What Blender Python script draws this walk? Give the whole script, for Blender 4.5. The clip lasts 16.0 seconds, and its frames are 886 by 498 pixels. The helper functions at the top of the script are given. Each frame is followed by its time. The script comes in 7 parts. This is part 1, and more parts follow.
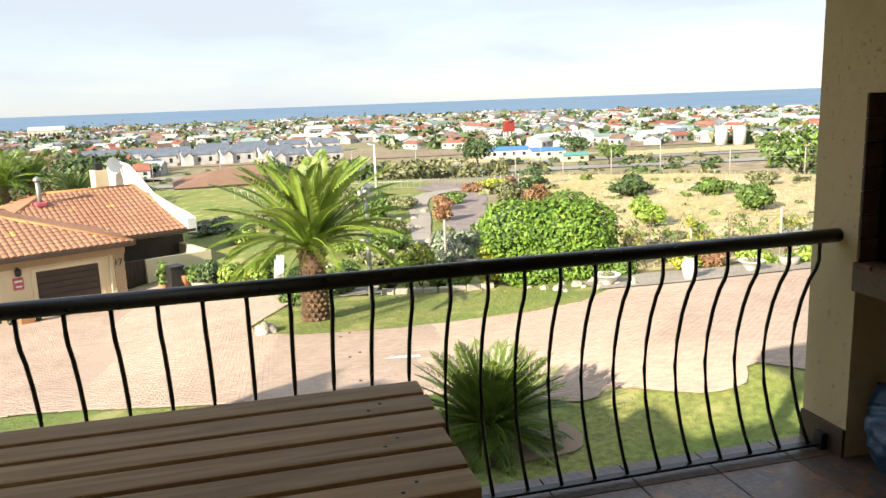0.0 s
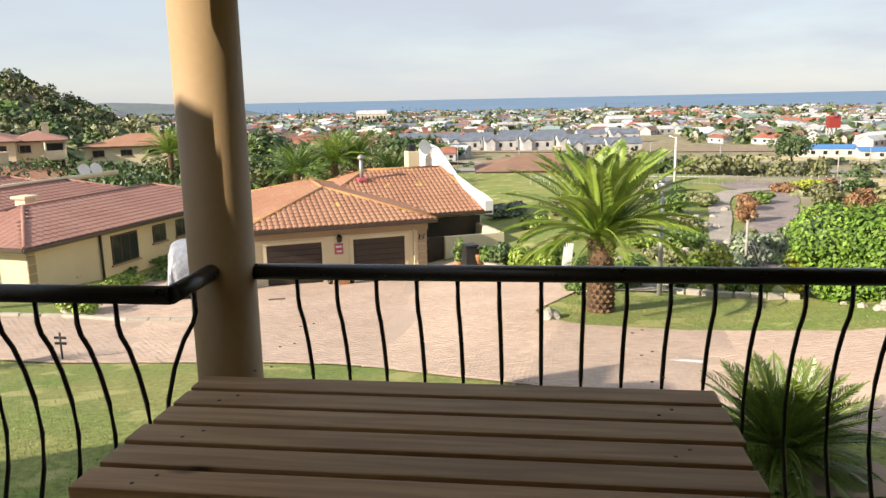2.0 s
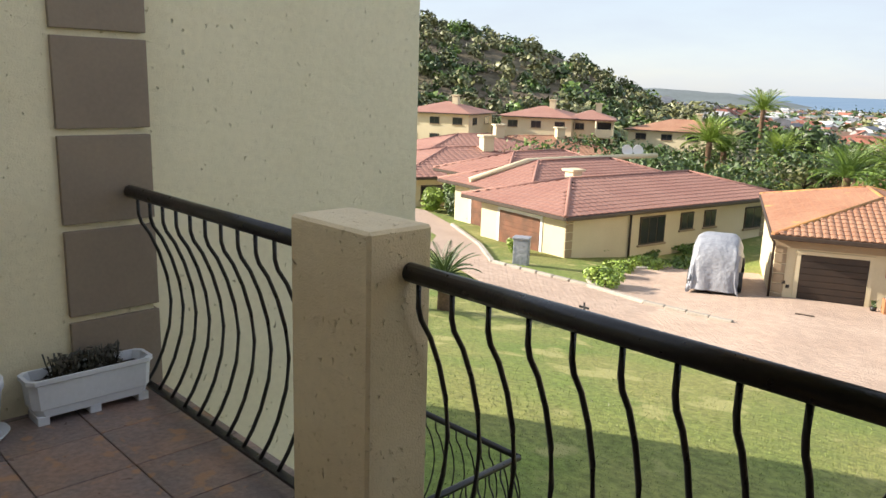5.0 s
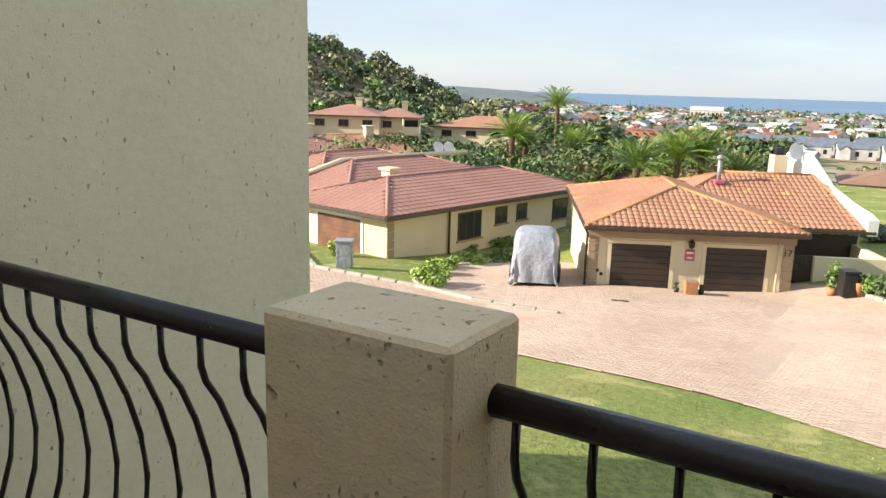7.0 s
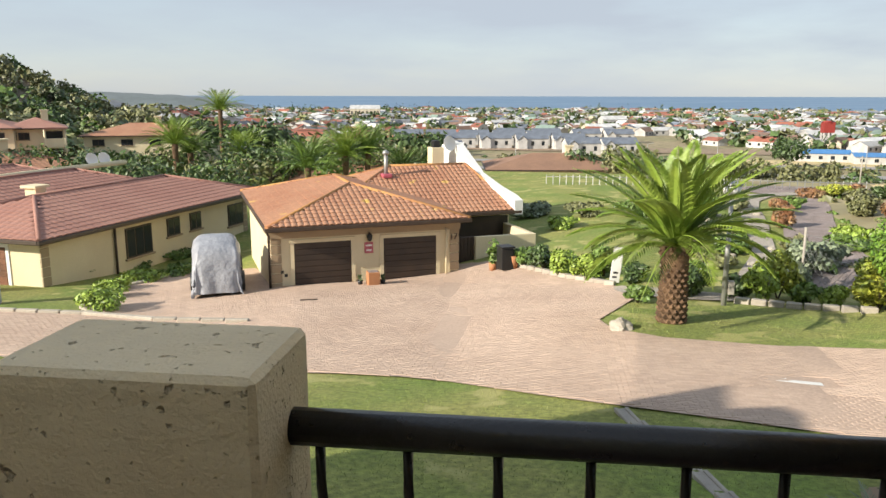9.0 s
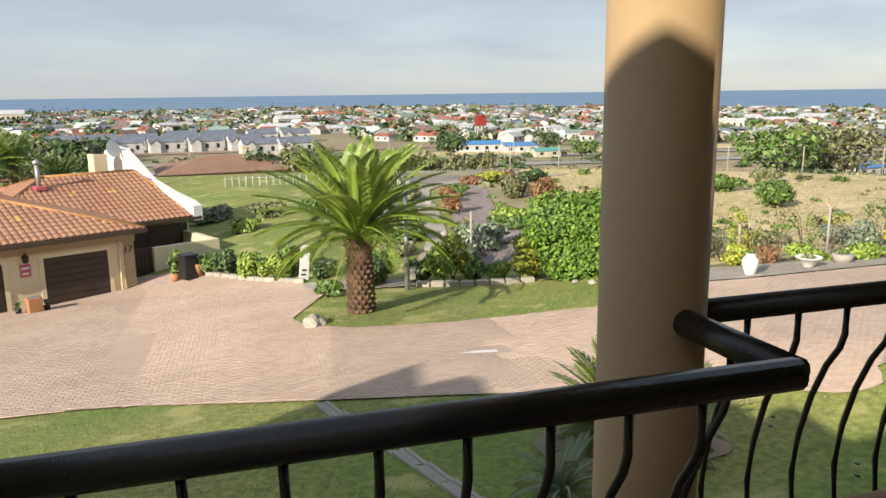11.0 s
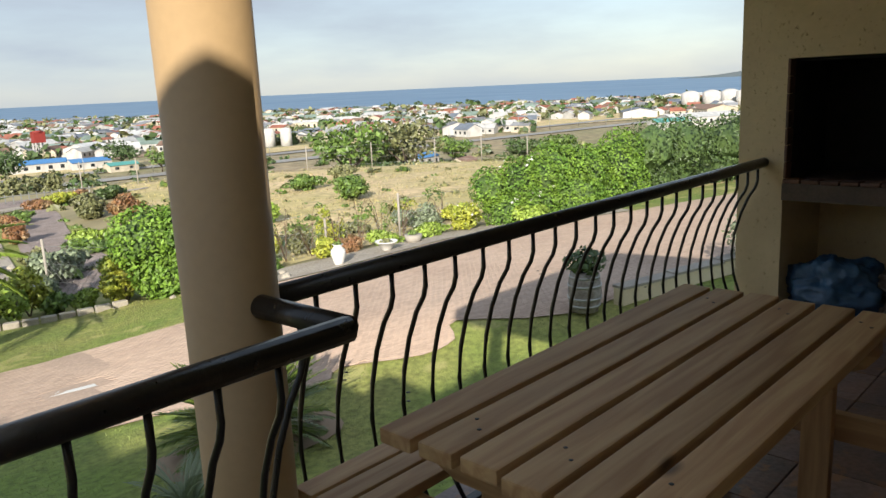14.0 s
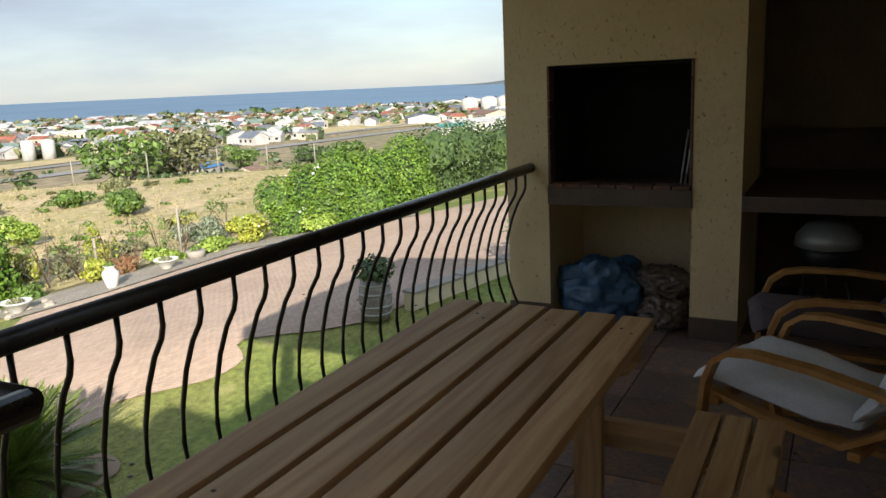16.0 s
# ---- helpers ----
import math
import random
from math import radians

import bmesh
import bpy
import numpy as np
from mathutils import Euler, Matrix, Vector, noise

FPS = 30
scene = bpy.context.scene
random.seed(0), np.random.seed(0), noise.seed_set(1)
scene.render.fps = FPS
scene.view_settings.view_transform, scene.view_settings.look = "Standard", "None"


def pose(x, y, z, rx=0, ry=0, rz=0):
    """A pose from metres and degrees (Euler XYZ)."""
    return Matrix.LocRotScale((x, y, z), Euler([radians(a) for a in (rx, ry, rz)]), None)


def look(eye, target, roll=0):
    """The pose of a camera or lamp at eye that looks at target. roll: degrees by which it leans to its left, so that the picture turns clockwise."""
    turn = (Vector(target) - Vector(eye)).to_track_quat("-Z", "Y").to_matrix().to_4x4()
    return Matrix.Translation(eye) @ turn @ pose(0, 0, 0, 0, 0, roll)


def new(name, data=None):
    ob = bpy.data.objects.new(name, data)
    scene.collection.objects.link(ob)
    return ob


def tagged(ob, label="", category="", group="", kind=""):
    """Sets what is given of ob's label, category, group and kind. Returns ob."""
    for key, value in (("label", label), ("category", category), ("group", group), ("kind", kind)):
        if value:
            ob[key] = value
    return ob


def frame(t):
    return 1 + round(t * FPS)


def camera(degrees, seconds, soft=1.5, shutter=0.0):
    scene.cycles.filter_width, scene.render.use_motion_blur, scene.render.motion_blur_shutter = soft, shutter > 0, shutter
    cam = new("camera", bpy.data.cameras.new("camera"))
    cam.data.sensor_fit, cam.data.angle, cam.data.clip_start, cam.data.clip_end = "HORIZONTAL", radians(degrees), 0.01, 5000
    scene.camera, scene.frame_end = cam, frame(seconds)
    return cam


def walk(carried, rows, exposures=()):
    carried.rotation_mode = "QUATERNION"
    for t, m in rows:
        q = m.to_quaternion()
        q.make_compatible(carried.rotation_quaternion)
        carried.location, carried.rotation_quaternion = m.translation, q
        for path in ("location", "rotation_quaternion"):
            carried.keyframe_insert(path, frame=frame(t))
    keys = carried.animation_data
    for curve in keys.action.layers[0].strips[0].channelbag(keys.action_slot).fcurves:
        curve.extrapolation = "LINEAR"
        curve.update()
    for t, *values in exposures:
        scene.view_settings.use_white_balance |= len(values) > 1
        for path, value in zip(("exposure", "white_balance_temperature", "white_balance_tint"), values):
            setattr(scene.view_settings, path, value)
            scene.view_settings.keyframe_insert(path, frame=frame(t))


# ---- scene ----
cam = camera(60.0, 16.0)
PATH = [
    (0, (1.227, -2.71, 1.603), (1.698, -0.804, 1.221), -2.1),
    (0.5, (1.243, -2.701, 1.593), (1.515, -0.757, 1.211), -1.8),
    (1, (1.239, -2.665, 1.574), (1.345, -0.705, 1.192), -1.4),
    (1.5, (1.226, -2.695, 1.588), (1.178, -0.732, 1.204), -1.2),
    (2, (1.196, -2.65, 1.59), (0.929, -0.706, 1.203), -1.2),
    (2.5, (1.17, -2.619, 1.617), (0.58, -0.749, 1.223), -1.4),
    (3, (1.075, -2.525, 1.622), (0.157, -0.794, 1.222), -1.2),
    (3.5, (0.944, -2.351, 1.539), (-0.277, -0.82, 1.133), -1.1),
    (3.7, (0.931, -2.278, 1.56), (-0.405, -0.848, 1.149), -0.8),
    (5.8, (-0.192, -1.82, 1.541), (-1.587, -0.451, 1.116), 2.1),
    (6, (-0.297, -1.804, 1.548), (-1.626, -0.371, 1.125), 2.1),
    (6.5, (-0.532, -1.716, 1.53), (-1.696, -0.144, 1.115), 1.9),
    (7, (-0.753, -1.569, 1.525), (-1.765, 0.106, 1.113), 1.6),
    (7.5, (-0.936, -1.518, 1.529), (-1.767, 0.255, 1.124), 1.3),
    (8, (-0.999, -1.523, 1.531), (-1.629, 0.333, 1.129), 1.0),
    (8.5, (-0.996, -1.542, 1.534), (-1.426, 0.37, 1.136), 0.7),
    (8.7, (-0.949, -1.542, 1.521), (-1.299, 0.387, 1.124), 0.5),
    (10.8, (-0.935, -1.461, 1.485), (-0.486, 0.447, 1.087), -1.0),
    (11, (-0.918, -1.494, 1.488), (-0.362, 0.385, 1.087), -0.7),
    (11.5, (-0.956, -1.566, 1.498), (-0.137, 0.214, 1.095), -1.0),
    (12, (-0.977, -1.609, 1.496), (0.048, 0.06, 1.089), -1.0),
    (12.5, (-1.006, -1.659, 1.499), (0.147, -0.077, 1.09), -1.5),
    (13, (-1.014, -1.698, 1.505), (0.235, -0.191, 1.095), -2.0),
    (13.5, (-1.004, -1.707, 1.508), (0.334, -0.279, 1.094), -2.4),
    (14, (-0.988, -1.715, 1.51), (0.432, -0.369, 1.093), -2.7),
    (14.5, (-0.969, -1.728, 1.515), (0.52, -0.461, 1.097), -3.0),
    (15, (-0.933, -1.739, 1.502), (0.629, -0.563, 1.083), -2.9),
    (15.5, (-0.845, -1.725, 1.482), (0.796, -0.662, 1.061), -2.8),
    (16, (-0.725, -1.671, 1.507), (1.003, -0.757, 1.082), -2.7),
]
walk(cam, [(t, look(eye, target, roll)) for t, eye, target, roll in PATH],
     [(0, 1.12, 6800, 9), (1, 0.98, 6800, 12), (2.5, 0.8, 6800, 12), (3.7, 0.8, 6700, 12), (5.5, 1.15, 6500, 11), (6, 1.2, 6400, 9), (7, 1.0, 6500, 9), (8, 0.78, 6600, 9), (11, 0.52, 6600, 10), (13, 0.53, 6500, 9), (15, 0.61, 6400, 9), (16, 0.62, 6400, 9)])

# ---- world, sun and exposure ----
SUN_YAW, SUN_ELEV = -126.0, 24.0
world = bpy.data.worlds.new("world")
scene.world = world
world.use_nodes = True
wn = world.node_tree.nodes
sky = wn.new("ShaderNodeTexSky")
sky.sky_type, sky.sun_disc = "NISHITA", False
sky.sun_elevation, sky.sun_rotation = radians(SUN_ELEV), radians(SUN_YAW)
sky.dust_density, sky.air_density, sky.ozone_density, sky.altitude = 0.6, 1.0, 1.0, 50
# a thin, uneven veil of high cloud over the whole sky
wt = world.node_tree
wco = wn.new("ShaderNodeTexCoord").outputs["Generated"]
wmap = wn.new("ShaderNodeMapping")
wmap.inputs["Scale"].default_value = (1.0, 1.0, 4.5)
wt.links.new(wco, wmap.inputs["Vector"])
cloud = wn.new("ShaderNodeTexNoise")
cloud.inputs["Scale"].default_value, cloud.inputs["Detail"].default_value, cloud.inputs["Roughness"].default_value = 1.6, 7, 0.55
wt.links.new(wmap.outputs[0], cloud.inputs["Vector"])
veil = wn.new("ShaderNodeMapRange")
veil.inputs["From Min"].default_value, veil.inputs["From Max"].default_value = 0.3, 0.66
veil.inputs["To Min"].default_value, veil.inputs["To Max"].default_value = 0.55, 0.97
wt.links.new(cloud.outputs["Fac"], veil.inputs["Value"])
wmix = wn.new("ShaderNodeMix")
wmix.data_type = "RGBA"
wmix.inputs[7].default_value = (2.65, 3.0, 3.5, 1)
wt.links.new(veil.outputs[0], wmix.inputs[0])
wt.links.new(sky.outputs[0], wmix.inputs[6])
wt.links.new(wmix.outputs[2], wn["Background"].inputs[0])
wn["Background"].inputs[1].default_value = 0.13
sun = new("sun", bpy.data.lights.new("sun", "SUN"))
sun.data.energy, sun.data.angle, sun.data.color = 5.0, radians(0.6), (1.0, 0.92, 0.80)
a, e = radians(SUN_YAW), radians(SUN_ELEV)
SUN_DIR = Vector((math.sin(a) * math.cos(e), math.cos(a) * math.cos(e), math.sin(e)))
sun.matrix_world = look(SUN_DIR * 60, (0, 0, 0))


# ---- materials ----
def mat(name, base, rough=0.7, second=None, scale=6.0, fine=60.0, fine_amount=0.25, bump=0.15, bump_scale=None,
        metal=0.0, spots=None, spot_at=0.62, per_object=0.0, detail=6.0, bump_dist=0.01, island=0.0):
    """A painted, mineral or wooden surface: two scales of colour variation, relief and wear."""
    m = bpy.data.materials.new(name)
    m.use_nodes = True
    nt, nd = m.node_tree, m.node_tree.nodes
    b = nd["Principled BSDF"]
    co = nd.new("ShaderNodeTexCoord").outputs["Object"]
    if per_object:
        shift = nd.new("ShaderNodeVectorMath")
        shift.operation = "MULTIPLY_ADD"
        nt.links.new(nd.new("ShaderNodeObjectInfo").outputs["Random"], shift.inputs[0])
        shift.inputs[1].default_value = (17.3, 9.1, 5.7)
        nt.links.new(co, shift.inputs[2])
        co = shift.outputs[0]

    def tex(s, d=detail):
        n = nd.new("ShaderNodeTexNoise")
        n.inputs["Scale"].default_value, n.inputs["Detail"].default_value = s, d
        nt.links.new(co, n.inputs["Vector"])
        return n.outputs["Fac"]

    def mixed(fac, c1, c2, mode="MIX"):
        x = nd.new("ShaderNodeMix")
        x.data_type, x.blend_type = "RGBA", mode
        for sock, v in ((x.inputs[0], fac), (x.inputs[6], c1), (x.inputs[7], c2)):
            if hasattr(v, "links"):
                nt.links.new(v, sock)
            elif isinstance(v, (int, float)):
                sock.default_value = v
            else:
                sock.default_value = (*v, 1)
        return x.outputs[2]

    def ramp(v, lo, hi):
        r = nd.new("ShaderNodeMapRange")
        r.inputs["From Min"].default_value, r.inputs["From Max"].default_value = lo, hi
        nt.links.new(v, r.inputs["Value"])
        return r.outputs["Result"]

    second = second or tuple(c * 0.72 for c in base)
    col = mixed(ramp(tex(scale), 0.35, 0.65), base, second)
    g = ramp(tex(fine, 3), 0.3, 0.7)
    dark = tuple(c * (1 - fine_amount) for c in (1, 1, 1))
    col = mixed(1.0, col, mixed(g, dark, (1, 1, 1)), "MULTIPLY")
    if spots:
        col = mixed(ramp(tex(scale * 2.3, 8), spot_at, spot_at + 0.06), col, spots)
    if per_object or island:
        if per_object:
            rnd = nd.new("ShaderNodeObjectInfo").outputs["Random"]
        else:
            rnd = nd.new("ShaderNodeNewGeometry").outputs["Random Per Island"]
        amt = per_object or island
        col = mixed(1.0, col, mixed(rnd, (1 - amt,) * 3, (1 + amt * 0.4,) * 3), "MULTIPLY")
    nt.links.new(col, b.inputs["Base Color"])
    b.inputs["Metallic"].default_value = metal
    rr = nd.new("ShaderNodeMapRange")
    rr.inputs["To Min"].default_value, rr.inputs["To Max"].default_value = max(0.02, rough - 0.12), min(1, rough + 0.1)
    nt.links.new(tex(scale * 3), rr.inputs["Value"])
    nt.links.new(rr.outputs[0], b.inputs["Roughness"])
    if bump:
        bp = nd.new("ShaderNodeBump")
        bp.inputs["Strength"].default_value, bp.inputs["Distance"].default_value = bump, bump_dist
        nt.links.new(tex(bump_scale or fine, 4), bp.inputs["Height"])
        nt.links.new(bp.outputs[0], b.inputs["Normal"])
    return m


def stucco(name, base, second, pits=(0.27, 0.37), depth=0.7, tone_at=(0.9, 0.86, 0.8, 1)):
    """Scratched, pitted plaster with a matt paint: drawn-out trowel scars, small sharp pits, fine sand grain."""
    m = mat(name, base, 0.85, second, 1.3, 26, 0.06, 0)
    nt, nd = m.node_tree, m.node_tree.nodes
    co = nd.new("ShaderNodeTexCoord").outputs["Object"]

    def noise_at(scale, detail, stretch):
        mp = nd.new("ShaderNodeMapping")
        mp.inputs["Scale"].default_value = stretch
        nt.links.new(co, mp.inputs["Vector"])
        n = nd.new("ShaderNodeTexNoise")
        n.inputs["Scale"].default_value, n.inputs["Detail"].default_value = scale, detail
        nt.links.new(mp.outputs[0], n.inputs["Vector"])
        return n.outputs["Fac"]

    def span(v, lo, hi):
        r = nd.new("ShaderNodeMapRange")
        r.inputs["From Min"].default_value, r.inputs["From Max"].default_value = lo, hi
        nt.links.new(v, r.inputs["Value"])
        return r.outputs[0]

    def calc(op, u, v):
        q = nd.new("ShaderNodeMath")
        q.operation = op
        for sock, w in zip(q.inputs, (u, v)):
            if isinstance(w, (int, float)):
                sock.default_value = w
            else:
                nt.links.new(w, sock)
        return q.outputs[0]

    scars = span(noise_at(40, 5, (1.0, 1.0, 0.7)), *pits)
    specks = span(noise_at(85, 4, (0.75, 0.75, 1.2)), pits[0] + 0.015, pits[0] + 0.055)
    holes = calc("MULTIPLY", scars, specks)
    sand = calc("MULTIPLY", noise_at(150, 2, (1, 1, 1)), 0.16)
    swell = calc("MULTIPLY", noise_at(14, 5, (0.8, 0.8, 1.3)), 0.4)
    height = calc("ADD", calc("ADD", holes, sand), swell)
    bp = nd.new("ShaderNodeBump")
    bp.inputs["Strength"].default_value, bp.inputs["Distance"].default_value = depth, 0.016
    nt.links.new(height, bp.inputs["Height"])
    nt.links.new(bp.outputs[0], nd["Principled BSDF"].inputs["Normal"])
    # shade of the pits, multiplied into the base colour on top of the bump
    base_in = nd["Principled BSDF"].inputs["Base Color"]
    old = base_in.links[0].from_socket
    pit_shade = nd.new("ShaderNodeMix")
    pit_shade.data_type, pit_shade.blend_type = "RGBA", "MULTIPLY"
    pit_shade.inputs[0].default_value = 1.0
    tone = nd.new("ShaderNodeMix")
    tone.data_type = "RGBA"
    tone.inputs[6].default_value, tone.inputs[7].default_value = tone_at, (1, 1, 1, 1)
    nt.links.new(holes, tone.inputs[0])
    nt.links.new(old, pit_shade.inputs[6])
    nt.links.new(tone.outputs[2], pit_shade.inputs[7])
    nt.links.new(pit_shade.outputs[2], base_in)
    return m


def wood(name, base, second, along=(1, 14, 14), per_object=0.18, rough=0.6):
    """Sawn pine: grain drawn out along one axis, knots."""
    m = bpy.data.materials.new(name)
    m.use_nodes = True
    nt, nd = m.node_tree, m.node_tree.nodes
    b = nd["Principled BSDF"]
    co = nd.new("ShaderNodeTexCoord").outputs["Object"]
    info = nd.new("ShaderNodeObjectInfo")
    off = nd.new("ShaderNodeVectorMath")
    off.operation = "MULTIPLY_ADD"
    nt.links.new(info.outputs["Random"], off.inputs[0])
    off.inputs[1].default_value = (7.3, 3.1, 5.7)
    nt.links.new(co, off.inputs[2])
    mp = nd.new("ShaderNodeMapping")
    mp.inputs["Scale"].default_value = along
    nt.links.new(off.outputs[0], mp.inputs["Vector"])
    n = nd.new("ShaderNodeTexNoise")
    n.inputs["Scale"].default_value, n.inputs["Detail"].default_value, n.inputs["Distortion"].default_value = 2.2, 7, 0.6
    nt.links.new(mp.outputs[0], n.inputs["Vector"])
    w = nd.new("ShaderNodeTexNoise")
    w.inputs["Scale"].default_value, w.inputs["Detail"].default_value = 9, 3
    nt.links.new(mp.outputs[0], w.inputs["Vector"])
    cr = nd.new("ShaderNodeValToRGB")
    cr.color_ramp.elements[0].position, cr.color_ramp.elements[1].position = 0.36, 0.64
    cr.color_ramp.elements[0].color, cr.color_ramp.elements[1].color = (*second, 1), (*base, 1)
    nt.links.new(n.outputs["Fac"], cr.inputs[0])
    vor = nd.new("ShaderNodeTexVoronoi")
    vor.inputs["Scale"].default_value = 4.5
    mk = nd.new("ShaderNodeMapping")
    mk.inputs["Scale"].default_value = tuple(0.45 if v == 1 else 1.0 for v in along)
    nt.links.new(off.outputs[0], mk.inputs["Vector"])
    nt.links.new(mk.outputs[0], vor.inputs["Vector"])
    kn = nd.new("ShaderNodeMapRange")
    kn.inputs["From Min"].default_value, kn.inputs["From Max"].default_value = 0.05, 0.11
    nt.links.new(vor.outputs["Distance"], kn.inputs["Value"])
    mx = nd.new("ShaderNodeMix")
    mx.data_type = "RGBA"
    mx.inputs[6].default_value = (*[c * 0.35 for c in second], 1)
    nt.links.new(kn.outputs[0], mx.inputs[0])
    nt.links.new(cr.outputs[0], mx.inputs[7])
    mr = nd.new("ShaderNodeMapRange")
    mr.inputs["To Min"].default_value, mr.inputs["To Max"].default_value = 1 - per_object, 1 + per_object * 0.5
    nt.links.new(info.outputs["Random"], mr.inputs["Value"])
    mul = nd.new("ShaderNodeVectorMath")
    mul.operation = "SCALE"
    nt.links.new(mx.outputs[2], mul.inputs[0])
    nt.links.new(mr.outputs[0], mul.inputs["Scale"])
    nt.links.new(mul.outputs[0], b.inputs["Base Color"])
    b.inputs["Roughness"].default_value = rough
    bp = nd.new("ShaderNodeBump")
    bp.inputs["Strength"].default_value, bp.inputs["Distance"].default_value = 0.25, 0.002
    nt.links.new(w.outputs["Fac"], bp.inputs["Height"])
    nt.links.new(bp.outputs[0], b.inputs["Normal"])
    return m


POST_STUCCO = stucco("weathered_stucco", (0.75, 0.635, 0.43), (0.66, 0.535, 0.345), (0.27, 0.34), 1.0, (0.90, 0.87, 0.82, 1))
CREAM = stucco("cream_stucco", (0.80, 0.72, 0.51), (0.74, 0.665, 0.465), (0.26, 0.33), 1.0, (0.93, 0.91, 0.88, 1))
OCHRE = stucco("ochre_stucco", (0.70, 0.55, 0.33), (0.62, 0.48, 0.28))
TAN = mat("tan_column_paint", (0.43, 0.295, 0.155), 0.6, (0.40, 0.27, 0.138), 2, 40, 0.06, 0.05)
QUOIN = mat("brown_grey_plaster", (0.27, 0.21, 0.155), 0.8, (0.24, 0.185, 0.14), 3, 50, 0.08, 0.1)
BLACK = mat("black_enamel", (0.012, 0.011, 0.012), 0.32, (0.02, 0.017, 0.016), 9, 90, 0.3, 0.12, spots=(0.06, 0.035, 0.02), spot_at=0.72)
PINE = wood("weathered_pine", (0.50, 0.33, 0.165), (0.36, 0.205, 0.095))
PINE_Y = wood("weathered_pine_cross", (0.42, 0.26, 0.125), (0.29, 0.16, 0.075), (14, 1, 14))
PINE_Z = wood("weathered_pine_upright", (0.42, 0.26, 0.125), (0.29, 0.16, 0.075), (14, 14, 1))
SLATE = mat("slate_tile", (0.34, 0.215, 0.165), 0.33, (0.23, 0.18, 0.17), 4.5, 45, 0.35, 0.25, spots=(0.36, 0.20, 0.115), spot_at=0.58, per_object=0.35)
GROUT = mat("grey_grout", (0.22, 0.20, 0.18), 0.9)
SKIRT = mat("brown_skirting_tile", (0.12, 0.075, 0.055), 0.4, (0.08, 0.055, 0.045), 7, 60, 0.3, 0.2)
CONCRETE = mat("pale_concrete", (0.42, 0.38, 0.32), 0.85, (0.34, 0.31, 0.27), 2.5, 40, 0.2, 0.2)
GRASS = mat("lawn", (0.205, 0.285, 0.05), 0.95, (0.33, 0.33, 0.09), 0.35, 9, 0.5, 0.5, 30, bump_dist=0.06, spots=(0.36, 0.34, 0.12), spot_at=0.57)
PAVE = mat("brick_paving", (0.55, 0.41, 0.315), 0.9, (0.48, 0.35, 0.265), 0.25, 14, 0.25, 0.3, 40)
ROOF_A = mat("orange_roof_tile", (0.46, 0.245, 0.145), 0.8, (0.40, 0.19, 0.11), 0.6, 12, 0.3, 0.1, spots=(0.55, 0.36, 0.10), spot_at=0.66)
ROOF_C = mat("brown_roof_tile", (0.33, 0.19, 0.12), 0.85, (0.27, 0.155, 0.10), 0.6, 12, 0.3, 0.1)
ROOF_B = mat("red_roof_tile", (0.43, 0.225, 0.17), 0.8, (0.38, 0.185, 0.14), 0.5, 12, 0.3, 0.1)
HOUSE = mat("cream_house_plaster", (0.72, 0.62, 0.415), 0.85, (0.66, 0.56, 0.365), 0.7, 20, 0.08, 0.1)
TRIM = mat("brown_trim_plaster", (0.40, 0.30, 0.19), 0.85, (0.36, 0.27, 0.17), 1, 20, 0.1, 0.1)
DARKWOOD = mat("dark_garage_wood", (0.05, 0.032, 0.022), 0.5, (0.035, 0.024, 0.018), 2, 30, 0.2, 0.1)
WHITE = mat("white_paint", (0.78, 0.77, 0.73), 0.6, (0.72, 0.71, 0.67), 1.5, 30, 0.06, 0.05)


# ---- building helpers ----
def part(name, bm, material, parent=None, label="", smooth=False):
    me = bpy.data.meshes.new(name)
    bm.normal_update()
    if smooth:
        for f in bm.faces:
            f.smooth = True
    bm.to_mesh(me)
    bm.free()
    for mm in (material if isinstance(material, (list, tuple)) else (material,)):
        me.materials.append(mm)
    ob = new(name, me)
    if parent is not None:
        ob.parent = parent
    if label:
        ob["label"] = label
    return ob


def empty(name, m=None, **tags):
    ob = new(name)
    ob.empty_display_size = 0.1
    if m is not None:
        ob.matrix_basis = m
    return tagged(ob, **tags)


def box(bm, x0, x1, y0, y1, z0, z1, bevel=0.0, m=None, seg=2):
    r = bmesh.ops.create_cube(bm, size=1)
    vs = r["verts"]
    t = Matrix.Translation(((x0 + x1) / 2, (y0 + y1) / 2, (z0 + z1) / 2)) @ Matrix.Diagonal((x1 - x0, y1 - y0, z1 - z0, 1))
    bmesh.ops.transform(bm, matrix=t if m is None else m @ t, verts=vs)
    if bevel:
        es = list({e for v in vs for e in v.link_edges})
        bmesh.ops.bevel(bm, geom=es, offset=bevel, segments=seg, affect="EDGES", profile=0.7)
    return bm


def boxed(*a, **k):
    return box(bmesh.new(), *a, **k)


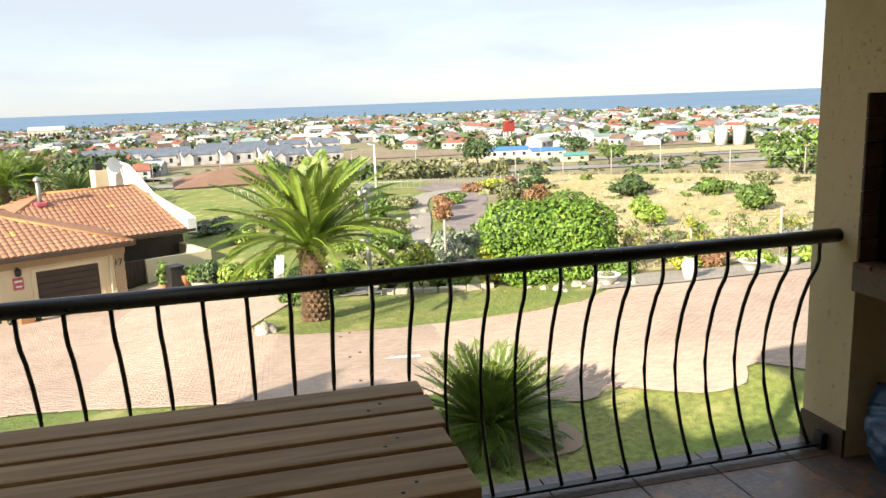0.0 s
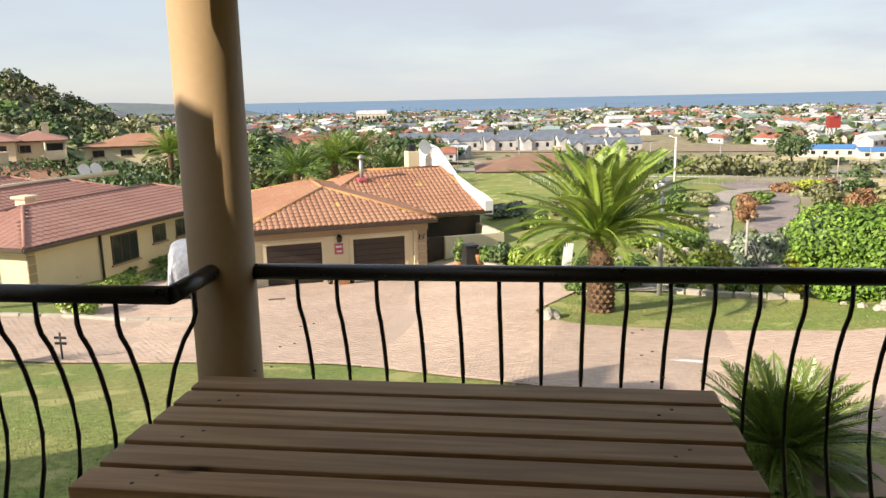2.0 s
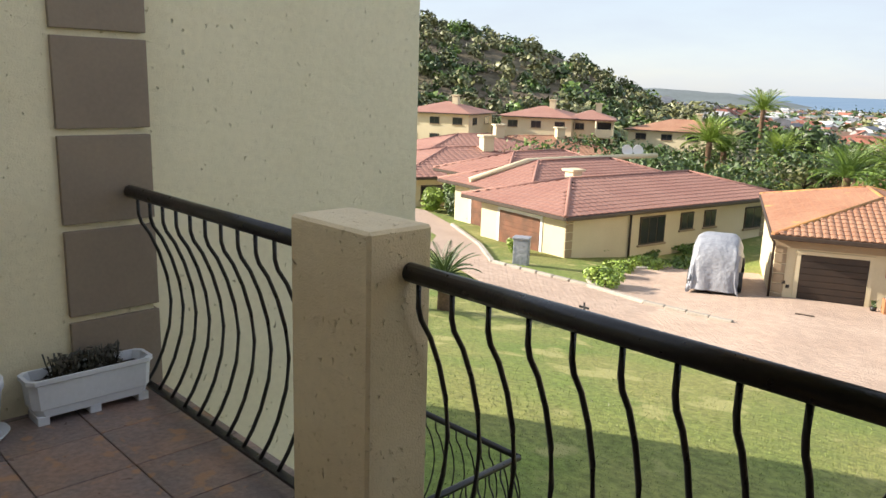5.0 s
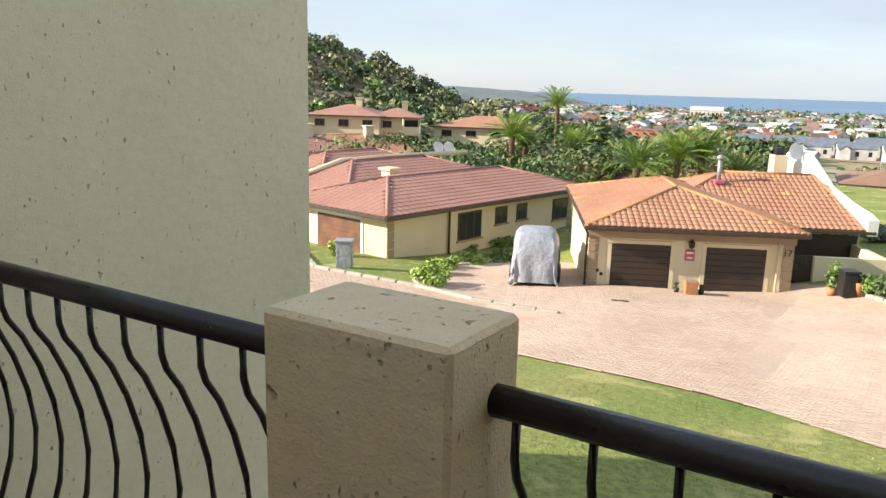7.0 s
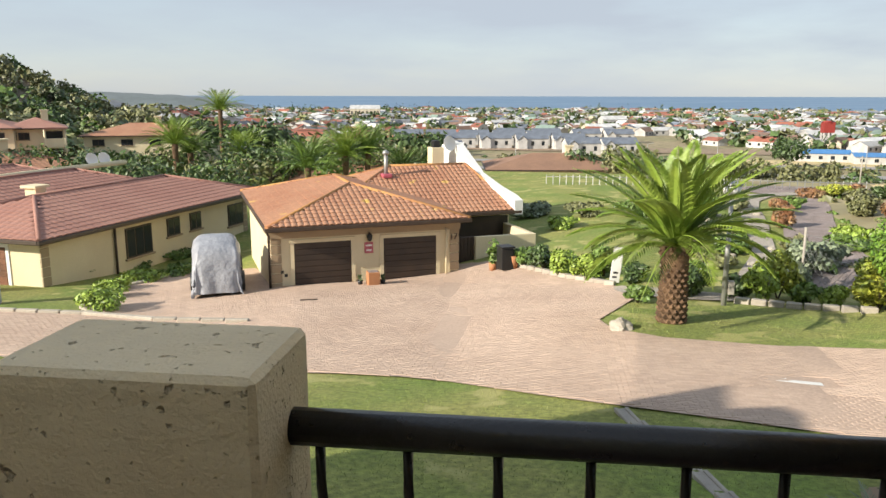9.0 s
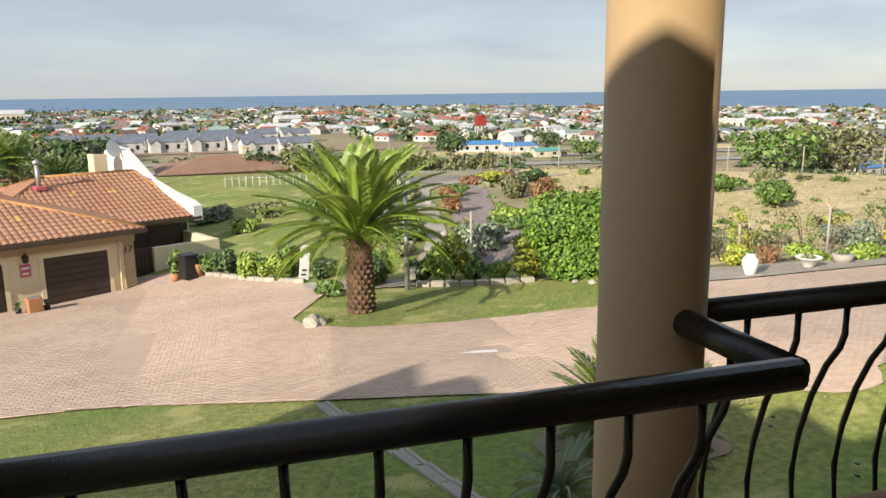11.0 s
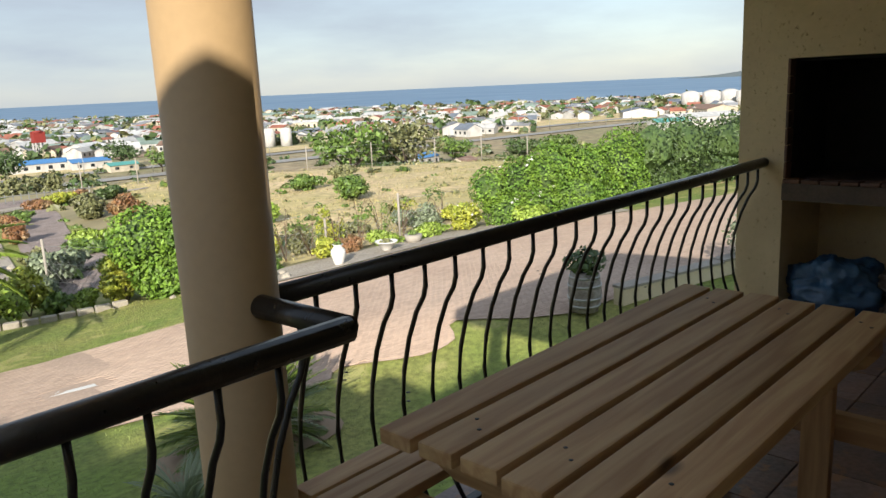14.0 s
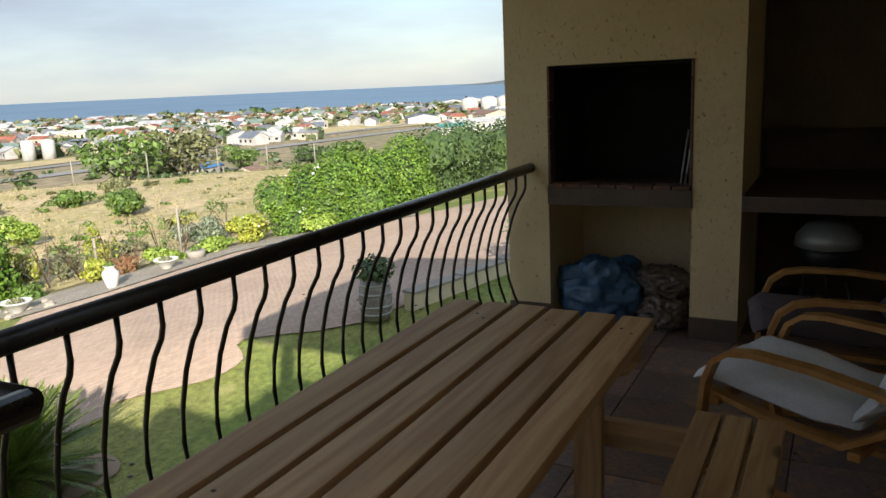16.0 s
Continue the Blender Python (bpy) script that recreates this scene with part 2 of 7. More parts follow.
def tube(bm, pts, radius, sides=8, caps=True):
    """A round bar along points, with a radius for all or one for each."""
    pts = [Vector(p) for p in pts]
    rs = radius if isinstance(radius, (list, tuple)) else [radius] * len(pts)
    rings = []
    up = Vector((0, 0, 1))
    for i, p in enumerate(pts):
        d = (pts[min(i + 1, len(pts) - 1)] - pts[max(i - 1, 0)]).normalized()
        s = d.cross(up)
        if s.length < 0.05:
            s = d.cross(Vector((1, 0, 0)))
        s.normalize()
        t = s.cross(d).normalized()
        rings.append([bm.verts.new(p + (s * math.cos(k) + t * math.sin(k)) * rs[i])
                      for k in (2 * math.pi * j / sides for j in range(sides))])
    for r0, r1 in zip(rings, rings[1:]):
        for j in range(sides):
            f = bm.faces.new((r0[j], r0[(j + 1) % sides], r1[(j + 1) % sides], r1[j]))
            f.smooth = True
    if caps:
        bm.faces.new(rings[0][::-1])
        bm.faces.new(rings[-1])
    return bm


def lathe(bm, profile, sides=20, m=None):
    """A turned shape from (radius, height) pairs."""
    m = m or Matrix()
    rings = [[bm.verts.new(m @ Vector((r * math.cos(k), r * math.sin(k), z))) for k in (2 * math.pi * j / sides for j in range(sides))] for r, z in profile]
    for r0, r1 in zip(rings, rings[1:]):
        for j in range(sides):
            bm.faces.new((r0[j], r0[(j + 1) % sides], r1[(j + 1) % sides], r1[j])).smooth = True
    bm.faces.new(rings[0][::-1])
    bm.faces.new(rings[-1])
    return bm


def poly(bm, pts):
    return bm.faces.new([bm.verts.new(p) for p in pts])


def slab(bm, pts, z0, z1):
    """An upright prism over a plan outline (counter-clockwise)."""
    lo = [bm.verts.new((x, y, z0)) for x, y in pts]
    hi = [bm.verts.new((x, y, z1)) for x, y in pts]
    bm.faces.new(lo[::-1])
    bm.faces.new(hi)
    n = len(pts)
    for i in range(n):
        bm.faces.new((lo[i], lo[(i + 1) % n], hi[(i + 1) % n], hi[i]))
    return bm


# ---- ground ----
def lerp_knots(knots, d):
    for (a0, z0), (a1, z1) in zip(knots, knots[1:]):
        if d <= a1:
            return z0 + (z1 - z0) * max(0.0, (d - a0) / (a1 - a0))
    return knots[-1][1]


def smooth(v):
    v = min(1.0, max(0.0, v))
    return v * v * (3 - 2 * v)


def ground_z(x, y):
    """The slope below the balcony, the garden terrace, the plain beyond it and the bushy hill."""
    far = math.hypot(x, y)
    if x > 0:       # the edge of the terrace bends round to the east
        y += (far - y) * smooth((far - 40) / 26)
    z = lerp_knots(((-60, -1.2), (0, -2.55), (24, -4.9), (44, -5.1), (68, -5.35), (130, -16), (230, -25), (9000, -25.2)), y)
    if y > 24 and x < 0:
        yaw, r = math.degrees(math.atan2(x, y)), math.hypot(x, y)
        k = smooth((-yaw - 19) / 10)
        left = -4.9 - max(0, r - 26) * 0.022
        top = lerp_knots(((-75, 22), (-51, 19.5), (-44, 14.2), (-38, 7), (-33, -1), (-30.5, -8), (-26, -14), (-20, -25)), yaw)
        left += (top - left) * smooth((r - 115) / 115) if r < 260 else (top - left) * max(0.0, 1 - (r - 260) / 700)
        z += (max(left, z if r > 230 else -30) - z) * k
    return z


# ---- balcony ----
def build_balcony_shell():
    bm = bmesh.new()
    slab(bm, [(-3.35, -5), (5.1, -5), (5.1, -0.92), (4.49, -0.92), (4.49, 0.16), (-0.1, 0.16), (-0.1, -0.34), (-3.35, -0.34)], -0.3, -0.012)
    tagged(part("floor", bm, GROUT), "dark slate tiled balcony floor with grey joints", "floor", kind="structure")
    bm = bmesh.new()
    # the top, out of view, is sloped to throw the column's shadow edge
    prof = [(-3.0, -3.2), (-0.36, -3.2), (-0.36, 2.55), (-1.5, 2.55), (-2.52, 3.43), (-3.0, 3.43)]
    lo, hi = [bm.verts.new((-3.75, y, z)) for y, z in prof], [bm.verts.new((-3.35, y, z)) for y, z in prof]
    bm.faces.new(lo[::-1])
    bm.faces.new(hi)
    for k in range(6):
        bm.faces.new((lo[k], lo[(k + 1) % 6], hi[(k + 1) % 6], hi[k]))
    w = part("wall_west", bm, CREAM)
    tagged(w, "cream textured plaster wall with brown corner blocks", "wall", kind="structure")
    for z in range(-6, 6):
        part("corner_block", boxed(-3.72, -3.325, -0.765, -0.34, -0.012 + z * 0.437, -0.012 + z * 0.437 + 0.405, 0.006), QUOIN, w, "smooth brown-grey plaster corner block")
    w = part("wall_wing", boxed(-3.75, -3.42, -0.36, 1.475, -5, 2.19), CREAM)
    tagged(w, "cream scratched plaster wing wall beside the balcony", "wall", kind="structure")
    # unseen mass, added to keep the sun off the table and railing
    part("house_corner", boxed(-3.75, -0.3, -5.2, -3.0, -3.2, 3.43), CREAM)["kind"] = "structure"
    w = part("wall_south", boxed(-3.75, 5.2, -5.4, -5.2, -3.2, 3.43), CREAM)
    tagged(w, "cream plaster house wall behind the balcony", "wall", kind="structure")
    # out of view; height and overhang are set to dim the balcony
    c = part("ceiling", boxed(-0.3, 5.2, -5.2, 0.75, 2.32, 2.6), CREAM)
    tagged(c, "cream plastered balcony ceiling", "ceiling", kind="structure")
    # unseen block and tower, added and outlined to cast the lawn and road shadows
    own = empty("apartment_block", None, label="cream walls of the neighbouring flat", category="building", kind="structure")
    part("block_wall", boxed(-13.3, -3.76, -8, 0.98, -5, 2.4), CREAM, own)
    bm = bmesh.new()
    top = [(-13.3, 2.405), (-10.2, 2.405), (-10.2, 3.9), (-10.9, 4.15), (-11.8, 3.9), (-13.3, 5.0)]
    lo, hi = [bm.verts.new((x, -1.0, z)) for x, z in top], [bm.verts.new((x, 0.97, z)) for x, z in top]
    bm.faces.new(lo)
    bm.faces.new(hi[::-1])
    for k in range(6):
        bm.faces.new((lo[(k + 1) % 6], lo[k], hi[k], hi[(k + 1) % 6]))
    part("stair_tower", bm, CREAM, own)
    bm = bmesh.new()
    lathe(bm, [(0.12, -3.6), (0.12, 2.32)], 40, Matrix.Translation((0.012, -0.016, 0)))
    tagged(part("column", bm, TAN), "round tan painted balcony column", "column", kind="structure")
    bm = boxed(-1.712, -1.312, -0.61, -0.362, 0, 1.135, 0.026, seg=3)
    post = tagged(part("post", bm, POST_STUCCO), "square cream stucco balcony post with tiled foot", "post", kind="structure")
    part("foot_tile", boxed(-1.724, -1.300, -0.622, -0.350, 0, 0.145, 0.004), SKIRT, post)


def bar_points(x, y, ny=(0, 1)):
    prof = ((0.975, 0), (0.90, 0), (0.86, 0.012), (0.80, 0.05), (0.70, 0.092), (0.58, 0.125), (0.45, 0.14), (0.32, 0.125), (0.20, 0.085), (0.12, 0.045), (0.055, 0.0))
    return [(x + ny[0] * o, y + ny[1] * o, z) for z, o in prof]


def build_railing(x0, x1, y0, y1, first, step, label, name="balcony_railing", dz=0.0):
    r = empty(name, pose(x0, y0, dz), label=label, category="railing", group="balcony railings")
    L = math.hypot(x1 - x0, y1 - y0)
    r.rotation_euler[2] = math.atan2(y1 - y0, x1 - x0)
    bm = tube(bmesh.new(), [(0, 0, 1.0), (L, 0, 1.0)], 0.03, 14)
    part("handrail", bm, BLACK, r)
    part("bottom_rail", boxed(0, L, -0.02, 0.02, 0.045, 0.057, 0.002), BLACK, r)
    me = None
    x = first
    while x < L - 0.06:
        if me is None:
            b = part("baluster", tube(bmesh.new(), bar_points(0, 0), 0.0085, 8), BLACK, r)
            me = b.data
        else:
            b = new("baluster", me)
            b.parent = r
        b.location = (x, 0, 0)
        x += step
    return r


build_balcony_shell()
build_railing(0.12, 3.645, 0.0, 0.015, 0.168, 0.1485, "black painted steel railing with bellied bars", dz=-0.026)
build_railing(-1.33, 0.03, -0.455, -0.455, 0.06, 0.139, "black steel railing between post and corner")
build_railing(0.03, 0.02, -0.455, -0.12, 0.17, 0.3, "short black steel railing from corner to column")
build_railing(-3.33, -1.71, -0.455, -0.455, 0.087, 0.1325, "black steel railing between wall and post")

def build_braai():
    w = empty("wall_east", pose(0.045, 0, 0), label="cream stucco wall with built-in barbecue niche", category="wall", kind="structure")
    part("pier", boxed(3.6, 4.3, -0.10, 0.168, -3, 2.32), OCHRE, w)
    part("pier", boxed(3.6, 4.3, -1.195, -0.935, 0, 2.32), OCHRE, w)
    part("lintel", boxed(3.6, 4.3, -0.935, -0.10, 1.57, 2.32), OCHRE, w)
    part("niche_back", boxed(4.3, 4.5, -1.197, 0.168, -3, 2.32), OCHRE, w)
    part("shelf", boxed(3.58, 4.3, -0.935, -0.10, 0.757, 0.858), SKIRT, w)


build_braai()


from mathutils.geometry import tessellate_polygon

# ---- outside: the ground and what lies on it ----
SCRUB = mat("dry_scrub_plain", (0.27, 0.26, 0.12), 0.95, (0.42, 0.33, 0.20), 0.02, 0.25, 0.5, 0.4, 0.5, bump_dist=0.5)
HILL = mat("hill_scrub", (0.13, 0.115, 0.06), 0.95, (0.19, 0.14, 0.09), 0.06, 0.5, 0.5, 0.8, 0.5, bump_dist=1.0)
SEA = mat("sea_water", (0.115, 0.205, 0.315), 0.5, (0.135, 0.225, 0.335), 0.002, 0.05, 0.1, 0.2, 0.2)
FIELD = mat("dry_grass_field", (0.78, 0.59, 0.35), 0.95, (0.55, 0.47, 0.20), 0.16, 2.5, 0.45, 0.6, 8, bump_dist=0.05)
MULCH = mat("grey_mulch", (0.42, 0.34, 0.31), 0.95, (0.32, 0.255, 0.23), 1.2, 14, 0.5, 0.9, 20, bump_dist=0.05)
GRAVEL = mat("pale_gravel", (0.52, 0.46, 0.38), 0.95, (0.44, 0.38, 0.31), 0.8, 18, 0.5, 0.8, 25, bump_dist=0.03)
ASPHALT = mat("pale_worn_asphalt", (0.34, 0.33, 0.31), 0.9, (0.29, 0.28, 0.265), 0.05, 1, 0.2, 0)
EARTH = mat("bare_earth", (0.40, 0.28, 0.19), 0.95, (0.30, 0.23, 0.15), 0.04, 0.6, 0.35, 0.3, 2)
KERB = mat("kerb_stone", (0.50, 0.45, 0.37), 0.9, (0.42, 0.37, 0.30), 2, 20, 0.2, 0.3, per_object=0.15)
GLASS_DARK = mat("window_glass", (0.02, 0.025, 0.03), 0.08, (0.03, 0.035, 0.04), 0.5, 3, 0.1, 0)
ALU = mat("bronze_window_frame", (0.07, 0.045, 0.03), 0.5)
BROWNDOOR = mat("brown_garage_wood", (0.25, 0.105, 0.055), 0.5, (0.13, 0.06, 0.032), 2, 30, 0.25, 0.15)
CANVAS = mat("silver_canvas", (0.37, 0.38, 0.41), 0.5, (0.29, 0.30, 0.33), 2.5, 12, 0.2, 0.9, 7, bump_dist=0.05)
TERRA = mat("terracotta", (0.48, 0.22, 0.10), 0.8, (0.40, 0.18, 0.08), 4, 30, 0.2, 0.1)
PLASTIC = mat("black_plastic", (0.02, 0.02, 0.02), 0.5)
GALV = mat("galvanised_steel", (0.42, 0.42, 0.40), 0.5, (0.36, 0.36, 0.34), 3, 30, 0.1, 0.05, metal=0.5)
PINK = mat("pink_sign", (0.62, 0.14, 0.18), 0.5)


COAST = [(-4900, 1450), (0, 1400), (395, 1290), (640, 860), (760, 560), (900, 420), (1500, 320), (4900, 100), (4900, 4850), (-4900, 4850)]


def build_ground():
    xs = [-4600, -2500, -1500, -900, -600, -420] + list(range(-300, -60, 12)) + list(range(-60, -32, 4)) + list(range(-32, 41)) + list(range(44, 61, 4)) + [80, 110, 150, 220, 300, 600, 1200, 2500, 4600]
    ys = [-400, -60, -20] + list(range(-8, 42)) + list(range(44, 69, 4)) + list(range(74, 300, 12)) + [340, 420, 600, 900, 1500, 1600]
    bm = bmesh.new()
    vv = [[bm.verts.new((x, y, ground_z(x, y) + (noise.noise((x * 0.06, y * 0.06, 0)) * 1.6 if math.hypot(x, y) > 120 and y < 300 and x < -40 else 0))) for x in xs] for y in ys]
    for j in range(len(ys) - 1):
        for i in range(len(xs) - 1):
            f = bm.faces.new((vv[j][i], vv[j][i + 1], vv[j + 1][i + 1], vv[j + 1][i]))
            c = f.calc_center_median()
            yaw = math.degrees(math.atan2(c.x, c.y))
            if c.y < 68 and c.x > -60 and c.y > -60 and (c.x < 14 or (math.hypot(c.x, c.y) < 66 and c.y < 20)):
                f.material_index = 0
            elif c.x < -40 and yaw < -28 and math.hypot(c.x, c.y) < 420 and math.hypot(c.x, c.y) > 105:
                f.material_index = 2
            else:
                f.material_index = 1
            f.smooth = math.hypot(c.x, c.y) > 90
    tagged(part("ground", bm, (GRASS, SCRUB, HILL)), "mown lawn, dry plain and bushy hillside", "ground", kind="structure")
    bm = bmesh.new()
    poly(bm, [(x, y, -24.75 if y < 4000 else -11.0) for x, y in COAST])
    tagged(part("water", bm, SEA), "calm blue-grey sea up to the horizon", "sea", kind="structure")


def draped(name, pts, dz, material, label, category, step=1.0, kind="structure"):
    """A thin sheet over a plan outline that follows the slope."""
    bm = bmesh.new()
    vs = [bm.verts.new((x, y, 0)) for x, y in pts]
    for tri in tessellate_polygon([[Vector((x, y, 0)) for x, y in pts]]):
        bm.faces.new([vs[k] for k in tri])
    ys = [p[1] for p in pts]
    y = math.floor(min(ys) / step) * step
    while y < max(ys):
        bmesh.ops.bisect_plane(bm, geom=bm.verts[:] + bm.edges[:] + bm.faces[:], plane_co=(0, y, 0), plane_no=(0, 1, 0))
        y += step
    x, x_end = math.floor(max(-40, min(p[0] for p in pts)) / step) * step, min(60, max(p[0] for p in pts))
    while x < x_end:
        bmesh.ops.bisect_plane(bm, geom=bm.verts[:] + bm.edges[:] + bm.faces[:], plane_co=(x, 0, 0), plane_no=(1, 0, 0))
        x += step
    for v in bm.verts:
        v.co.z = ground_z(v.co.x, v.co.y) + dz
    bmesh.ops.recalc_face_normals(bm, faces=bm.faces[:])
    if sum(f.normal.z for f in bm.faces) < 0:
        bmesh.ops.reverse_faces(bm, faces=bm.faces[:])
    return tagged(part(name, bm, material), label, category, kind=kind)


def curve_pts(pts, n=5, closed=True):
    """A rounded outline through corner points."""
    out, m = [], len(pts)
    for i in range(m if closed else m - 1):
        p0, p1, p2, p3 = (Vector(pts[(i + k) % m] if closed else pts[min(max(i + k, 0), m - 1)]) for k in (-1, 0, 1, 2))
        for s in range(n):
            t = s / n
            out.append(tuple(0.5 * ((2 * p1) + (p2 - p0) * t + (2 * p0 - 5 * p1 + 4 * p2 - p3) * t * t + (3 * p1 - p0 - 3 * p2 + p3) * t ** 3)))
    if not closed:
        out.append(tuple(pts[-1]))
    return out


def kerb_line(name, pts, label, w=0.16, h=0.12, piece=0.6, material=KERB):
    """A row of edging stones along a line."""
    k = empty(name, label=label, category="kerb", kind="structure")
    shared = boxed(-piece / 2 + 0.01, piece / 2 - 0.01, -w / 2, w / 2, -0.1, h, 0.02, seg=1)
    me = part("kerb_stone", shared, material, k).data
    first = k.children[0]
    line = [Vector(p) for p in pts]
    for p, q in zip(line, line[1:]):
        n = max(1, round((q - p).length / piece))
        for i in range(n):
            c = p.lerp(q, (i + 0.5) / n)
            if first is not None:
                o, first = first, None
            else:
                o = new("kerb_stone", me)
                o.parent = k
            o.location = (c.x, c.y, ground_z(c.x, c.y))
            o.rotation_euler = (0, 0, math.atan2(q.y - p.y, q.x - p.x))
    return k


build_ground()
NEAR = [(-60, 33), (-26.2, 20.3), (-19.5, 15.4), (-14.6, 13.0), (-11.1, 11.3), (-7.4, 11.5), (-3.8, 11.8), (-1.0, 11.1), (3.8, 9.85), (6.0, 8.5), (6.9, 9.0),
        (8.1, 8.1), (9.2, 8.3), (10.3, 9.3), (11.6, 7.3), (15.8, 6.9), (24, 5.0), (34, 2.0), (60, -6)]
FAR = [(60, 4), (40, 9.5), (32, 13.2), (27.2, 15.0), (23, 17.6), (20, 19.0), (14, 18.6), (11.6, 18.8), (9.9, 17.2), (8.0, 16.45), (4, 16.15), (1.6, 16.5), (0.45, 17.3), (0.2, 18.4),
       (0.9, 20.5), (1.6, 22.6), (1.2, 24.3), (-0.6, 25.3), (-2.4, 27.0), (-2.6, 28.4), (-8, 25.0), (-9.9, 21.9), (-11.2, 24.0), (-12.2, 25.2), (-13.8, 24.2), (-14.9, 20.5),
       (-13.7, 16.9), (-12.9, 16.2), (-16.7, 15.8), (-19.6, 18.2), (-24.5, 21.3), (-60, 41)]
NEAR = curve_pts(NEAR, 3, closed=False)
road = draped("road", NEAR + FAR, 0.03, PAVE, "terracotta brick paved driveway and turning area", "driveway")
draped("gravel_verge", [(11.2, 18.9), (14, 18.7), (20, 19.1), (23, 17.7), (27.2, 15.1), (28, 16.6), (24, 19.4), (20.4, 21.0), (14, 21.2), (11.2, 20.6)], 0.045, GRAVEL, "pale gravel verge beside the driveway", "gravel")
draped("dry_field", [(10.5, 21.6), (20, 22), (30, 18.5), (62, 6), (64, 18), (58.5, 33), (49, 46), (37, 56), (23, 63), (20, 50), (15.5, 37)], 0.02, FIELD, "dry yellow grass field behind the fence", "field")
draped("mulch_bed", curve_pts([(6.6, 24.6), (8.8, 25.0), (10.9, 28), (12.6, 38), (15.8, 50), (14.2, 51), (10.6, 40), (8.8, 33), (7.6, 28.5)], 4), 0.05, MULCH, "grey mulched flower bed in the garden", "flower bed")
draped("mulch_bed", curve_pts([(12.6, 54), (19, 53.4), (23, 58), (13.4, 59)], 4), 0.05, MULCH, "grey mulched flower bed in the garden", "flower bed")
draped("garden_path", curve_pts([(5.2, 25.8), (6.0, 25.6), (8.0, 31.5), (9.6, 39), (13, 52), (24, 56), (23.6, 57), (11.8, 53), (8.6, 40), (7.2, 32)], 4), 0.06, GRAVEL, "pale gravel garden path", "path")
draped("gravel_patch", curve_pts([(1.5, 22.7), (4.4, 22.3), (4.8, 23.6), (1.2, 24.4)], 4), 0.05, GRAVEL, "pale gravel patch under the sign", "gravel")
draped("soil_patch", curve_pts([(3.0, 6.6), (5.0, 6.5), (5.2, 7.8), (3.0, 8.0)], 5), 0.03, EARTH, "bare brown soil under the cycad", "soil")
# the road arrow
ay = [(3.2, 12.98), (3.45, 13.22), (3.42, 13.1), (4.02, 13.0), (4.0, 12.78), (3.4, 12.9), (3.38, 12.8)]
draped("road_arrow", ay, 0.036, WHITE, "worn white arrow painted on the paving", "road marking")
kerb_line("kerb_1", [(-24.4, 21.2), (-19.6, 18.1), (-16.7, 15.75), (-13, 15.9), (-10.9, 15.6), (-8.5, 15.9)], "pale concrete kerb along the driveway")
kerb_line("kerb_2", [(1.0, 24.5), (-0.6, 25.4), (-2.3, 26.9)], "low pale stone edging of the flower bed", 0.2, 0.16, 0.4)
kerb_line("kerb_3", [(-12.8, 16.0), (-13.7, 16.9), (-14.7, 19.2), (-14.3, 23)], "low stone edging beside the lawn", 0.2, 0.1, 0.3)
kerb_line("kerb_4", [(4.4, 22.2), (6.2, 21.5), (8.2, 21.3)], "low pale stone edging of the flower bed", 0.22, 0.18, 0.45)
g = empty("gutter", label="pale concrete drain channel across the lawn", category="gutter", kind="structure")
for i in range(9):
    p = Vector((0.15, 10.6, 0)).lerp(Vector((1.95, 4.9, 0)), (i + 0.5) / 9)
    o = part("channel", box(box(boxed(-0.32, 0.32, -0.12, -0.06, -0.05, 0.02, 0.008, seg=1), -0.32, 0.32, 0.06, 0.12, -0.05, 0.02, 0.008, seg=1), -0.32, 0.32, -0.065, 0.065, -0.05, -0.004), CONCRETE, g)
    o.location = (p.x, p.y, ground_z(p.x, p.y) + 0.02)
    o.rotation_euler = (math.atan(-0.098) * 0.0, 0.0, math.atan2(-5.7, 1.8))


# ---- houses ----
def hip_planes(x0, x1, y0, y1, ze, rise, end=None):
    """Four roof planes over a rectangle, each with its eave edge first; the ridge runs along the longer side."""
    w, d = x1 - x0, y1 - y0
    if d > w:
        a, b = ((x0 + x1) / 2, y0 + w / 2, ze + rise), ((x0 + x1) / 2, y1 - w / 2, ze + rise)
        A, B, C, D = (x0, y0, ze), (x1, y0, ze), (x1, y1, ze), (x0, y1, ze)
        return [[A, B, a], [B, C, b, a], [C, D, b], [D, A, a, b]], [(A, a), (B, a), (C, b), (D, b), (a, b)]
    a, b = (x0 + d / 2, (y0 + y1) / 2, ze + rise), (x1 - (d / 2 if end is None else end), (y0 + y1) / 2, ze + rise)
    A, B, C, D = (x0, y0, ze), (x1, y0, ze), (x1, y1, ze), (x0, y1, ze)
    return [[A, B, b, a], [B, C, b], [C, D, a, b], [D, A, a]], [(A, a), (B, b), (C, b), (D, a), (a, b)]


def inside(p, pts):
    c, n = False, len(pts)
    for i in range(n):
        (x0, y0), (x1, y1) = pts[i], pts[(i + 1) % n]
        if (y0 > p[1]) != (y1 > p[1]) and p[0] < (x1 - x0) * (p[1] - y0) / (y1 - y0) + x0:
            c = not c
    return c


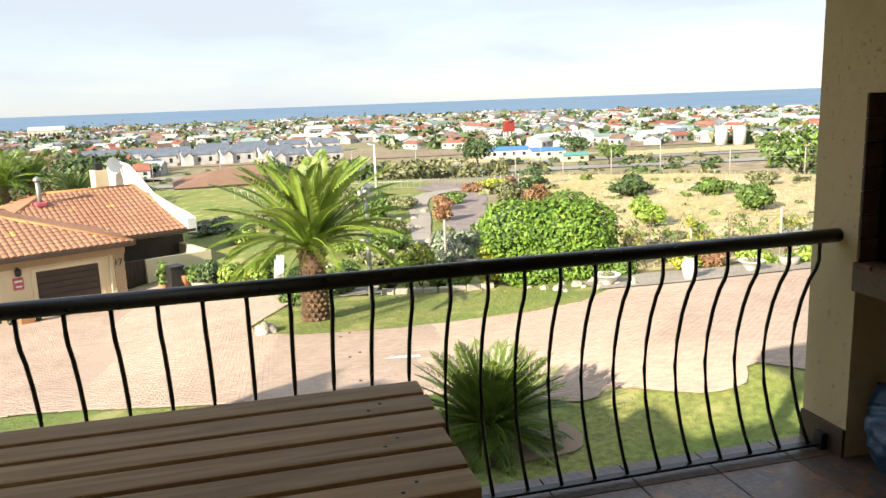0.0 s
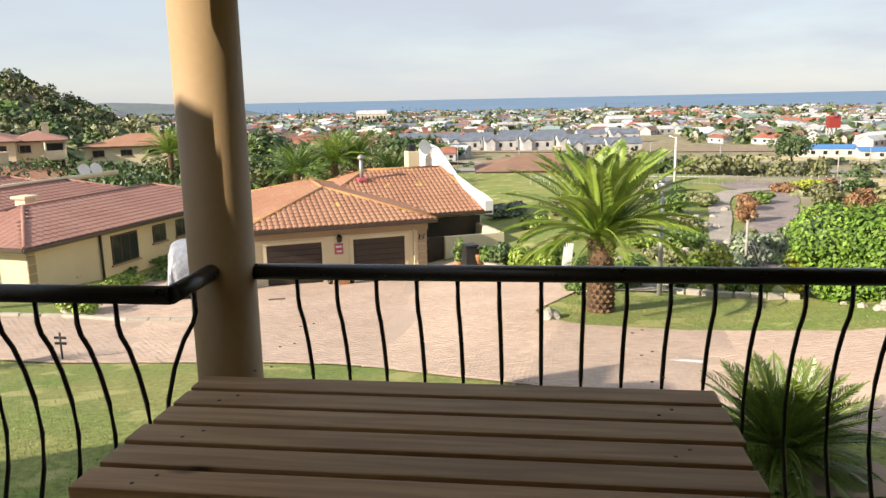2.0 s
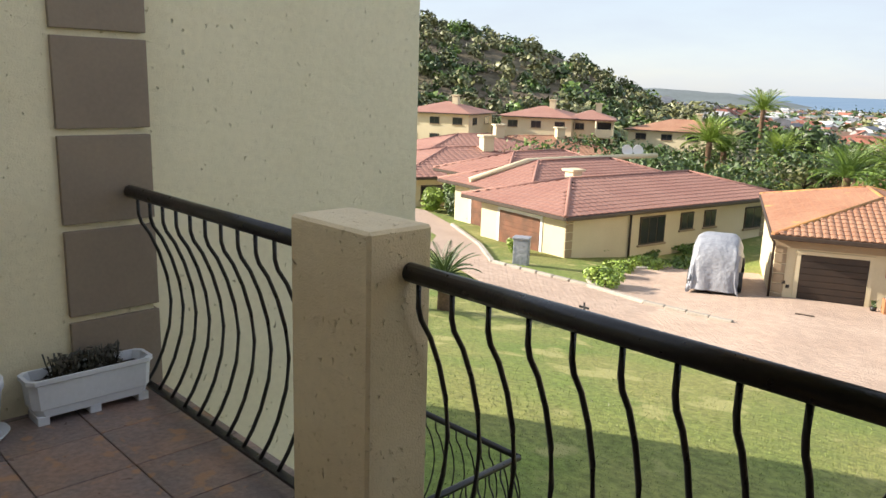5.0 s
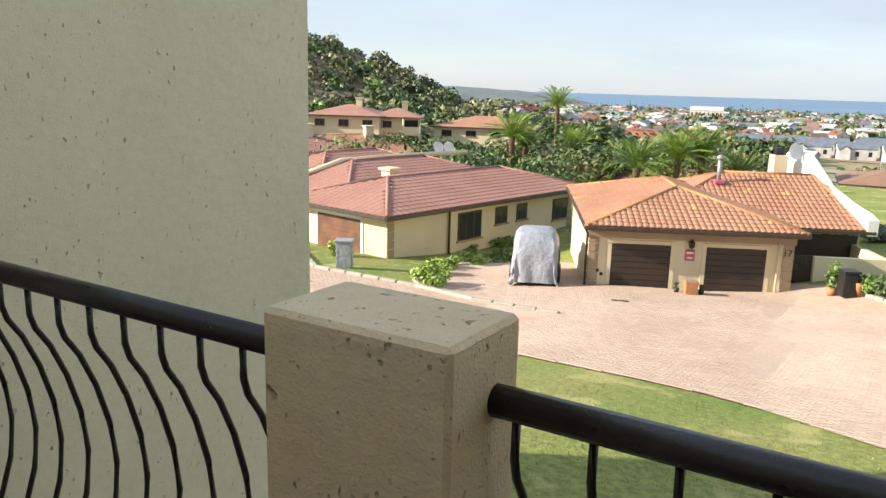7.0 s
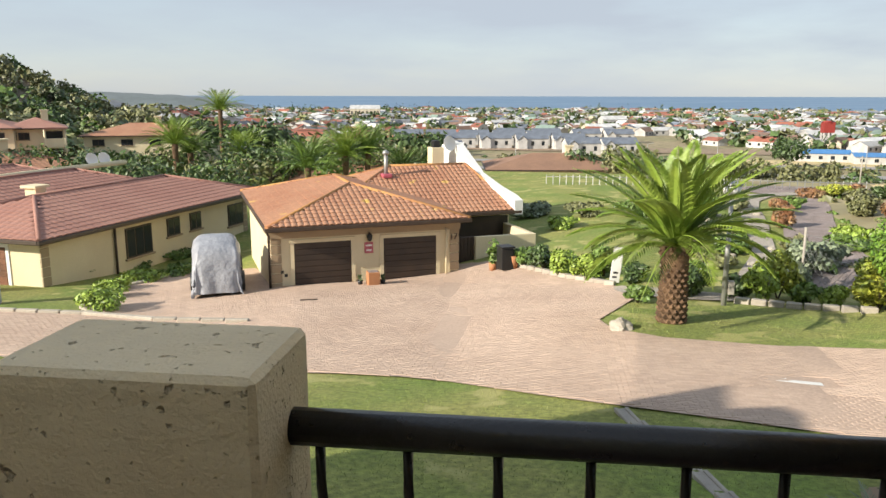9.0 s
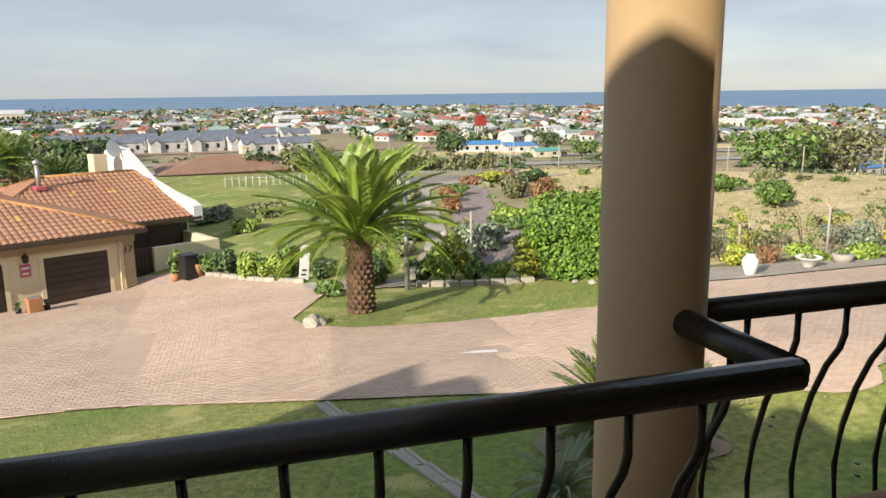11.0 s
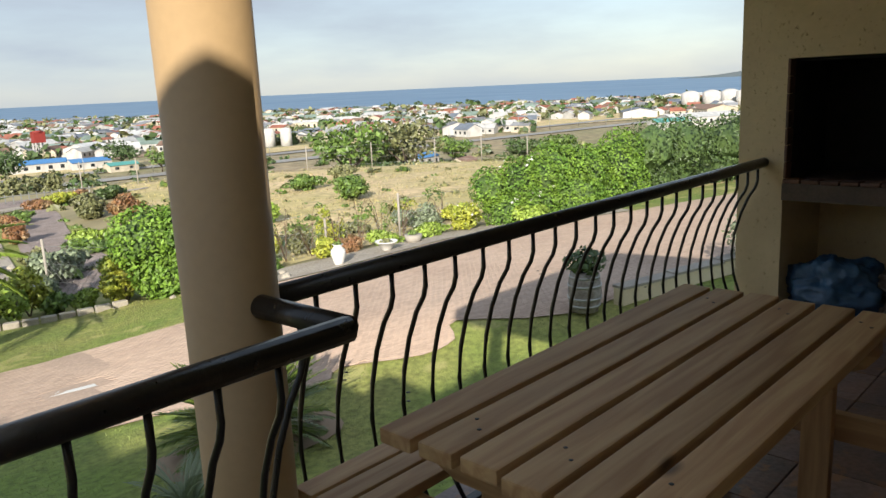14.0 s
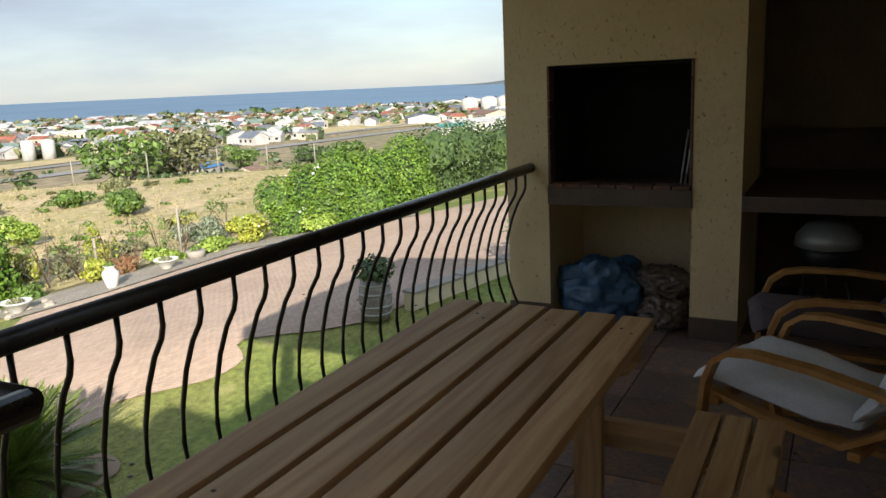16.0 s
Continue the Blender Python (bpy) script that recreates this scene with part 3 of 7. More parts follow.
def tiled_plane(pts, tw, tl, lift):
    """Overlapping roof tiles over one plane, as vertex and face lists."""
    P = [Vector(p) for p in pts]
    u = (P[1] - P[0]).normalized()
    n = (P[1] - P[0]).cross(P[-1] - P[0]).normalized()
    v = n.cross(u)
    flat = [((p - P[0]).dot(u), (p - P[0]).dot(v)) for p in P]
    vs, fs = [], []
    ymax = max(f[1] for f in flat)
    xs = [f[0] for f in flat]
    j = 0
    while j * tl < ymax:
        x = min(xs)
        while x < max(xs):
            if inside((x + tw / 2, (j + 0.5) * tl), flat):
                k = len(vs)
                for dy, hh in ((0, lift * 0.8), (tl * 1.04, 0.004)):
                    for dx, w in ((0.0, 0.0), (0.25, 0.75), (0.5, 1.0), (0.75, 0.75), (1.0, 0.0)):
                        vs.append(P[0] + u * (x + dx * tw) + v * (j * tl + dy) + n * (0.015 + hh + lift * w))
                for q in range(4):
                    fs.append((k + q, k + q + 1, k + 6 + q, k + 5 + q))
                k2 = len(vs)
                for q in range(5):
                    vs.append(vs[k + q] - n * (lift * 0.8 + 0.012))
                for q in range(4):
                    fs.append((k2 + q, k2 + q + 1, k + q + 1, k + q))
            x += tw
        j += 1
    return vs, fs


def mesh_part(name, vs, fs, material, parent=None, label="", smooth_=False):
    me = bpy.data.meshes.new(name)
    me.from_pydata(vs, [], fs)
    me.materials.append(material)
    if smooth_:
        me.shade_smooth()
    ob = new(name, me)
    if parent is not None:
        ob.parent = parent
    if label:
        ob["label"] = label
    return ob


def hip_roof(house, x0, x1, y0, y1, ze, rise, material, tile=None, end=None, ridge_material=None):
    planes, ridges = hip_planes(x0, x1, y0, y1, ze, rise, end)
    bm = bmesh.new()
    for p in planes:
        poly(bm, p)
    poly(bm, [(x0, y0, ze - 0.02), (x0, y1, ze - 0.02), (x1, y1, ze - 0.02), (x1, y0, ze - 0.02)])
    roof = part("roof", bm, material, house, "tiled hip roof")
    gut = boxed(x0 - 0.06, x1 + 0.06, y0 - 0.06, y0 + 0.03, ze - 0.13, ze + 0.005, 0.02, seg=1)
    box(gut, x0 - 0.06, x0 + 0.03, y0 + 0.032, y1, ze - 0.13, ze + 0.005, 0.02, seg=1)
    box(gut, x1 - 0.03, x1 + 0.06, y0 + 0.032, y1, ze - 0.13, ze + 0.005, 0.02, seg=1)
    part("gutter", gut, ALU, roof, "dark brown eaves gutter")
    if tile:
        vs, fs = [], []
        for p in planes:
            a, b = tiled_plane(p, *tile)
            k = len(vs)
            vs += a
            fs += [tuple(i + k for i in f) for f in b]
        mesh_part("tile_course", vs, fs, material, roof)["kind"] = "stuff"
        for a, b in ridges:
            part("ridge_cap", tube(bmesh.new(), [Vector(a) + Vector((0, 0, 0.02)), Vector(b) + Vector((0, 0, 0.02))], 0.075, 8), ridge_material or material, roof)
    return roof


def wall_box(house, x0, x1, y0, y1, z0, z1, material=None):
    return part("wall", boxed(x0, x1, y0, y1, z0, z1, 0.01, seg=1), material or HOUSE, house)


def window(house, x, y, z, w, h, rot=0.0, depth=0.06, frame_m=None, mullions=1):
    """A framed window set on a wall face that looks to local -y before rotation."""
    m = pose(x, y, z, 0, 0, rot)
    fr = part("window", boxed(0, w, -0.05, 0.03, 0, h, 0.01, m, 1), frame_m or ALU, house)
    pw = (w - 0.06 * (mullions + 2)) / (mullions + 1)
    for i in range(mullions + 1):
        x0 = 0.06 + i * (pw + 0.06)
        part("pane", boxed(x0, x0 + pw, -0.056, -0.03, 0.06, h - 0.06, 0, m), GLASS_DARK, fr)
    part("sill", boxed(-0.08, w + 0.08, -0.1, 0.02, -0.08, -0.004, 0.01, m, 1), TRIM, fr)


def garage_door(house, x, y, z, w, h, material, rot=0.0, surround=None):
    m = pose(x, y, z, 0, 0, rot)
    fr = part("garage_door", boxed(0, w, -0.012, 0.05, 0, h, 0, m), material, house)
    n = 8
    for i in range(n):
        part("panel", boxed(0.02, w - 0.02, -0.03, -0.01, i * h / n + 0.012, (i + 1) * h / n - 0.006, 0.006, m, 1), material, fr)
    part("door_surround", box(box(boxed(-0.14, -0.01, -0.03, 0.05, 0, h + 0.12, 0, m), w + 0.01, w + 0.14, -0.03, 0.05, 0, h + 0.12, 0, m), -0.01, w + 0.01, -0.03, 0.05, h, h + 0.12, 0, m), surround or WHITE, fr)


def quoins(house, x, y, h, side, rot=0.0):
    m = pose(x, y, 0, 0, 0, rot)
    z, i = 0.0, 0
    while z < h - 0.05:
        part("corner_block", boxed(0 if side > 0 else -0.34, 0.34 if side > 0 else 0, -0.03, 0.06, z + 0.015, min(z + 0.3, h), 0.01, m, 1), TRIM, house)
        z += 0.315
        i += 1


def build_house_17():
    h = empty("house", pose(-9.4, 22.04, -4.87, 0, 0, 27.5), label="cream bungalow with orange tiled hip roof and two dark garage doors", category="house")
    wall_box(h, -0.84, 5.62, 0.0, 7.5, -0.6, 2.2)
    wall_box(h, 5.62, 9.3, 4.0, 10.5, -0.6, 1.85)
    wall_box(h, 1.0, 5.62, 7.5, 11.0, -0.6, 2.0)
    part("fascia_band", boxed(-0.9, 5.68, -0.06, 0.0, 1.78, 2.2, 0.01), TRIM, h)
    garage_door(h, -0.08, -0.004, 0.0, 1.88, 1.6, DARKWOOD, surround=HOUSE)
    garage_door(h, 2.93, -0.004, 0.0, 1.86, 1.6, DARKWOOD, surround=HOUSE)
    quoins(h, -0.84, 0, 1.78, 1)
    quoins(h, 5.64, 0, 1.78, -1)
    part("drain_pipe", tube(bmesh.new(), [(-0.9, -0.12, 0), (-0.9, -0.12, 1.9), (-1.0, -0.4, 2.1)], 0.04), ALU, h)
    part("drain_pipe", tube(bmesh.new(), [(5.15, -0.08, 0), (5.15, -0.08, 1.85)], 0.035), HOUSE, h)
    hip_roof(h, -1.0, 5.85, -0.55, 9.5, 2.22, 0.92, ROOF_A, (0.2, 0.3, 0.03), ridge_material=RIDGE)
    hip_roof(h, 1.0, 9.3, 2.9, 10.9, 1.85, 1.5, ROOF_A, (0.2, 0.3, 0.03), end=0.9, ridge_material=RIDGE)
    # white end wall with a swept top
    prof = [(2.85, 1.7), (2.85, 2.25), (3.3, 2.42), (4.5, 2.65), (6.0, 3.05), (7.2, 3.75), (8.0, 4.2), (8.8, 4.3), (9.4, 4.05), (9.6, 3.4), (10.4, 2.6), (10.4, 1.55)]
    bm = bmesh.new()
    lo = [bm.verts.new((9.15 - 0.13 * (y - 2), y, z)) for y, z in prof]
    hi = [bm.verts.new((9.5 - 0.13 * (y - 2), y, z)) for y, z in prof]
    bm.faces.new(lo)
    bm.faces.new(hi[::-1])
    for i in range(len(prof)):
        j = (i + 1) % len(prof)
        bm.faces.new((lo[j], lo[i], hi[i], hi[j]))
    part("end_wall", bm, WHITE, h, "white plastered end wall with swept top")
    c = part("chimney", boxed(7.2, 7.75, 7.8, 8.5, 2.5, 4.05, 0.02), HOUSE, h)
    part("chimney_cap", boxed(7.3, 7.6, 7.9, 8.3, 4.05, 4.35, 0.03), PLASTIC, c)
    bm = lathe(bmesh.new(), [(0.02, 0), (0.2, 0.02), (0.33, 0.09), (0.34, 0.09), (0.2, 0.0), (0.02, -0.03)], 20, pose(8.0, 7.9, 4.2, 75, 0, 20))
    part("satellite_dish", bm, WHITE, h)
    f = part("flue", tube(bmesh.new(), [(4.6, 6, 3.0), (4.6, 6, 4.0)], 0.08, 10), GALV, h)
    part("flue_cap", lathe(bmesh.new(), [(0.14, 3.95), (0.14, 4.05), (0.02, 4.14)], 12, Matrix.Translation((4.6, 6, 0))), GALV, f)
    part("flue_flashing", boxed(4.4, 4.8, 5.7, 6.2, 3.0, 3.16, 0.05), PINK, f)
    part("courtyard_wall", boxed(6.75, 9.2, 1.2, 1.4, -0.5, 1.2, 0.02), HOUSE, h)
    part("courtyard_wall", boxed(9.0, 9.2, 1.404, 4.0, -0.5, 1.2, 0.02), HOUSE, h)
    gt = part("gate", boxed(5.64, 6.74, 1.35, 1.42, -0.1, 1.2, 0), DARKWOOD, h, "dark wooden side gate")
    for i in range(8):
        part("board", boxed(5.66 + i * 0.134, 5.785 + i * 0.134, 1.33, 1.355, -0.05, 1.17, 0.005, seg=1), DARKWOOD, gt)
    # dark sheet set under the eave where the porch only lies in shade
    part("porch_shade", boxed(5.7, 9.2, 3.9, 4.0, 0.7, 1.5), DARKWOOD, h)
    lm = part("wall_lamp", lathe(bmesh.new(), [(0.03, 1.55), (0.09, 1.6), (0.1, 1.75), (0.02, 1.82)], 12, Matrix.Translation((2.42, -0.12, 0))), PLASTIC, h)
    part("bracket", tube(bmesh.new(), [(2.42, 0, 1.8), (2.42, -0.12, 1.84)], 0.02), PLASTIC, lm)
    sg = part("sign", boxed(2.26, 2.56, -0.03, 0.0, 1.12, 1.5, 0.01, seg=1), PINK, h, "small pink security sign with unreadable print")
    part("print_bar", boxed(2.3, 2.52, -0.036, -0.03, 1.36, 1.42), WHITE, sg)
    part("print_bar", boxed(2.32, 2.5, -0.036, -0.03, 1.2, 1.25), WHITE, sg)
    cu = bpy.data.curves.new("number", "FONT")
    cu.body, cu.size, cu.extrude = "17", 0.3, 0.01
    n = new("house_number", cu)
    n.data.materials.append(ALU)
    n.parent = h
    n.matrix_basis = pose(5.28, -0.05, 1.42, 90, 0, 0)
    part("step_vent", boxed(-0.55, -0.45, -0.03, 0, 0.62, 0.72), PLASTIC, h)
    part("step_vent", boxed(-0.42, -0.32, -0.03, 0, 0.5, 0.6), PLASTIC, h)
    return h


def build_house_b():
    h = empty("house", pose(-16.95, 19.75, -4.82, 0, 0, 82), label="long cream bungalow with pinkish red tiled roof and brown garage door", category="house")
    wall_box(h, 0, 12.2, 0, 5.0, -0.8, 1.95)
    hip_roof(h, -0.6, 12.8, -0.6, 5.6, 1.95, 0.85, ROOF_B, (0.32, 0.3, 0.022), ridge_material=ROOF_B)
    garage_door(h, -0.004, 3.75, 0.0, 2.4, 1.55, BROWNDOOR, -90)
    quoins(h, 0.0, 0, 1.7, 1)
    quoins(h, 12.2, 0, 1.7, -1)
    part("fascia_band", boxed(-0.02, 12.22, -0.05, 0.0, 1.65, 1.95, 0.01), TRIM, h)
    window(h, 3.9, 0, 0.45, 1.45, 1.1, mullions=2)
    window(h, 6.3, 0, 0.85, 0.8, 0.7)
    window(h, 7.8, 0, 0.85, 0.75, 0.7)
    window(h, 10.6, 0, 0.55, 1.2, 0.95)
    part("drain_pipe", tube(bmesh.new(), [(3.3, -0.08, 0), (3.3, -0.08, 1.8)], 0.045), ALU, h)
    ch = part("chimney", boxed(3.4, 3.9, 3.3, 3.8, 2.2, 2.95, 0.02), HOUSE, h)
    part("chimney_cap", boxed(3.3, 4.0, 3.2, 3.9, 2.95, 3.05, 0.02), HOUSE, ch)
    wall_box(h, 2.2, 12.6, 5.0, 10, -0.8, 2.0)
    garage_door(h, 2.19, 8.6, 0.0, 2.2, 1.55, BROWNDOOR, -90)
    hip_roof(h, 1.6, 13.0, 3.9, 10.6, 1.9, 1.05, ROOF_B, (0.32, 0.3, 0.022), ridge_material=ROOF_B)
    wall_box(h, 4.5, 13.0, 10, 14, -0.8, 2.0)
    hip_roof(h, 4.0, 13.6, 8.5, 14.6, 1.9, 1.05, ROOF_B, (0.32, 0.3, 0.022), ridge_material=ROOF_B)
    part("parapet", tube(bmesh.new(), [(1.8, 8.3, 2.1), (4.6, 7.6, 2.95), (7.0, 7.4, 3.0), (13.2, 7.3, 3.0)], 0.13, 6), HOUSE, h)
    for x, y in ((11.9, 8.2), (12.5, 8.0)):
        part("satellite_dish", lathe(bmesh.new(), [(0.02, 0), (0.2, 0.02), (0.3, 0.08), (0.31, 0.08), (0.2, 0.0), (0.02, -0.04)], 18, pose(x, y, 3.2, 70, 0, -20)), WHITE, h)
    return h


RIDGE = mat("lichen_ridge_tile", (0.52, 0.27, 0.08), 0.8, (0.45, 0.2, 0.09), 0.8, 10, 0.3, 0.1)
build_house_17()
build_house_b()


def bungalow(x, y, z, rot, w, d, wh, rise, roofm, label, tile=None, storeys=1, balcony=False, wallm=None):
    h = empty("house", pose(x, y, z, 0, 0, rot), label=label, category="house", group="estate houses")
    wall_box(h, 0, w, 0, d, -3, wh * storeys, wallm)
    hip_roof(h, -0.5, w + 0.5, -0.5, d + 0.5, wh * storeys, rise, roofm, tile, ridge_material=roofm)
    ch = part("chimney", boxed(w * 0.6, w * 0.6 + 0.7, d * 0.4, d * 0.4 + 0.7, wh * storeys + rise * 0.4, wh * storeys + rise + 0.7, 0.02), HOUSE, h)
    part("chimney_cap", boxed(w * 0.6 - 0.1, w * 0.6 + 0.8, d * 0.4 - 0.1, d * 0.4 + 0.8, wh * storeys + rise + 0.7, wh * storeys + rise + 0.82), HOUSE, ch)
    for s in range(storeys):
        n = max(2, int(w / 2.8))
        for i in range(n):
            if balcony and s == storeys - 1 and i == n - 1:
                continue
            window(h, (i + 0.3) * w / n, 0, s * wh + 0.32 * wh, w / n * 0.42, wh * 0.42)
        for i in range(2):
            window(h, w, (i + 0.3) * d / 2, s * wh + 0.32 * wh, 1.4, wh * 0.42, 90)
    if balcony:
        b = part("balcony", boxed(w * 0.62, w + 0.2, -1.6, 0, wh - 0.2, wh, 0.02), HOUSE, h)
        part("balcony_rail", boxed(w * 0.62, w + 0.2, -1.6, -1.5, wh, wh + 0.75, 0.02), HOUSE, b)
        part("balcony_opening", boxed(w * 0.66, w - 0.1, -0.02, 0.01, wh + 0.1, wh * 2 - 0.35), GLASS_DARK, b)
        part("garage_opening", boxed(w * 0.66, w - 0.1, -0.02, 0.01, 0.0, wh - 0.4), DARKWOOD, b)
        for px in (w * 0.64, w + 0.1):
            part("pillar", tube(bmesh.new(), [(px, -1.5, 0), (px, -1.5, wh * 2)], 0.12), HOUSE, b)
        part("balcony_roof", boxed(w * 0.6, w + 0.4, -1.9, 0, wh * 2 - 0.1, wh * 2 + 0.1, 0.02), roofm, b)
    return h


def at_yaw(yaw, r):
    return r * math.sin(radians(yaw)), r * math.cos(radians(yaw))


def place_house(yaw, r, rot, *a, dz=0.0, **k):
    x, y = at_yaw(yaw, r)
    return bungalow(x, y, ground_z(x, y) + dz, rot, *a, **k)


place_house(-44.0, 92, 28, 8.5, 8, 1.85, 1.2, ROOF_B, "two-storey cream house with red roof and corner balcony", storeys=2, dz=0.7)
place_house(-39.0, 91, 36, 5.0, 7, 1.8, 1.0, ROOF_B, "two-storey cream house wing with deep balcony", storeys=2, balcony=True, dz=0.7)
place_house(-51.5, 90, 25, 8.5, 8, 1.9, 1.2, ROOF_B, "cream house with red roof on the hillside", storeys=2, dz=0.8)
place_house(-34.6, 98, 22, 12.5, 9, 1.75, 1.3, ROOF_A, "cream house with bright orange roof among palms", storeys=2, dz=-0.3)
place_house(-52.5, 41, 70, 11, 9, 1.9, 1.2, ROOF_B, "cream bungalow with brown red tiled roof", (0.4, 0.4, 0.02), dz=-0.2)
place_house(-51.0, 52, 65, 12, 9, 2.0, 1.4, ROOF_B, "cream bungalow with faded tile roof", (0.4, 0.4, 0.02), dz=-0.1)
place_house(-46.0, 60, 60, 13, 9, 2.0, 1.4, ROOF_A, "cream bungalow with brown tile roof", (0.4, 0.4, 0.02), dz=-0.4)
place_house(-6.0, 74, 8, 13, 9, 1.5, 1.3, ROOF_C, "brown-roofed bungalow below the garden", dz=-0.9)
place_house(-21.0, 58, 20, 11, 8, 1.6, 1.6, ROOF_A, "orange-roofed house behind the bungalow", dz=-1.5)


# ---- plants ----
def leaf_material(name, a, b, rough=0.5):
    m = mat(name, a, rough, b, 1.5, 14, 0.25, 0, island=0.55)
    m.node_tree.nodes["Principled BSDF"].inputs["Transmission Weight"].default_value = 0.0
    return m


LEAF = leaf_material("green_leaf", (0.176, 0.27, 0.047), (0.115, 0.203, 0.038))
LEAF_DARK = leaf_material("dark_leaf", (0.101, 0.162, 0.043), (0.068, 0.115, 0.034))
LEAF_BRIGHT = leaf_material("bright_leaf", (0.365, 0.486, 0.074), (0.243, 0.365, 0.054))
LEAF_YELLOW = leaf_material("yellow_green_leaf", (0.54, 0.54, 0.068), (0.324, 0.405, 0.054))
LEAF_GREY = leaf_material("grey_green_leaf", (0.297, 0.351, 0.216), (0.216, 0.27, 0.162))
LEAF_RED = leaf_material("red_brown_leaf", (0.378, 0.176, 0.081), (0.27, 0.189, 0.081))
LEAF_DRY = leaf_material("olive_leaf", (0.27, 0.27, 0.115), (0.189, 0.203, 0.081))
FROND = leaf_material("palm_frond", (0.3, 0.396, 0.06), (0.192, 0.3, 0.042), 0.45)
LEAF_HEDGE = leaf_material("hedge_leaf", (0.215, 0.355, 0.035), (0.115, 0.235, 0.025), 0.62)
CYCAD = leaf_material("cycad_frond", (0.203, 0.257, 0.041), (0.115, 0.176, 0.03), 0.4)
PETAL = mat("white_petal", (0.8, 0.78, 0.72), 0.6)
BARK = mat("palm_bark", (0.22, 0.13, 0.07), 0.9, (0.13, 0.075, 0.04), 5, 25, 0.4, 0.5, island=0.4)
TRUNK = mat("tree_bark", (0.17, 0.13, 0.10), 0.9, (0.11, 0.085, 0.065), 4, 20, 0.4, 0.5)


def leaf_lists(blobs, n, size, rng, shell=0.72, long=1.7):
    """Folded leaves scattered over rounded clumps (x, y, z, rx, ry, rz)."""
    B = np.array(blobs, float)
    wgt = (B[:, 3] * B[:, 4] + B[:, 4] * B[:, 5] + B[:, 3] * B[:, 5])
    idx = rng.choice(len(B), n, p=wgt / wgt.sum())
    d = rng.normal(size=(n, 3))
    d /= np.linalg.norm(d, axis=1)[:, None]
    r = shell + (1.06 - shell) * rng.random(n) ** 0.6
    c = B[idx, :3] + d * B[idx, 3:] * r[:, None]
    nrm = d + rng.normal(size=(n, 3)) * 0.55 + np.array([0, 0, 0.35])
    nrm /= np.linalg.norm(nrm, axis=1)[:, None]
    t = np.cross(nrm, rng.normal(size=(n, 3)))
    t /= np.linalg.norm(t, axis=1)[:, None]
    s = np.cross(nrm, t)
    sz = size * (0.6 + 0.8 * rng.random(n))[:, None]
    v = np.stack([c - t * sz * long / 2, c + s * sz / 2 - nrm * sz * 0.12, c + t * sz * long / 2, c - s * sz / 2 - nrm * sz * 0.12], 1).reshape(-1, 3)
    f = [(4 * i, 4 * i + 1, 4 * i + 2, 4 * i + 3) for i in range(n)]
    return v.tolist(), f


def lumpy(rng, cx, cy, cz, rx, ry, rz, k=9, spread=0.62):
    """A crown as a cluster of uneven clumps."""
    out = []
    for _ in range(k):
        d = rng.normal(size=3)
        d /= np.linalg.norm(d)
        q = rng.uniform(0.35, 0.55)
        out.append((cx + d[0] * rx * spread, cy + d[1] * ry * spread, cz + d[2] * rz * spread, rx * q, ry * q, rz * q))
    out.append((cx, cy, cz, rx * 0.6, ry * 0.6, rz * 0.6))
    return out


def shrub(x, y, w, h, material, seed, n=420, size=0.1, label="leafy green garden shrub", flowers=None, category="shrub", group="garden shrubs", depth=None, dz=0.0):
    rng = np.random.default_rng(seed)
    z = ground_z(x, y) + dz
    e = empty("shrub", pose(x, y, z), label=label, category=category, group=group)
    bl = lumpy(rng, 0, 0, h * 0.5, w / 2, (depth or w) / 2, h / 2, 8)
    v, f = leaf_lists(bl, n, size, rng, 0.55)
    v = [(p[0], p[1], max(p[2], 0.0)) for p in v]
    mesh_part("foliage", v, f, material, e)
    bm = bmesh.new()
    for i in range(4):
        a = rng.uniform(0, 6.28)
        tube(bm, [(0, 0, -0.05), (math.cos(a) * w * 0.12, math.sin(a) * w * 0.12, h * 0.3), (math.cos(a) * w * 0.28, math.sin(a) * w * 0.28, h * 0.6)], [0.03, 0.02, 0.01], 5)
    part("stem", bm, TRUNK, e)
    if flowers:
        v, f = leaf_lists(bl, flowers[1], flowers[2], rng, 0.98, 1.0)
        mesh_part("blossom", v, f, flowers[0], e)
    return e


def tree(x, y, z, h, w, seed, material, n=700, size=0.5, label="leafy green tree", group="", trunk_h=0.35, flat=0.55, name="tree"):
    rng = np.random.default_rng(seed)
    e = empty(name, pose(x, y, z), label=label, category="tree", group=group)
    bm = bmesh.new()
    r = h * 0.03
    tube(bm, [(0, 0, -0.3), (0.02 * h, 0, h * trunk_h * 0.6), (0.0, 0.02 * h, h * trunk_h), (0.01 * h, 0, h * 0.7)], [r * 1.4, r, r * 0.9, r * 0.3], 8)
    for i in range(5):
        a = i * 1.257 + rng.uniform(-0.4, 0.4)
        tube(bm, [(0, 0.01 * h, h * trunk_h * 0.9), (math.cos(a) * w * 0.16, math.sin(a) * w * 0.16, h * (trunk_h + 0.14)), (math.cos(a) * w * 0.34, math.sin(a) * w * 0.34, h * (trunk_h + 0.3))], [r * 0.7, r * 0.5, r * 0.2], 6)
    part("trunk", bm, TRUNK, e)
    bl = lumpy(rng, 0, 0, h * (0.5 + trunk_h * 0.5), w / 2, w / 2, h * (1 - trunk_h) / 2, 12, 0.66)
    v, f = leaf_lists(bl, n, size, rng, 0.5)
    mesh_part("crown", v, f, material, e)
    return e


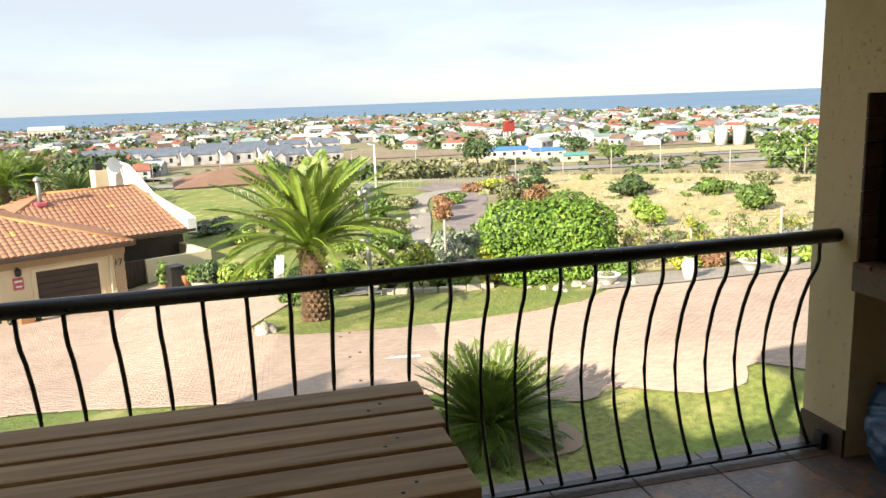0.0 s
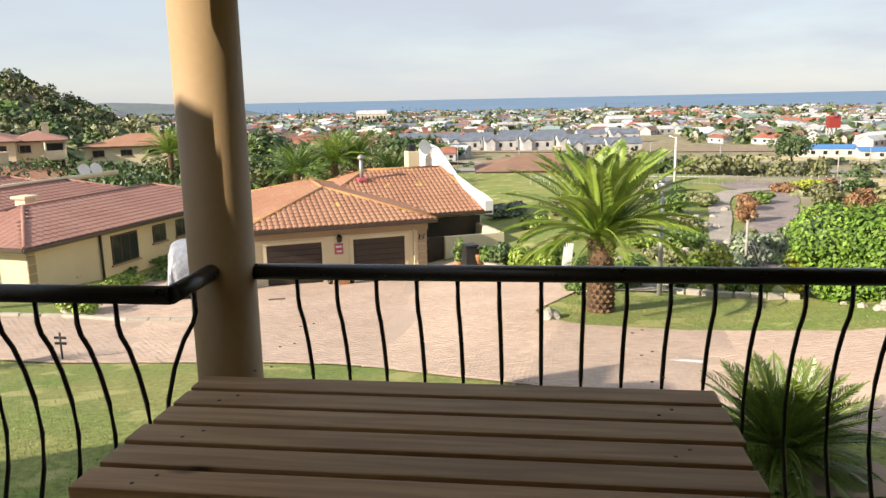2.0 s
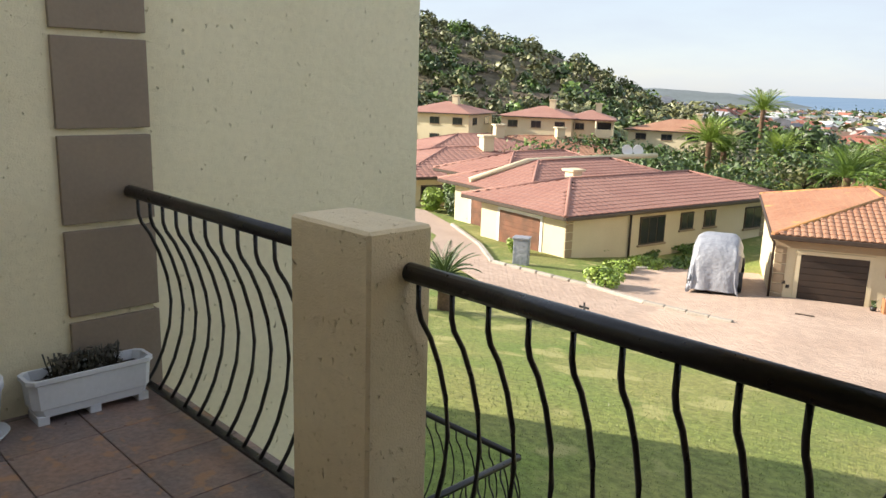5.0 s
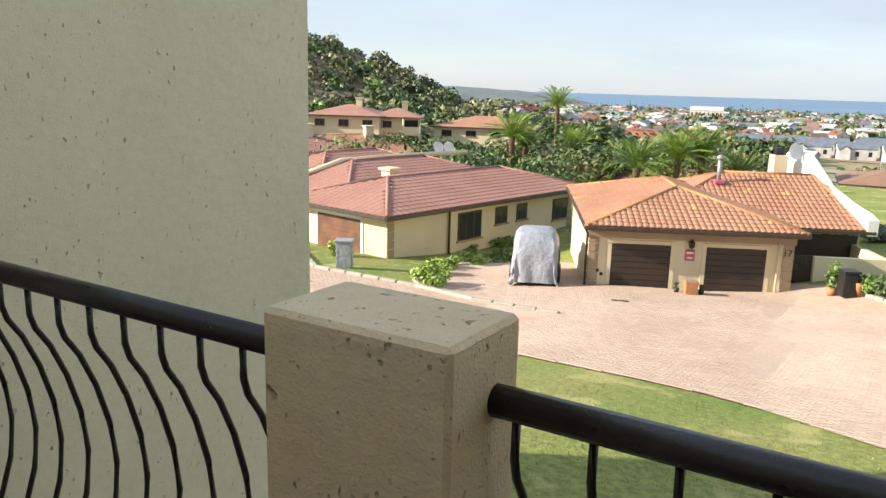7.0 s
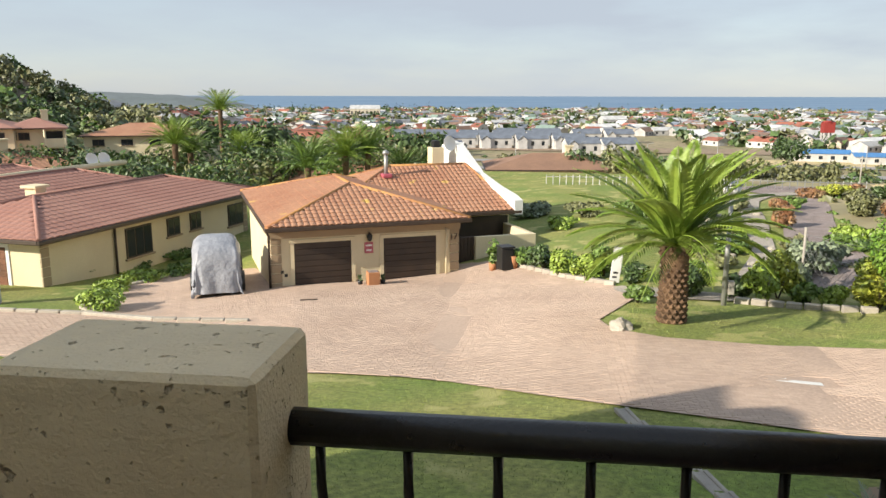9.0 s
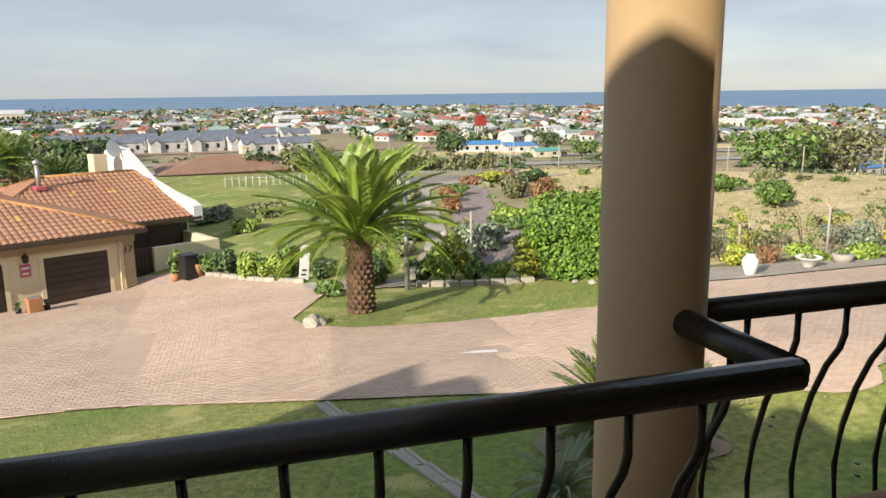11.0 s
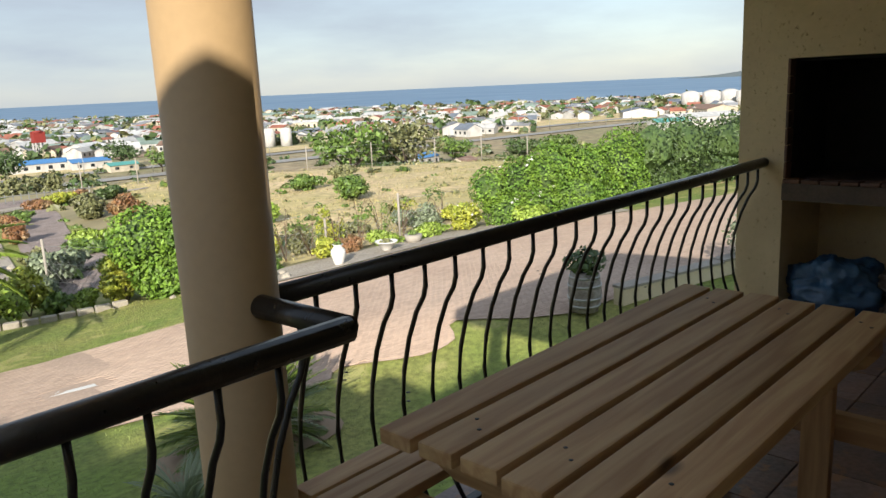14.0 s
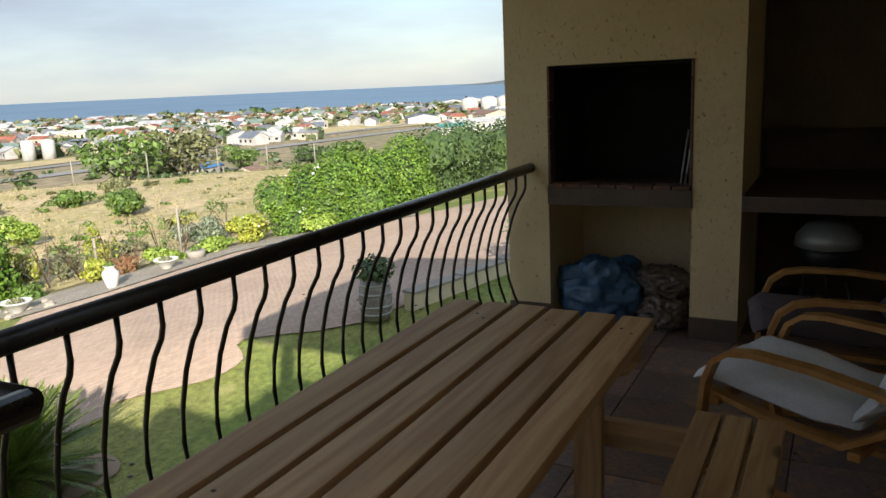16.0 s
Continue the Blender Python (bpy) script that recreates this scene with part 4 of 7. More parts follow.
def frond_mesh(length, droop, leaflet, width, n, material, name, rise=0.6, vee=0.5):
    """One feather leaf that starts at the origin along +x and bends down."""
    vs, fs = [], []
    steps = n
    pts = []
    x, z, a = 0.0, 0.0, rise
    for i in range(steps + 1):
        pts.append(Vector((x, 0, z)))
        x += math.cos(a) * length / steps
        z += math.sin(a) * length / steps
        a -= droop / steps
    for i, p in enumerate(pts):          # rachis: one ring of four a step
        w = 0.03 * (1 - i / steps) + 0.006
        vs += [(p.x, -w, p.z), (p.x, 0, p.z + w), (p.x, w, p.z), (p.x, 0, p.z - w)]
    for i in range(steps):
        for q in range(4):
            fs.append((i * 4 + q, i * 4 + (q + 1) % 4, i * 4 + 4 + (q + 1) % 4, i * 4 + 4 + q))
    for j in range(n):
        t = 0.1 + 0.89 * j / (n - 1)
        q = t * steps
        i = min(int(q), steps - 1)
        p = pts[i].lerp(pts[i + 1], q - i)
        d = (pts[i + 1] - pts[i]).normalized()
        L = leaflet * (math.sin(math.pi * min(1, 0.18 + t * 0.85)) ** 0.6) * (0.9 + 0.2 * ((j * 37) % 10) / 10)
        for s in (-1, 1):
            out = (d * 0.75 + Vector((0, s * 0.9, vee - 0.25 * ((j * 13) % 5) / 5))).normalized()
            side = out.cross(Vector((0, 0, 1))).normalized() * width
            tip = p + out * L - Vector((0, 0, L * 0.22))
            mid = p + out * L * 0.5
            k = len(vs)
            vs += [tuple(mid + side), tuple(tip), tuple(mid - side)]
            fs.append((i * 4 + 1 + s, k, k + 1, k + 2))
    me = bpy.data.meshes.new(name)
    me.from_pydata(vs, [], fs)
    me.materials.append(material)
    return me


def palm(x, y, z, trunk_h, trunk_r, length, count, seed, label, leaflets=38, material=None, category="palm tree", group="", low=22.0, droops=(1.0, 1.25, 0.8, 1.5), slim=1.0):
    rng = np.random.default_rng(seed)
    e = empty("palm_tree", pose(x, y, z), label=label, category=category, group=group)
    bm = bmesh.new()
    prof = [(trunk_r * (1.12 - 0.2 * t + (0.22 if t > 0.85 else 0)), -0.3 + (trunk_h + 0.3) * t) for t in (0, 0.15, 0.4, 0.7, 0.88, 1.0)]
    lathe(bm, prof, 20)
    part("trunk", bm, BARK, e)
    if trunk_r > 0.25:      # old leaf bases, in a spiral
        vs, fs = [], []
        rows = 15
        for i in range(rows):
            for j in range(13):
                a = (j + 0.5 * (i % 2)) * 2 * math.pi / 13
                zz = trunk_h * (i + 0.3) / rows
                rr = trunk_r * (1.08 - 0.2 * zz / trunk_h + (0.2 if zz > trunk_h * 0.85 else 0))
                s, hh = rr * 0.27, trunk_h / rows * 0.85
                o = Vector((math.cos(a), math.sin(a), 0))
                t = Vector((-o.y, o.x, 0))
                c = o * rr + Vector((0, 0, zz))
                k = len(vs)
                vs += [tuple(c - t * s), tuple(c - Vector((0, 0, hh * 0.5))), tuple(c + t * s), tuple(c + Vector((0, 0, hh)) + o * 0.02), tuple(c + o * 0.09 + Vector((0, 0, hh * 0.45)))]
                fs += [(k, k + 1, k + 4), (k + 1, k + 2, k + 4), (k + 2, k + 3, k + 4), (k + 3, k, k + 4)]
        mesh_part("leaf_base", vs, fs, BARK, e)["kind"] = "stuff"
    kinds = [frond_mesh(length * q, dr, length * 0.17 * slim, length * 0.0085 * slim, leaflets, material or FROND, "frond", 0.0, vee) for q, dr, vee in ((1.0, droops[0], 0.5), (0.93, droops[1], 0.3), (1.05, droops[2], 0.6), (0.88, droops[3], 0.2))]
    for i in range(count):
        t = i / count
        o = new("frond", kinds[(0, 2, 0, 1, 3)[min(4, int(t * 5))]])
        o.parent = e
        up = 84 - (84 - low) * t ** 0.9 + rng.uniform(-7, 7)
        o.matrix_basis = Matrix.Translation((0, 0, trunk_h * 0.98)) @ pose(0, 0, 0, 0, 0, i * 137.5 + rng.uniform(-9, 9)) @ pose(0.05, 0, 0, 0, -up, 0) @ pose(0, 0, 0, rng.uniform(-25, 25), 0, 0)
    return e


palm(2.06, 18.63, ground_z(2.06, 18.63), 2.05, 0.32, 3.25, 50, 3, "stout date palm with scaly brown trunk and arching fronds", 74, low=24.0, droops=(0.9, 1.2, 0.7, 1.5), slim=0.86)
cy = palm(3.97, 7.2, ground_z(3.97, 7.2), 0.3, 0.2, 1.3, 84, 8, "dense dark green cycad with stiff leaves on the lawn", 34, CYCAD, "cycad", low=-8, droops=(0.5, 0.6, 0.4, 0.55), slim=1.25)
cy.name = "cycad"
palm(2.55, 6.1, ground_z(2.5, 6.1), 0.05, 0.06, 0.75, 26, 9, "small grey-green cycad beside the balcony", 24, LEAF_GREY, "cycad")
palm(-12.3, 9.6, ground_z(-12.3, 9.6), 0.8, 0.14, 1.0, 26, 10, "small palm at the edge of the lawn", 18, LEAF_DARK, "palm tree")
palm(-13.2, 8.6, ground_z(-13.2, 8.6), 0.5, 0.14, 1.1, 26, 11, "small palm at the edge of the lawn", 18, LEAF_DARK, "palm tree")
for i, (yaw, r, hh) in enumerate(((-29.3, 62, 3.6), (-28.2, 66, 2.6), (-25.7, 84, 5.6), (-20.3, 50, 2.2), (-17.4, 52, 2.8), (-15.7, 53, 2.9), (-24.5, 70, 2.0), (-13.0, 56, 1.2))):
    px, py = at_yaw(yaw, r)
    dz = lerp_knots(((-30, -6.4), (-20, -5.9), (-12, -6.0)), yaw) - 0.4
    palm(px, py, dz, hh + 0.9, 0.2, 2.9, 42, 20 + i, "young feathery palm behind the houses", 20, LEAF if i % 2 else FROND, group="estate palms")

# hedges
rng = np.random.default_rng(5)


def hedge(name, line, height, width, n, size, material, seed, label, blossoms=0):
    rg = np.random.default_rng(seed)
    c = Vector(line[len(line) // 2])
    e = empty(name, pose(c.x, c.y, ground_z(c.x, c.y)), label=label, category="hedge")
    bl = []
    for (p, q) in zip(line, line[1:]):
        p, q = Vector(p), Vector(q)
        k = max(2, int((q - p).length / (width * 0.3)))
        for i in range(k):
            s = p.lerp(q, i / k)
            h = height * rg.uniform(0.8, 1.05)
            gz = ground_z(s.x, s.y) - ground_z(c.x, c.y)
            for q2 in (0.25, 0.62):
                bl.append((s.x - c.x + rg.normal() * width * 0.1, s.y - c.y + rg.normal() * width * 0.1, gz + h * q2, width * 0.48, width * 0.45, h * 0.38))
    v, f = leaf_lists(bl, n, size, rg, 0.78)
    mesh_part("foliage", v, f, material, e)
    # added solid dark core: blocks the view through, stands in for inner shade
    bm = bmesh.new()
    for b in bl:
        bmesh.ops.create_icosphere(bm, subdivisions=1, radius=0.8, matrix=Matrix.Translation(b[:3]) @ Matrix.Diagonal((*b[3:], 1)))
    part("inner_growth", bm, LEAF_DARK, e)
    if blossoms:
        v, f = leaf_lists(bl, blossoms, 0.13, rg, 1.0, 1.0)
        mesh_part("blossom", v, f, PETAL, e)
    return e


hedge("hedge", [(9.9, 22.3), (11.2, 22.0), (12.5, 21.6)], 3.1, 2.6, 19000, 0.095, LEAF_HEDGE, 1, "clipped rounded bright green creeper hedge")
hedge("rose_hedge", [(23.9, 19.5), (25.0, 19.1), (26.2, 18.8)], 2.9, 1.9, 13000, 0.075, LEAF_HEDGE, 2, "tall green climbing rose bush with white blossoms", 150)
hedge("hedge", [(26.6, 18.7), (29, 18.4), (32, 18.1)], 3.4, 2.6, 26000, 0.085, LEAF_HEDGE, 6, "tall bright green creeper hedge beside the driveway")
hedge("hedge", [(32.5, 18.0), (36, 17.6), (42, 15.6), (50, 13)], 3.7, 3.2, 26000, 0.11, LEAF_DARK, 4, "tall dark green creeper hedge along the driveway")

SHRUBS = (  # x, y, width, height, material, leaf size
    (-2.1, 27.1, 1.1, 0.8, LEAF, 0.09), (-1.5, 26.6, 1.2, 1.0, LEAF_DARK, 0.1), (-0.7, 26.1, 1.3, 1.0, LEAF_BRIGHT, 0.1), (0.1, 25.5, 1.3, 0.95, LEAF_BRIGHT, 0.1), (0.7, 25.9, 1.2, 1.1, LEAF, 0.1), (1.7, 25.2, 1.0, 0.7, LEAF_DARK, 0.1),
    (2.9, 22.9, 1.5, 1.1, LEAF_DARK, 0.1), (3.4, 23.7, 1.3, 1.2, LEAF, 0.1), (4.7, 23.1, 1.2, 0.8, LEAF_DARK, 0.09), (5.3, 22.7, 1.2, 1.2, LEAF_BRIGHT, 0.1), (6.0, 23.4, 1.5, 1.5, LEAF_YELLOW, 0.1), (6.6, 22.4, 1.0, 0.8, LEAF, 0.09),
    (7.3, 22.2, 1.0, 0.65, LEAF_BRIGHT, 0.08), (8.4, 21.9, 1.4, 1.0, LEAF_YELLOW, 0.1), (8.5, 22.7, 1.1, 1.7, LEAF_YELLOW, 0.1), (6.9, 25.6, 1.6, 1.1, LEAF_GREY, 0.12), (8.0, 27.3, 1.7, 1.3, LEAF_GREY, 0.12), (9.1, 28.6, 1.8, 1.2, LEAF_GREY, 0.13),
    (9.9, 26.4, 1.3, 0.9, LEAF, 0.1), (8.6, 30.5, 1.5, 1.0, LEAF_DRY, 0.1), (5.0, 28.5, 1.8, 0.6, LEAF_DRY, 0.1), (6.0, 31.5, 2.2, 0.9, LEAF, 0.11), (7.0, 35.5, 2.0, 0.9, LEAF_DRY, 0.12), (4.2, 31, 1.5, 0.5, LEAF_BRIGHT, 0.1),
    (11.5, 33, 2.4, 0.7, LEAF, 0.12), (12.8, 36, 2.2, 0.6, LEAF_BRIGHT, 0.12), (10.2, 38.5, 1.2, 1.2, LEAF_RED, 0.11), (11.3, 43, 1.4, 1.1, LEAF_RED, 0.12), (12.6, 46, 1.5, 0.8, LEAF, 0.12), (9.0, 45, 1.8, 0.8, LEAF_DRY, 0.12), (7.5, 48, 2.0, 1.0, LEAF, 0.13),
    (5.8, 44, 2.2, 1.6, LEAF_DRY, 0.14), (6.6, 40.5, 2.0, 1.5, LEAF, 0.13), (15.5, 52, 1.8, 0.8, LEAF_RED, 0.13), (17.2, 53, 2.2, 0.9, LEAF_YELLOW, 0.13), (18.6, 54, 1.8, 0.9, LEAF_RED, 0.13), (20.4, 52.5, 2.4, 1.1, LEAF_DARK, 0.14), (16.0, 44, 2.6, 1.5, LEAF_DRY, 0.13),
    (17.6, 43, 2.4, 1.3, LEAF_RED, 0.13), (19.4, 31.6, 2.2, 1.6, LEAF_BRIGHT, 0.12), (24.5, 44, 3.2, 1.5, LEAF_DARK, 0.14), (29.5, 42, 2.6, 1.2, LEAF, 0.14), (27.6, 35, 2.6, 1.5, LEAF, 0.13), (36, 46, 2.4, 1.0, LEAF_DRY, 0.14),
    (13.2, 21.3, 1.2, 0.6, LEAF, 0.09), (15.8, 21.3, 1.3, 0.75, LEAF_YELLOW, 0.09), (17.0, 21.5, 1.2, 0.7, LEAF_RED, 0.08), (18.8, 21.4, 1.6, 0.6, LEAF_BRIGHT, 0.09), (20.5, 20.8, 1.8, 0.6, LEAF_BRIGHT, 0.09), (22.2, 20.3, 1.8, 1.3, LEAF_YELLOW, 0.1), (21.6, 21.8, 1.6, 1.2, LEAF_GREY, 0.1),
    (24.0, 18.1, 1.5, 0.8, LEAF_BRIGHT, 0.09), (16.2, 23.6, 1.2, 1.3, LEAF_DRY, 0.09), (14.6, 23.4, 0.9, 1.5, LEAF_YELLOW, 0.09), (18.2, 24.3, 1.2, 1.2, LEAF_YELLOW, 0.09), (17.0, 26.5, 1.4, 0.5, LEAF_DRY, 0.09), (20.5, 25.5, 1.6, 0.5, LEAF_DRY, 0.09), (23, 24.5, 1.6, 1.0, LEAF_GREY, 0.1),
    (13.3, 25, 1.3, 0.9, LEAF_DRY, 0.1), (15.2, 28.5, 1.6, 0.5, LEAF_DRY, 0.1), (19, 28, 1.4, 0.4, LEAF_DRY, 0.1), (1.5, 21.6, 0.9, 0.5, LEAF, 0.09),
    (-12.9, 16.6, 1.5, 0.6, LEAF_BRIGHT, 0.07), (-13.9, 18.3, 1.2, 0.4, LEAF_BRIGHT, 0.07), (-14.6, 19.8, 1.3, 0.4, LEAF_BRIGHT, 0.07), (-14.7, 21.6, 1.5, 0.4, LEAF_BRIGHT, 0.07), (-14.3, 23.3, 1.6, 0.4, LEAF, 0.07),
    (-17.1, 22.0, 1.0, 0.4, LEAF, 0.07), (-16.7, 24.5, 1.4, 0.35, LEAF, 0.07), (-16.2, 26.8, 1.6, 0.35, LEAF, 0.07), (-15.7, 29, 1.6, 0.35, LEAF, 0.07), (-18.2, 18.6, 0.8, 0.6, LEAF_BRIGHT, 0.07), (-17.2, 20.4, 0.6, 0.9, LEAF_BRIGHT, 0.07),
    (-27.5, 24.5, 1.6, 1.5, LEAF_DARK, 0.1), (-26, 25.6, 1.6, 1.2, LEAF_BRIGHT, 0.1), (-25.0, 23.6, 1.3, 0.8, LEAF_BRIGHT, 0.1), (-29, 26, 1.8, 2.2, LEAF, 0.1), (-30.5, 25.5, 1.8, 1.3, LEAF_BRIGHT, 0.1), (-13.4, 30.5, 1.8, 1.8, LEAF_DARK, 0.1),
    (-2.6, 40, 2.5, 1.0, LEAF_GREY, 0.14), (0.5, 41, 2.5, 0.8, LEAF_DRY, 0.14), (3.2, 42, 3, 0.9, LEAF, 0.14), (-0.8, 36.5, 2, 0.6, LEAF_BRIGHT, 0.12))
WORDS = {LEAF.name: "leafy green garden shrub", LEAF_DARK.name: "dark green rounded garden shrub", LEAF_BRIGHT.name: "low bright green garden bush", LEAF_YELLOW.name: "yellow-green flowering garden bush",
         LEAF_GREY.name: "silvery grey-green garden shrub", LEAF_RED.name: "red and brown leaved garden shrub", LEAF_DRY.name: "dry olive coloured garden bush"}
for i, (x, y, w, h, m, s) in enumerate(SHRUBS):
    shrub(x, y, w, h, m, 100 + i, int(330 + 60 * w * h / s * 0.1 * 10), s, WORDS[m.name], (PETAL, 14, 0.09) if i in (6, 7, 10, 49, 53) else None)

# trees across the plain and by the road
for i, (yaw, r, h, w, m, label) in enumerate((
        (15.3, 300, 13, 19, LEAF_DARK, "broad dark green tree on the plain"), (38.4, 150, 14, 15, LEAF, "open-crowned tree beside the highway"), (42.6, 160, 14, 15, LEAF_DRY, "thin tree with pale bare limbs"),
        (40.3, 165, 9, 12, LEAF, "open-crowned tree beside the highway"), (46.0, 260, 10, 14, LEAF, "leafy tree on the plain"), (51, 250, 9, 16, LEAF_DARK, "leafy tree on the plain"), (54, 270, 8, 16, LEAF, "leafy tree on the plain"),
        (22.5, 330, 11, 16, LEAF_DARK, "dark green tree on the plain"), (25, 300, 9, 13, LEAF, "leafy tree on the plain"), (-11, 72, 4, 5.5, LEAF_DARK, "dark green bushy tree below the houses"), (-13, 80, 5, 6, LEAF_DARK, "dark green bushy tree below the houses"),
        (-23, 84, 6, 8, LEAF_DARK, "dark green bushy tree below the houses"), (-21.5, 95, 6, 9, LEAF_DRY, "olive green tree below the houses"), (-30.5, 130, 8, 11, LEAF_DRY, "olive green tree on the slope"), (-27, 120, 6, 10, LEAF_DARK, "dark green tree on the slope"),
        (4.5, 78, 4, 6, LEAF_DRY, "olive bush below the garden"), (8.0, 100, 5, 8, LEAF_DARK, "dark bushy tree below the garden"), (10.5, 95, 4.5, 8, LEAF_DRY, "olive bush below the garden"), (13, 100, 5, 7, LEAF_DRY, "olive bush below the garden"),
        (15.4, 96, 4.5, 4, LEAF_DRY, "thin tree with brown leaves"), (17.6, 98, 4.5, 4, LEAF_DRY, "thin tree with brown leaves"), (20, 110, 4, 7, LEAF_DARK, "dark bush below the garden"), (27.5, 120, 5, 6, LEAF, "round green bush below the field"),
        (40.5, 112, 4, 9, LEAF_DARK, "dark bush along the highway"), (43.5, 112, 4, 9, LEAF_GREY, "grey-green bush along the highway"), (45.5, 116, 4, 8, LEAF_DARK, "dark bush along the highway"), (50, 118, 5, 8, LEAF_DRY, "olive bush along the highway"), (1.5, 84, 4, 6, LEAF_DARK, "dark bush below the houses"))):
    tx, ty = at_yaw(yaw, r)
    tree(tx, ty, ground_z(tx, ty) - 0.2, h, w, 300 + i, m, 1100, 0.035 * w + 0.12, label, "trees of the plain", 0.3 if h > 8 else 0.15)


# thicket between the bungalows and the foot of the hill
rng = np.random.default_rng(64)
for i in range(34):
    tx, ty = at_yaw(-43 + i * 0.98 + rng.uniform(-0.8, 0.8), rng.uniform(50, 78))
    h = rng.uniform(2.2, 3.9)
    m = (LEAF_DARK, LEAF, LEAF_DRY, LEAF_DARK)[i % 4]
    tree(tx, ty, ground_z(tx, ty) - 0.3, h, h * rng.uniform(1.2, 1.9), 500 + i, m, 620, 0.2, ("dark green bushy tree behind the houses", "leafy green tree behind the houses", "olive green bushy tree behind the houses", "dark green bushy tree behind the houses")[i % 4], "trees behind the houses", 0.15)


# bush over the hillside, and the green of the town
def far_green(name, spots, material, label, seed, leaves=26, size=0.3):
    rg = np.random.default_rng(seed)
    V, F = [], []
    for (x, y, z, w, h) in spots:
        v, f = leaf_lists([(x, y, z + h * 0.5, w / 2, w / 2, h / 2), (x + w * 0.25, y, z + h * 0.35, w * 0.3, w * 0.3, h * 0.35)], leaves, w * size, rg, 0.5, 1.3)
        k = len(V)
        V += v
        F += [tuple(q + k for q in t) for t in f]
    return tagged(mesh_part(name, V, F, material), label, "trees", kind="stuff")


rng = np.random.default_rng(77)
spots = {0: [], 1: [], 2: []}
for _ in range(1000):
    yaw, r = rng.uniform(-64, -29), rng.uniform(112, 245)
    x, y = at_yaw(yaw, r)
    w = rng.uniform(1.6, 4.6) * (1.25 if rng.random() < 0.2 else 1)
    spots[int(rng.choice(3, p=(0.12, 0.36, 0.52)))].append((x, y, ground_z(x, y) - 0.5, w, w * rng.uniform(0.6, 0.95)))
far_green("hill_bush", spots[0], LEAF, "green bushes over the hillside", 1, 64, 0.19)
far_green("hill_bush", spots[1], LEAF_DARK, "dark green bushes over the hillside", 2, 64, 0.19)
far_green("hill_bush", spots[2], LEAF_DRY, "dry olive bushes over the hillside", 3, 64, 0.19)

# tufts of weed in the dry field
rng = np.random.default_rng(91)
tufts = {0: [], 1: []}
for _ in range(230):
    yaw, r = rng.uniform(17, 70), rng.uniform(27, 63)
    x, y = at_yaw(yaw, r)
    if y < 24.5 - 0.35 * max(0, x - 22) + 1.5 * (x > 30):
        continue
    w = rng.uniform(0.25, 0.8) * (1.8 if rng.random() < 0.1 else 1)
    tufts[int(rng.random() < 0.45)].append((x, y, ground_z(x, y) - 0.04, w, w * rng.uniform(0.25, 0.6)))
far_green("weed", tufts[0], LEAF_DRY, "olive tufts of weed in the dry field", 11, 22)
far_green("weed", tufts[1], LEAF, "green tufts of weed in the dry field", 12, 22)


# ---- things on the balcony ----
def build_table():
    t = empty("picnic_table", pose(0.112, -1.157, 0), label="weathered pine picnic table with slatted top and benches", category="table")
    L, pitch, w = 1.575, 0.1235, 0.102
    rg = random.Random(4)
    slat = boxed(0, L, 0, w, 0.694, 0.732, 0.007)
    me = None
    for i in range(6):
        if me is None:
            o = part("slat", slat, PINE, t)
            me = o.data
        else:
            o = new("slat", me)
            o.parent = t
        o.location = (rg.uniform(-0.008, 0.008), i * pitch, rg.uniform(-0.001, 0.001))
        for x in (0.16, L - 0.16):
            for dx in (-0.018, 0.022):
                sc = part("screw", lathe(bmesh.new(), [(0.0055, 0.7315), (0.0055, 0.7330), (0.002, 0.7326)], 8, Matrix.Translation((x + dx, i * pitch + w * (0.3 if dx < 0 else 0.7), 0))), PLASTIC, o)
    for x in (0.14, L - 0.18):     # cross beams under the top, with rounded ends
        bm = bmesh.new()
        prof = [(0.01, 0.692), (0.71, 0.692), (0.705, 0.64), (0.67, 0.595), (0.61, 0.57), (0.10, 0.57), (0.04, 0.595), (0.005, 0.64)]
        lo, hi = [bm.verts.new((x, y, z)) for y, z in prof], [bm.verts.new((x + 0.045, y, z)) for y, z in prof]
        bm.faces.new(lo)
        bm.faces.new(hi[::-1])
        for k in range(len(prof)):
            bm.faces.new((lo[(k + 1) % 8], lo[k], hi[k], hi[(k + 1) % 8]))
        part("crossbeam", bm, PINE_Y, t)
        for y0 in (0.14, 0.48):
            part("leg", boxed(x + 0.05, x + 0.095, y0, y0 + 0.095, 0, 0.69, 0.006), PINE_Z, t)
        part("bench_beam", boxed(x + 0.1, x + 0.14, -0.40, 1.13, 0.29, 0.385, 0.006), PINE_Y, t)
        for y0 in (-0.36, 1.02):
            part("bench_leg", boxed(x + 0.145, x + 0.19, y0, y0 + 0.085, 0, 0.385, 0.006), PINE_Z, t)
    for y0 in (0.87, -0.40):
        b = empty("bench", None)
        b.parent = t
        for i in range(3):
            part("bench_slat", boxed(0.03, L + 0.03, y0 + i * 0.094, y0 + i * 0.094 + 0.08, 0.386, 0.42, 0.006), PINE, b)


build_table()

WOODARM = wood("varnished_bentwood", (0.42, 0.22, 0.07), (0.33, 0.155, 0.045), (1, 6, 6), 0.05, 0.35)
CLOTH_W = mat("white_cotton", (0.62, 0.63, 0.66), 0.9, (0.56, 0.57, 0.60), 4, 120, 0.12, 0.5, 14, bump_dist=0.02)
CLOTH_M = mat("mauve_cotton", (0.10, 0.075, 0.085), 0.95, (0.075, 0.055, 0.065), 5, 120, 0.15, 0.5, 14, bump_dist=0.02)


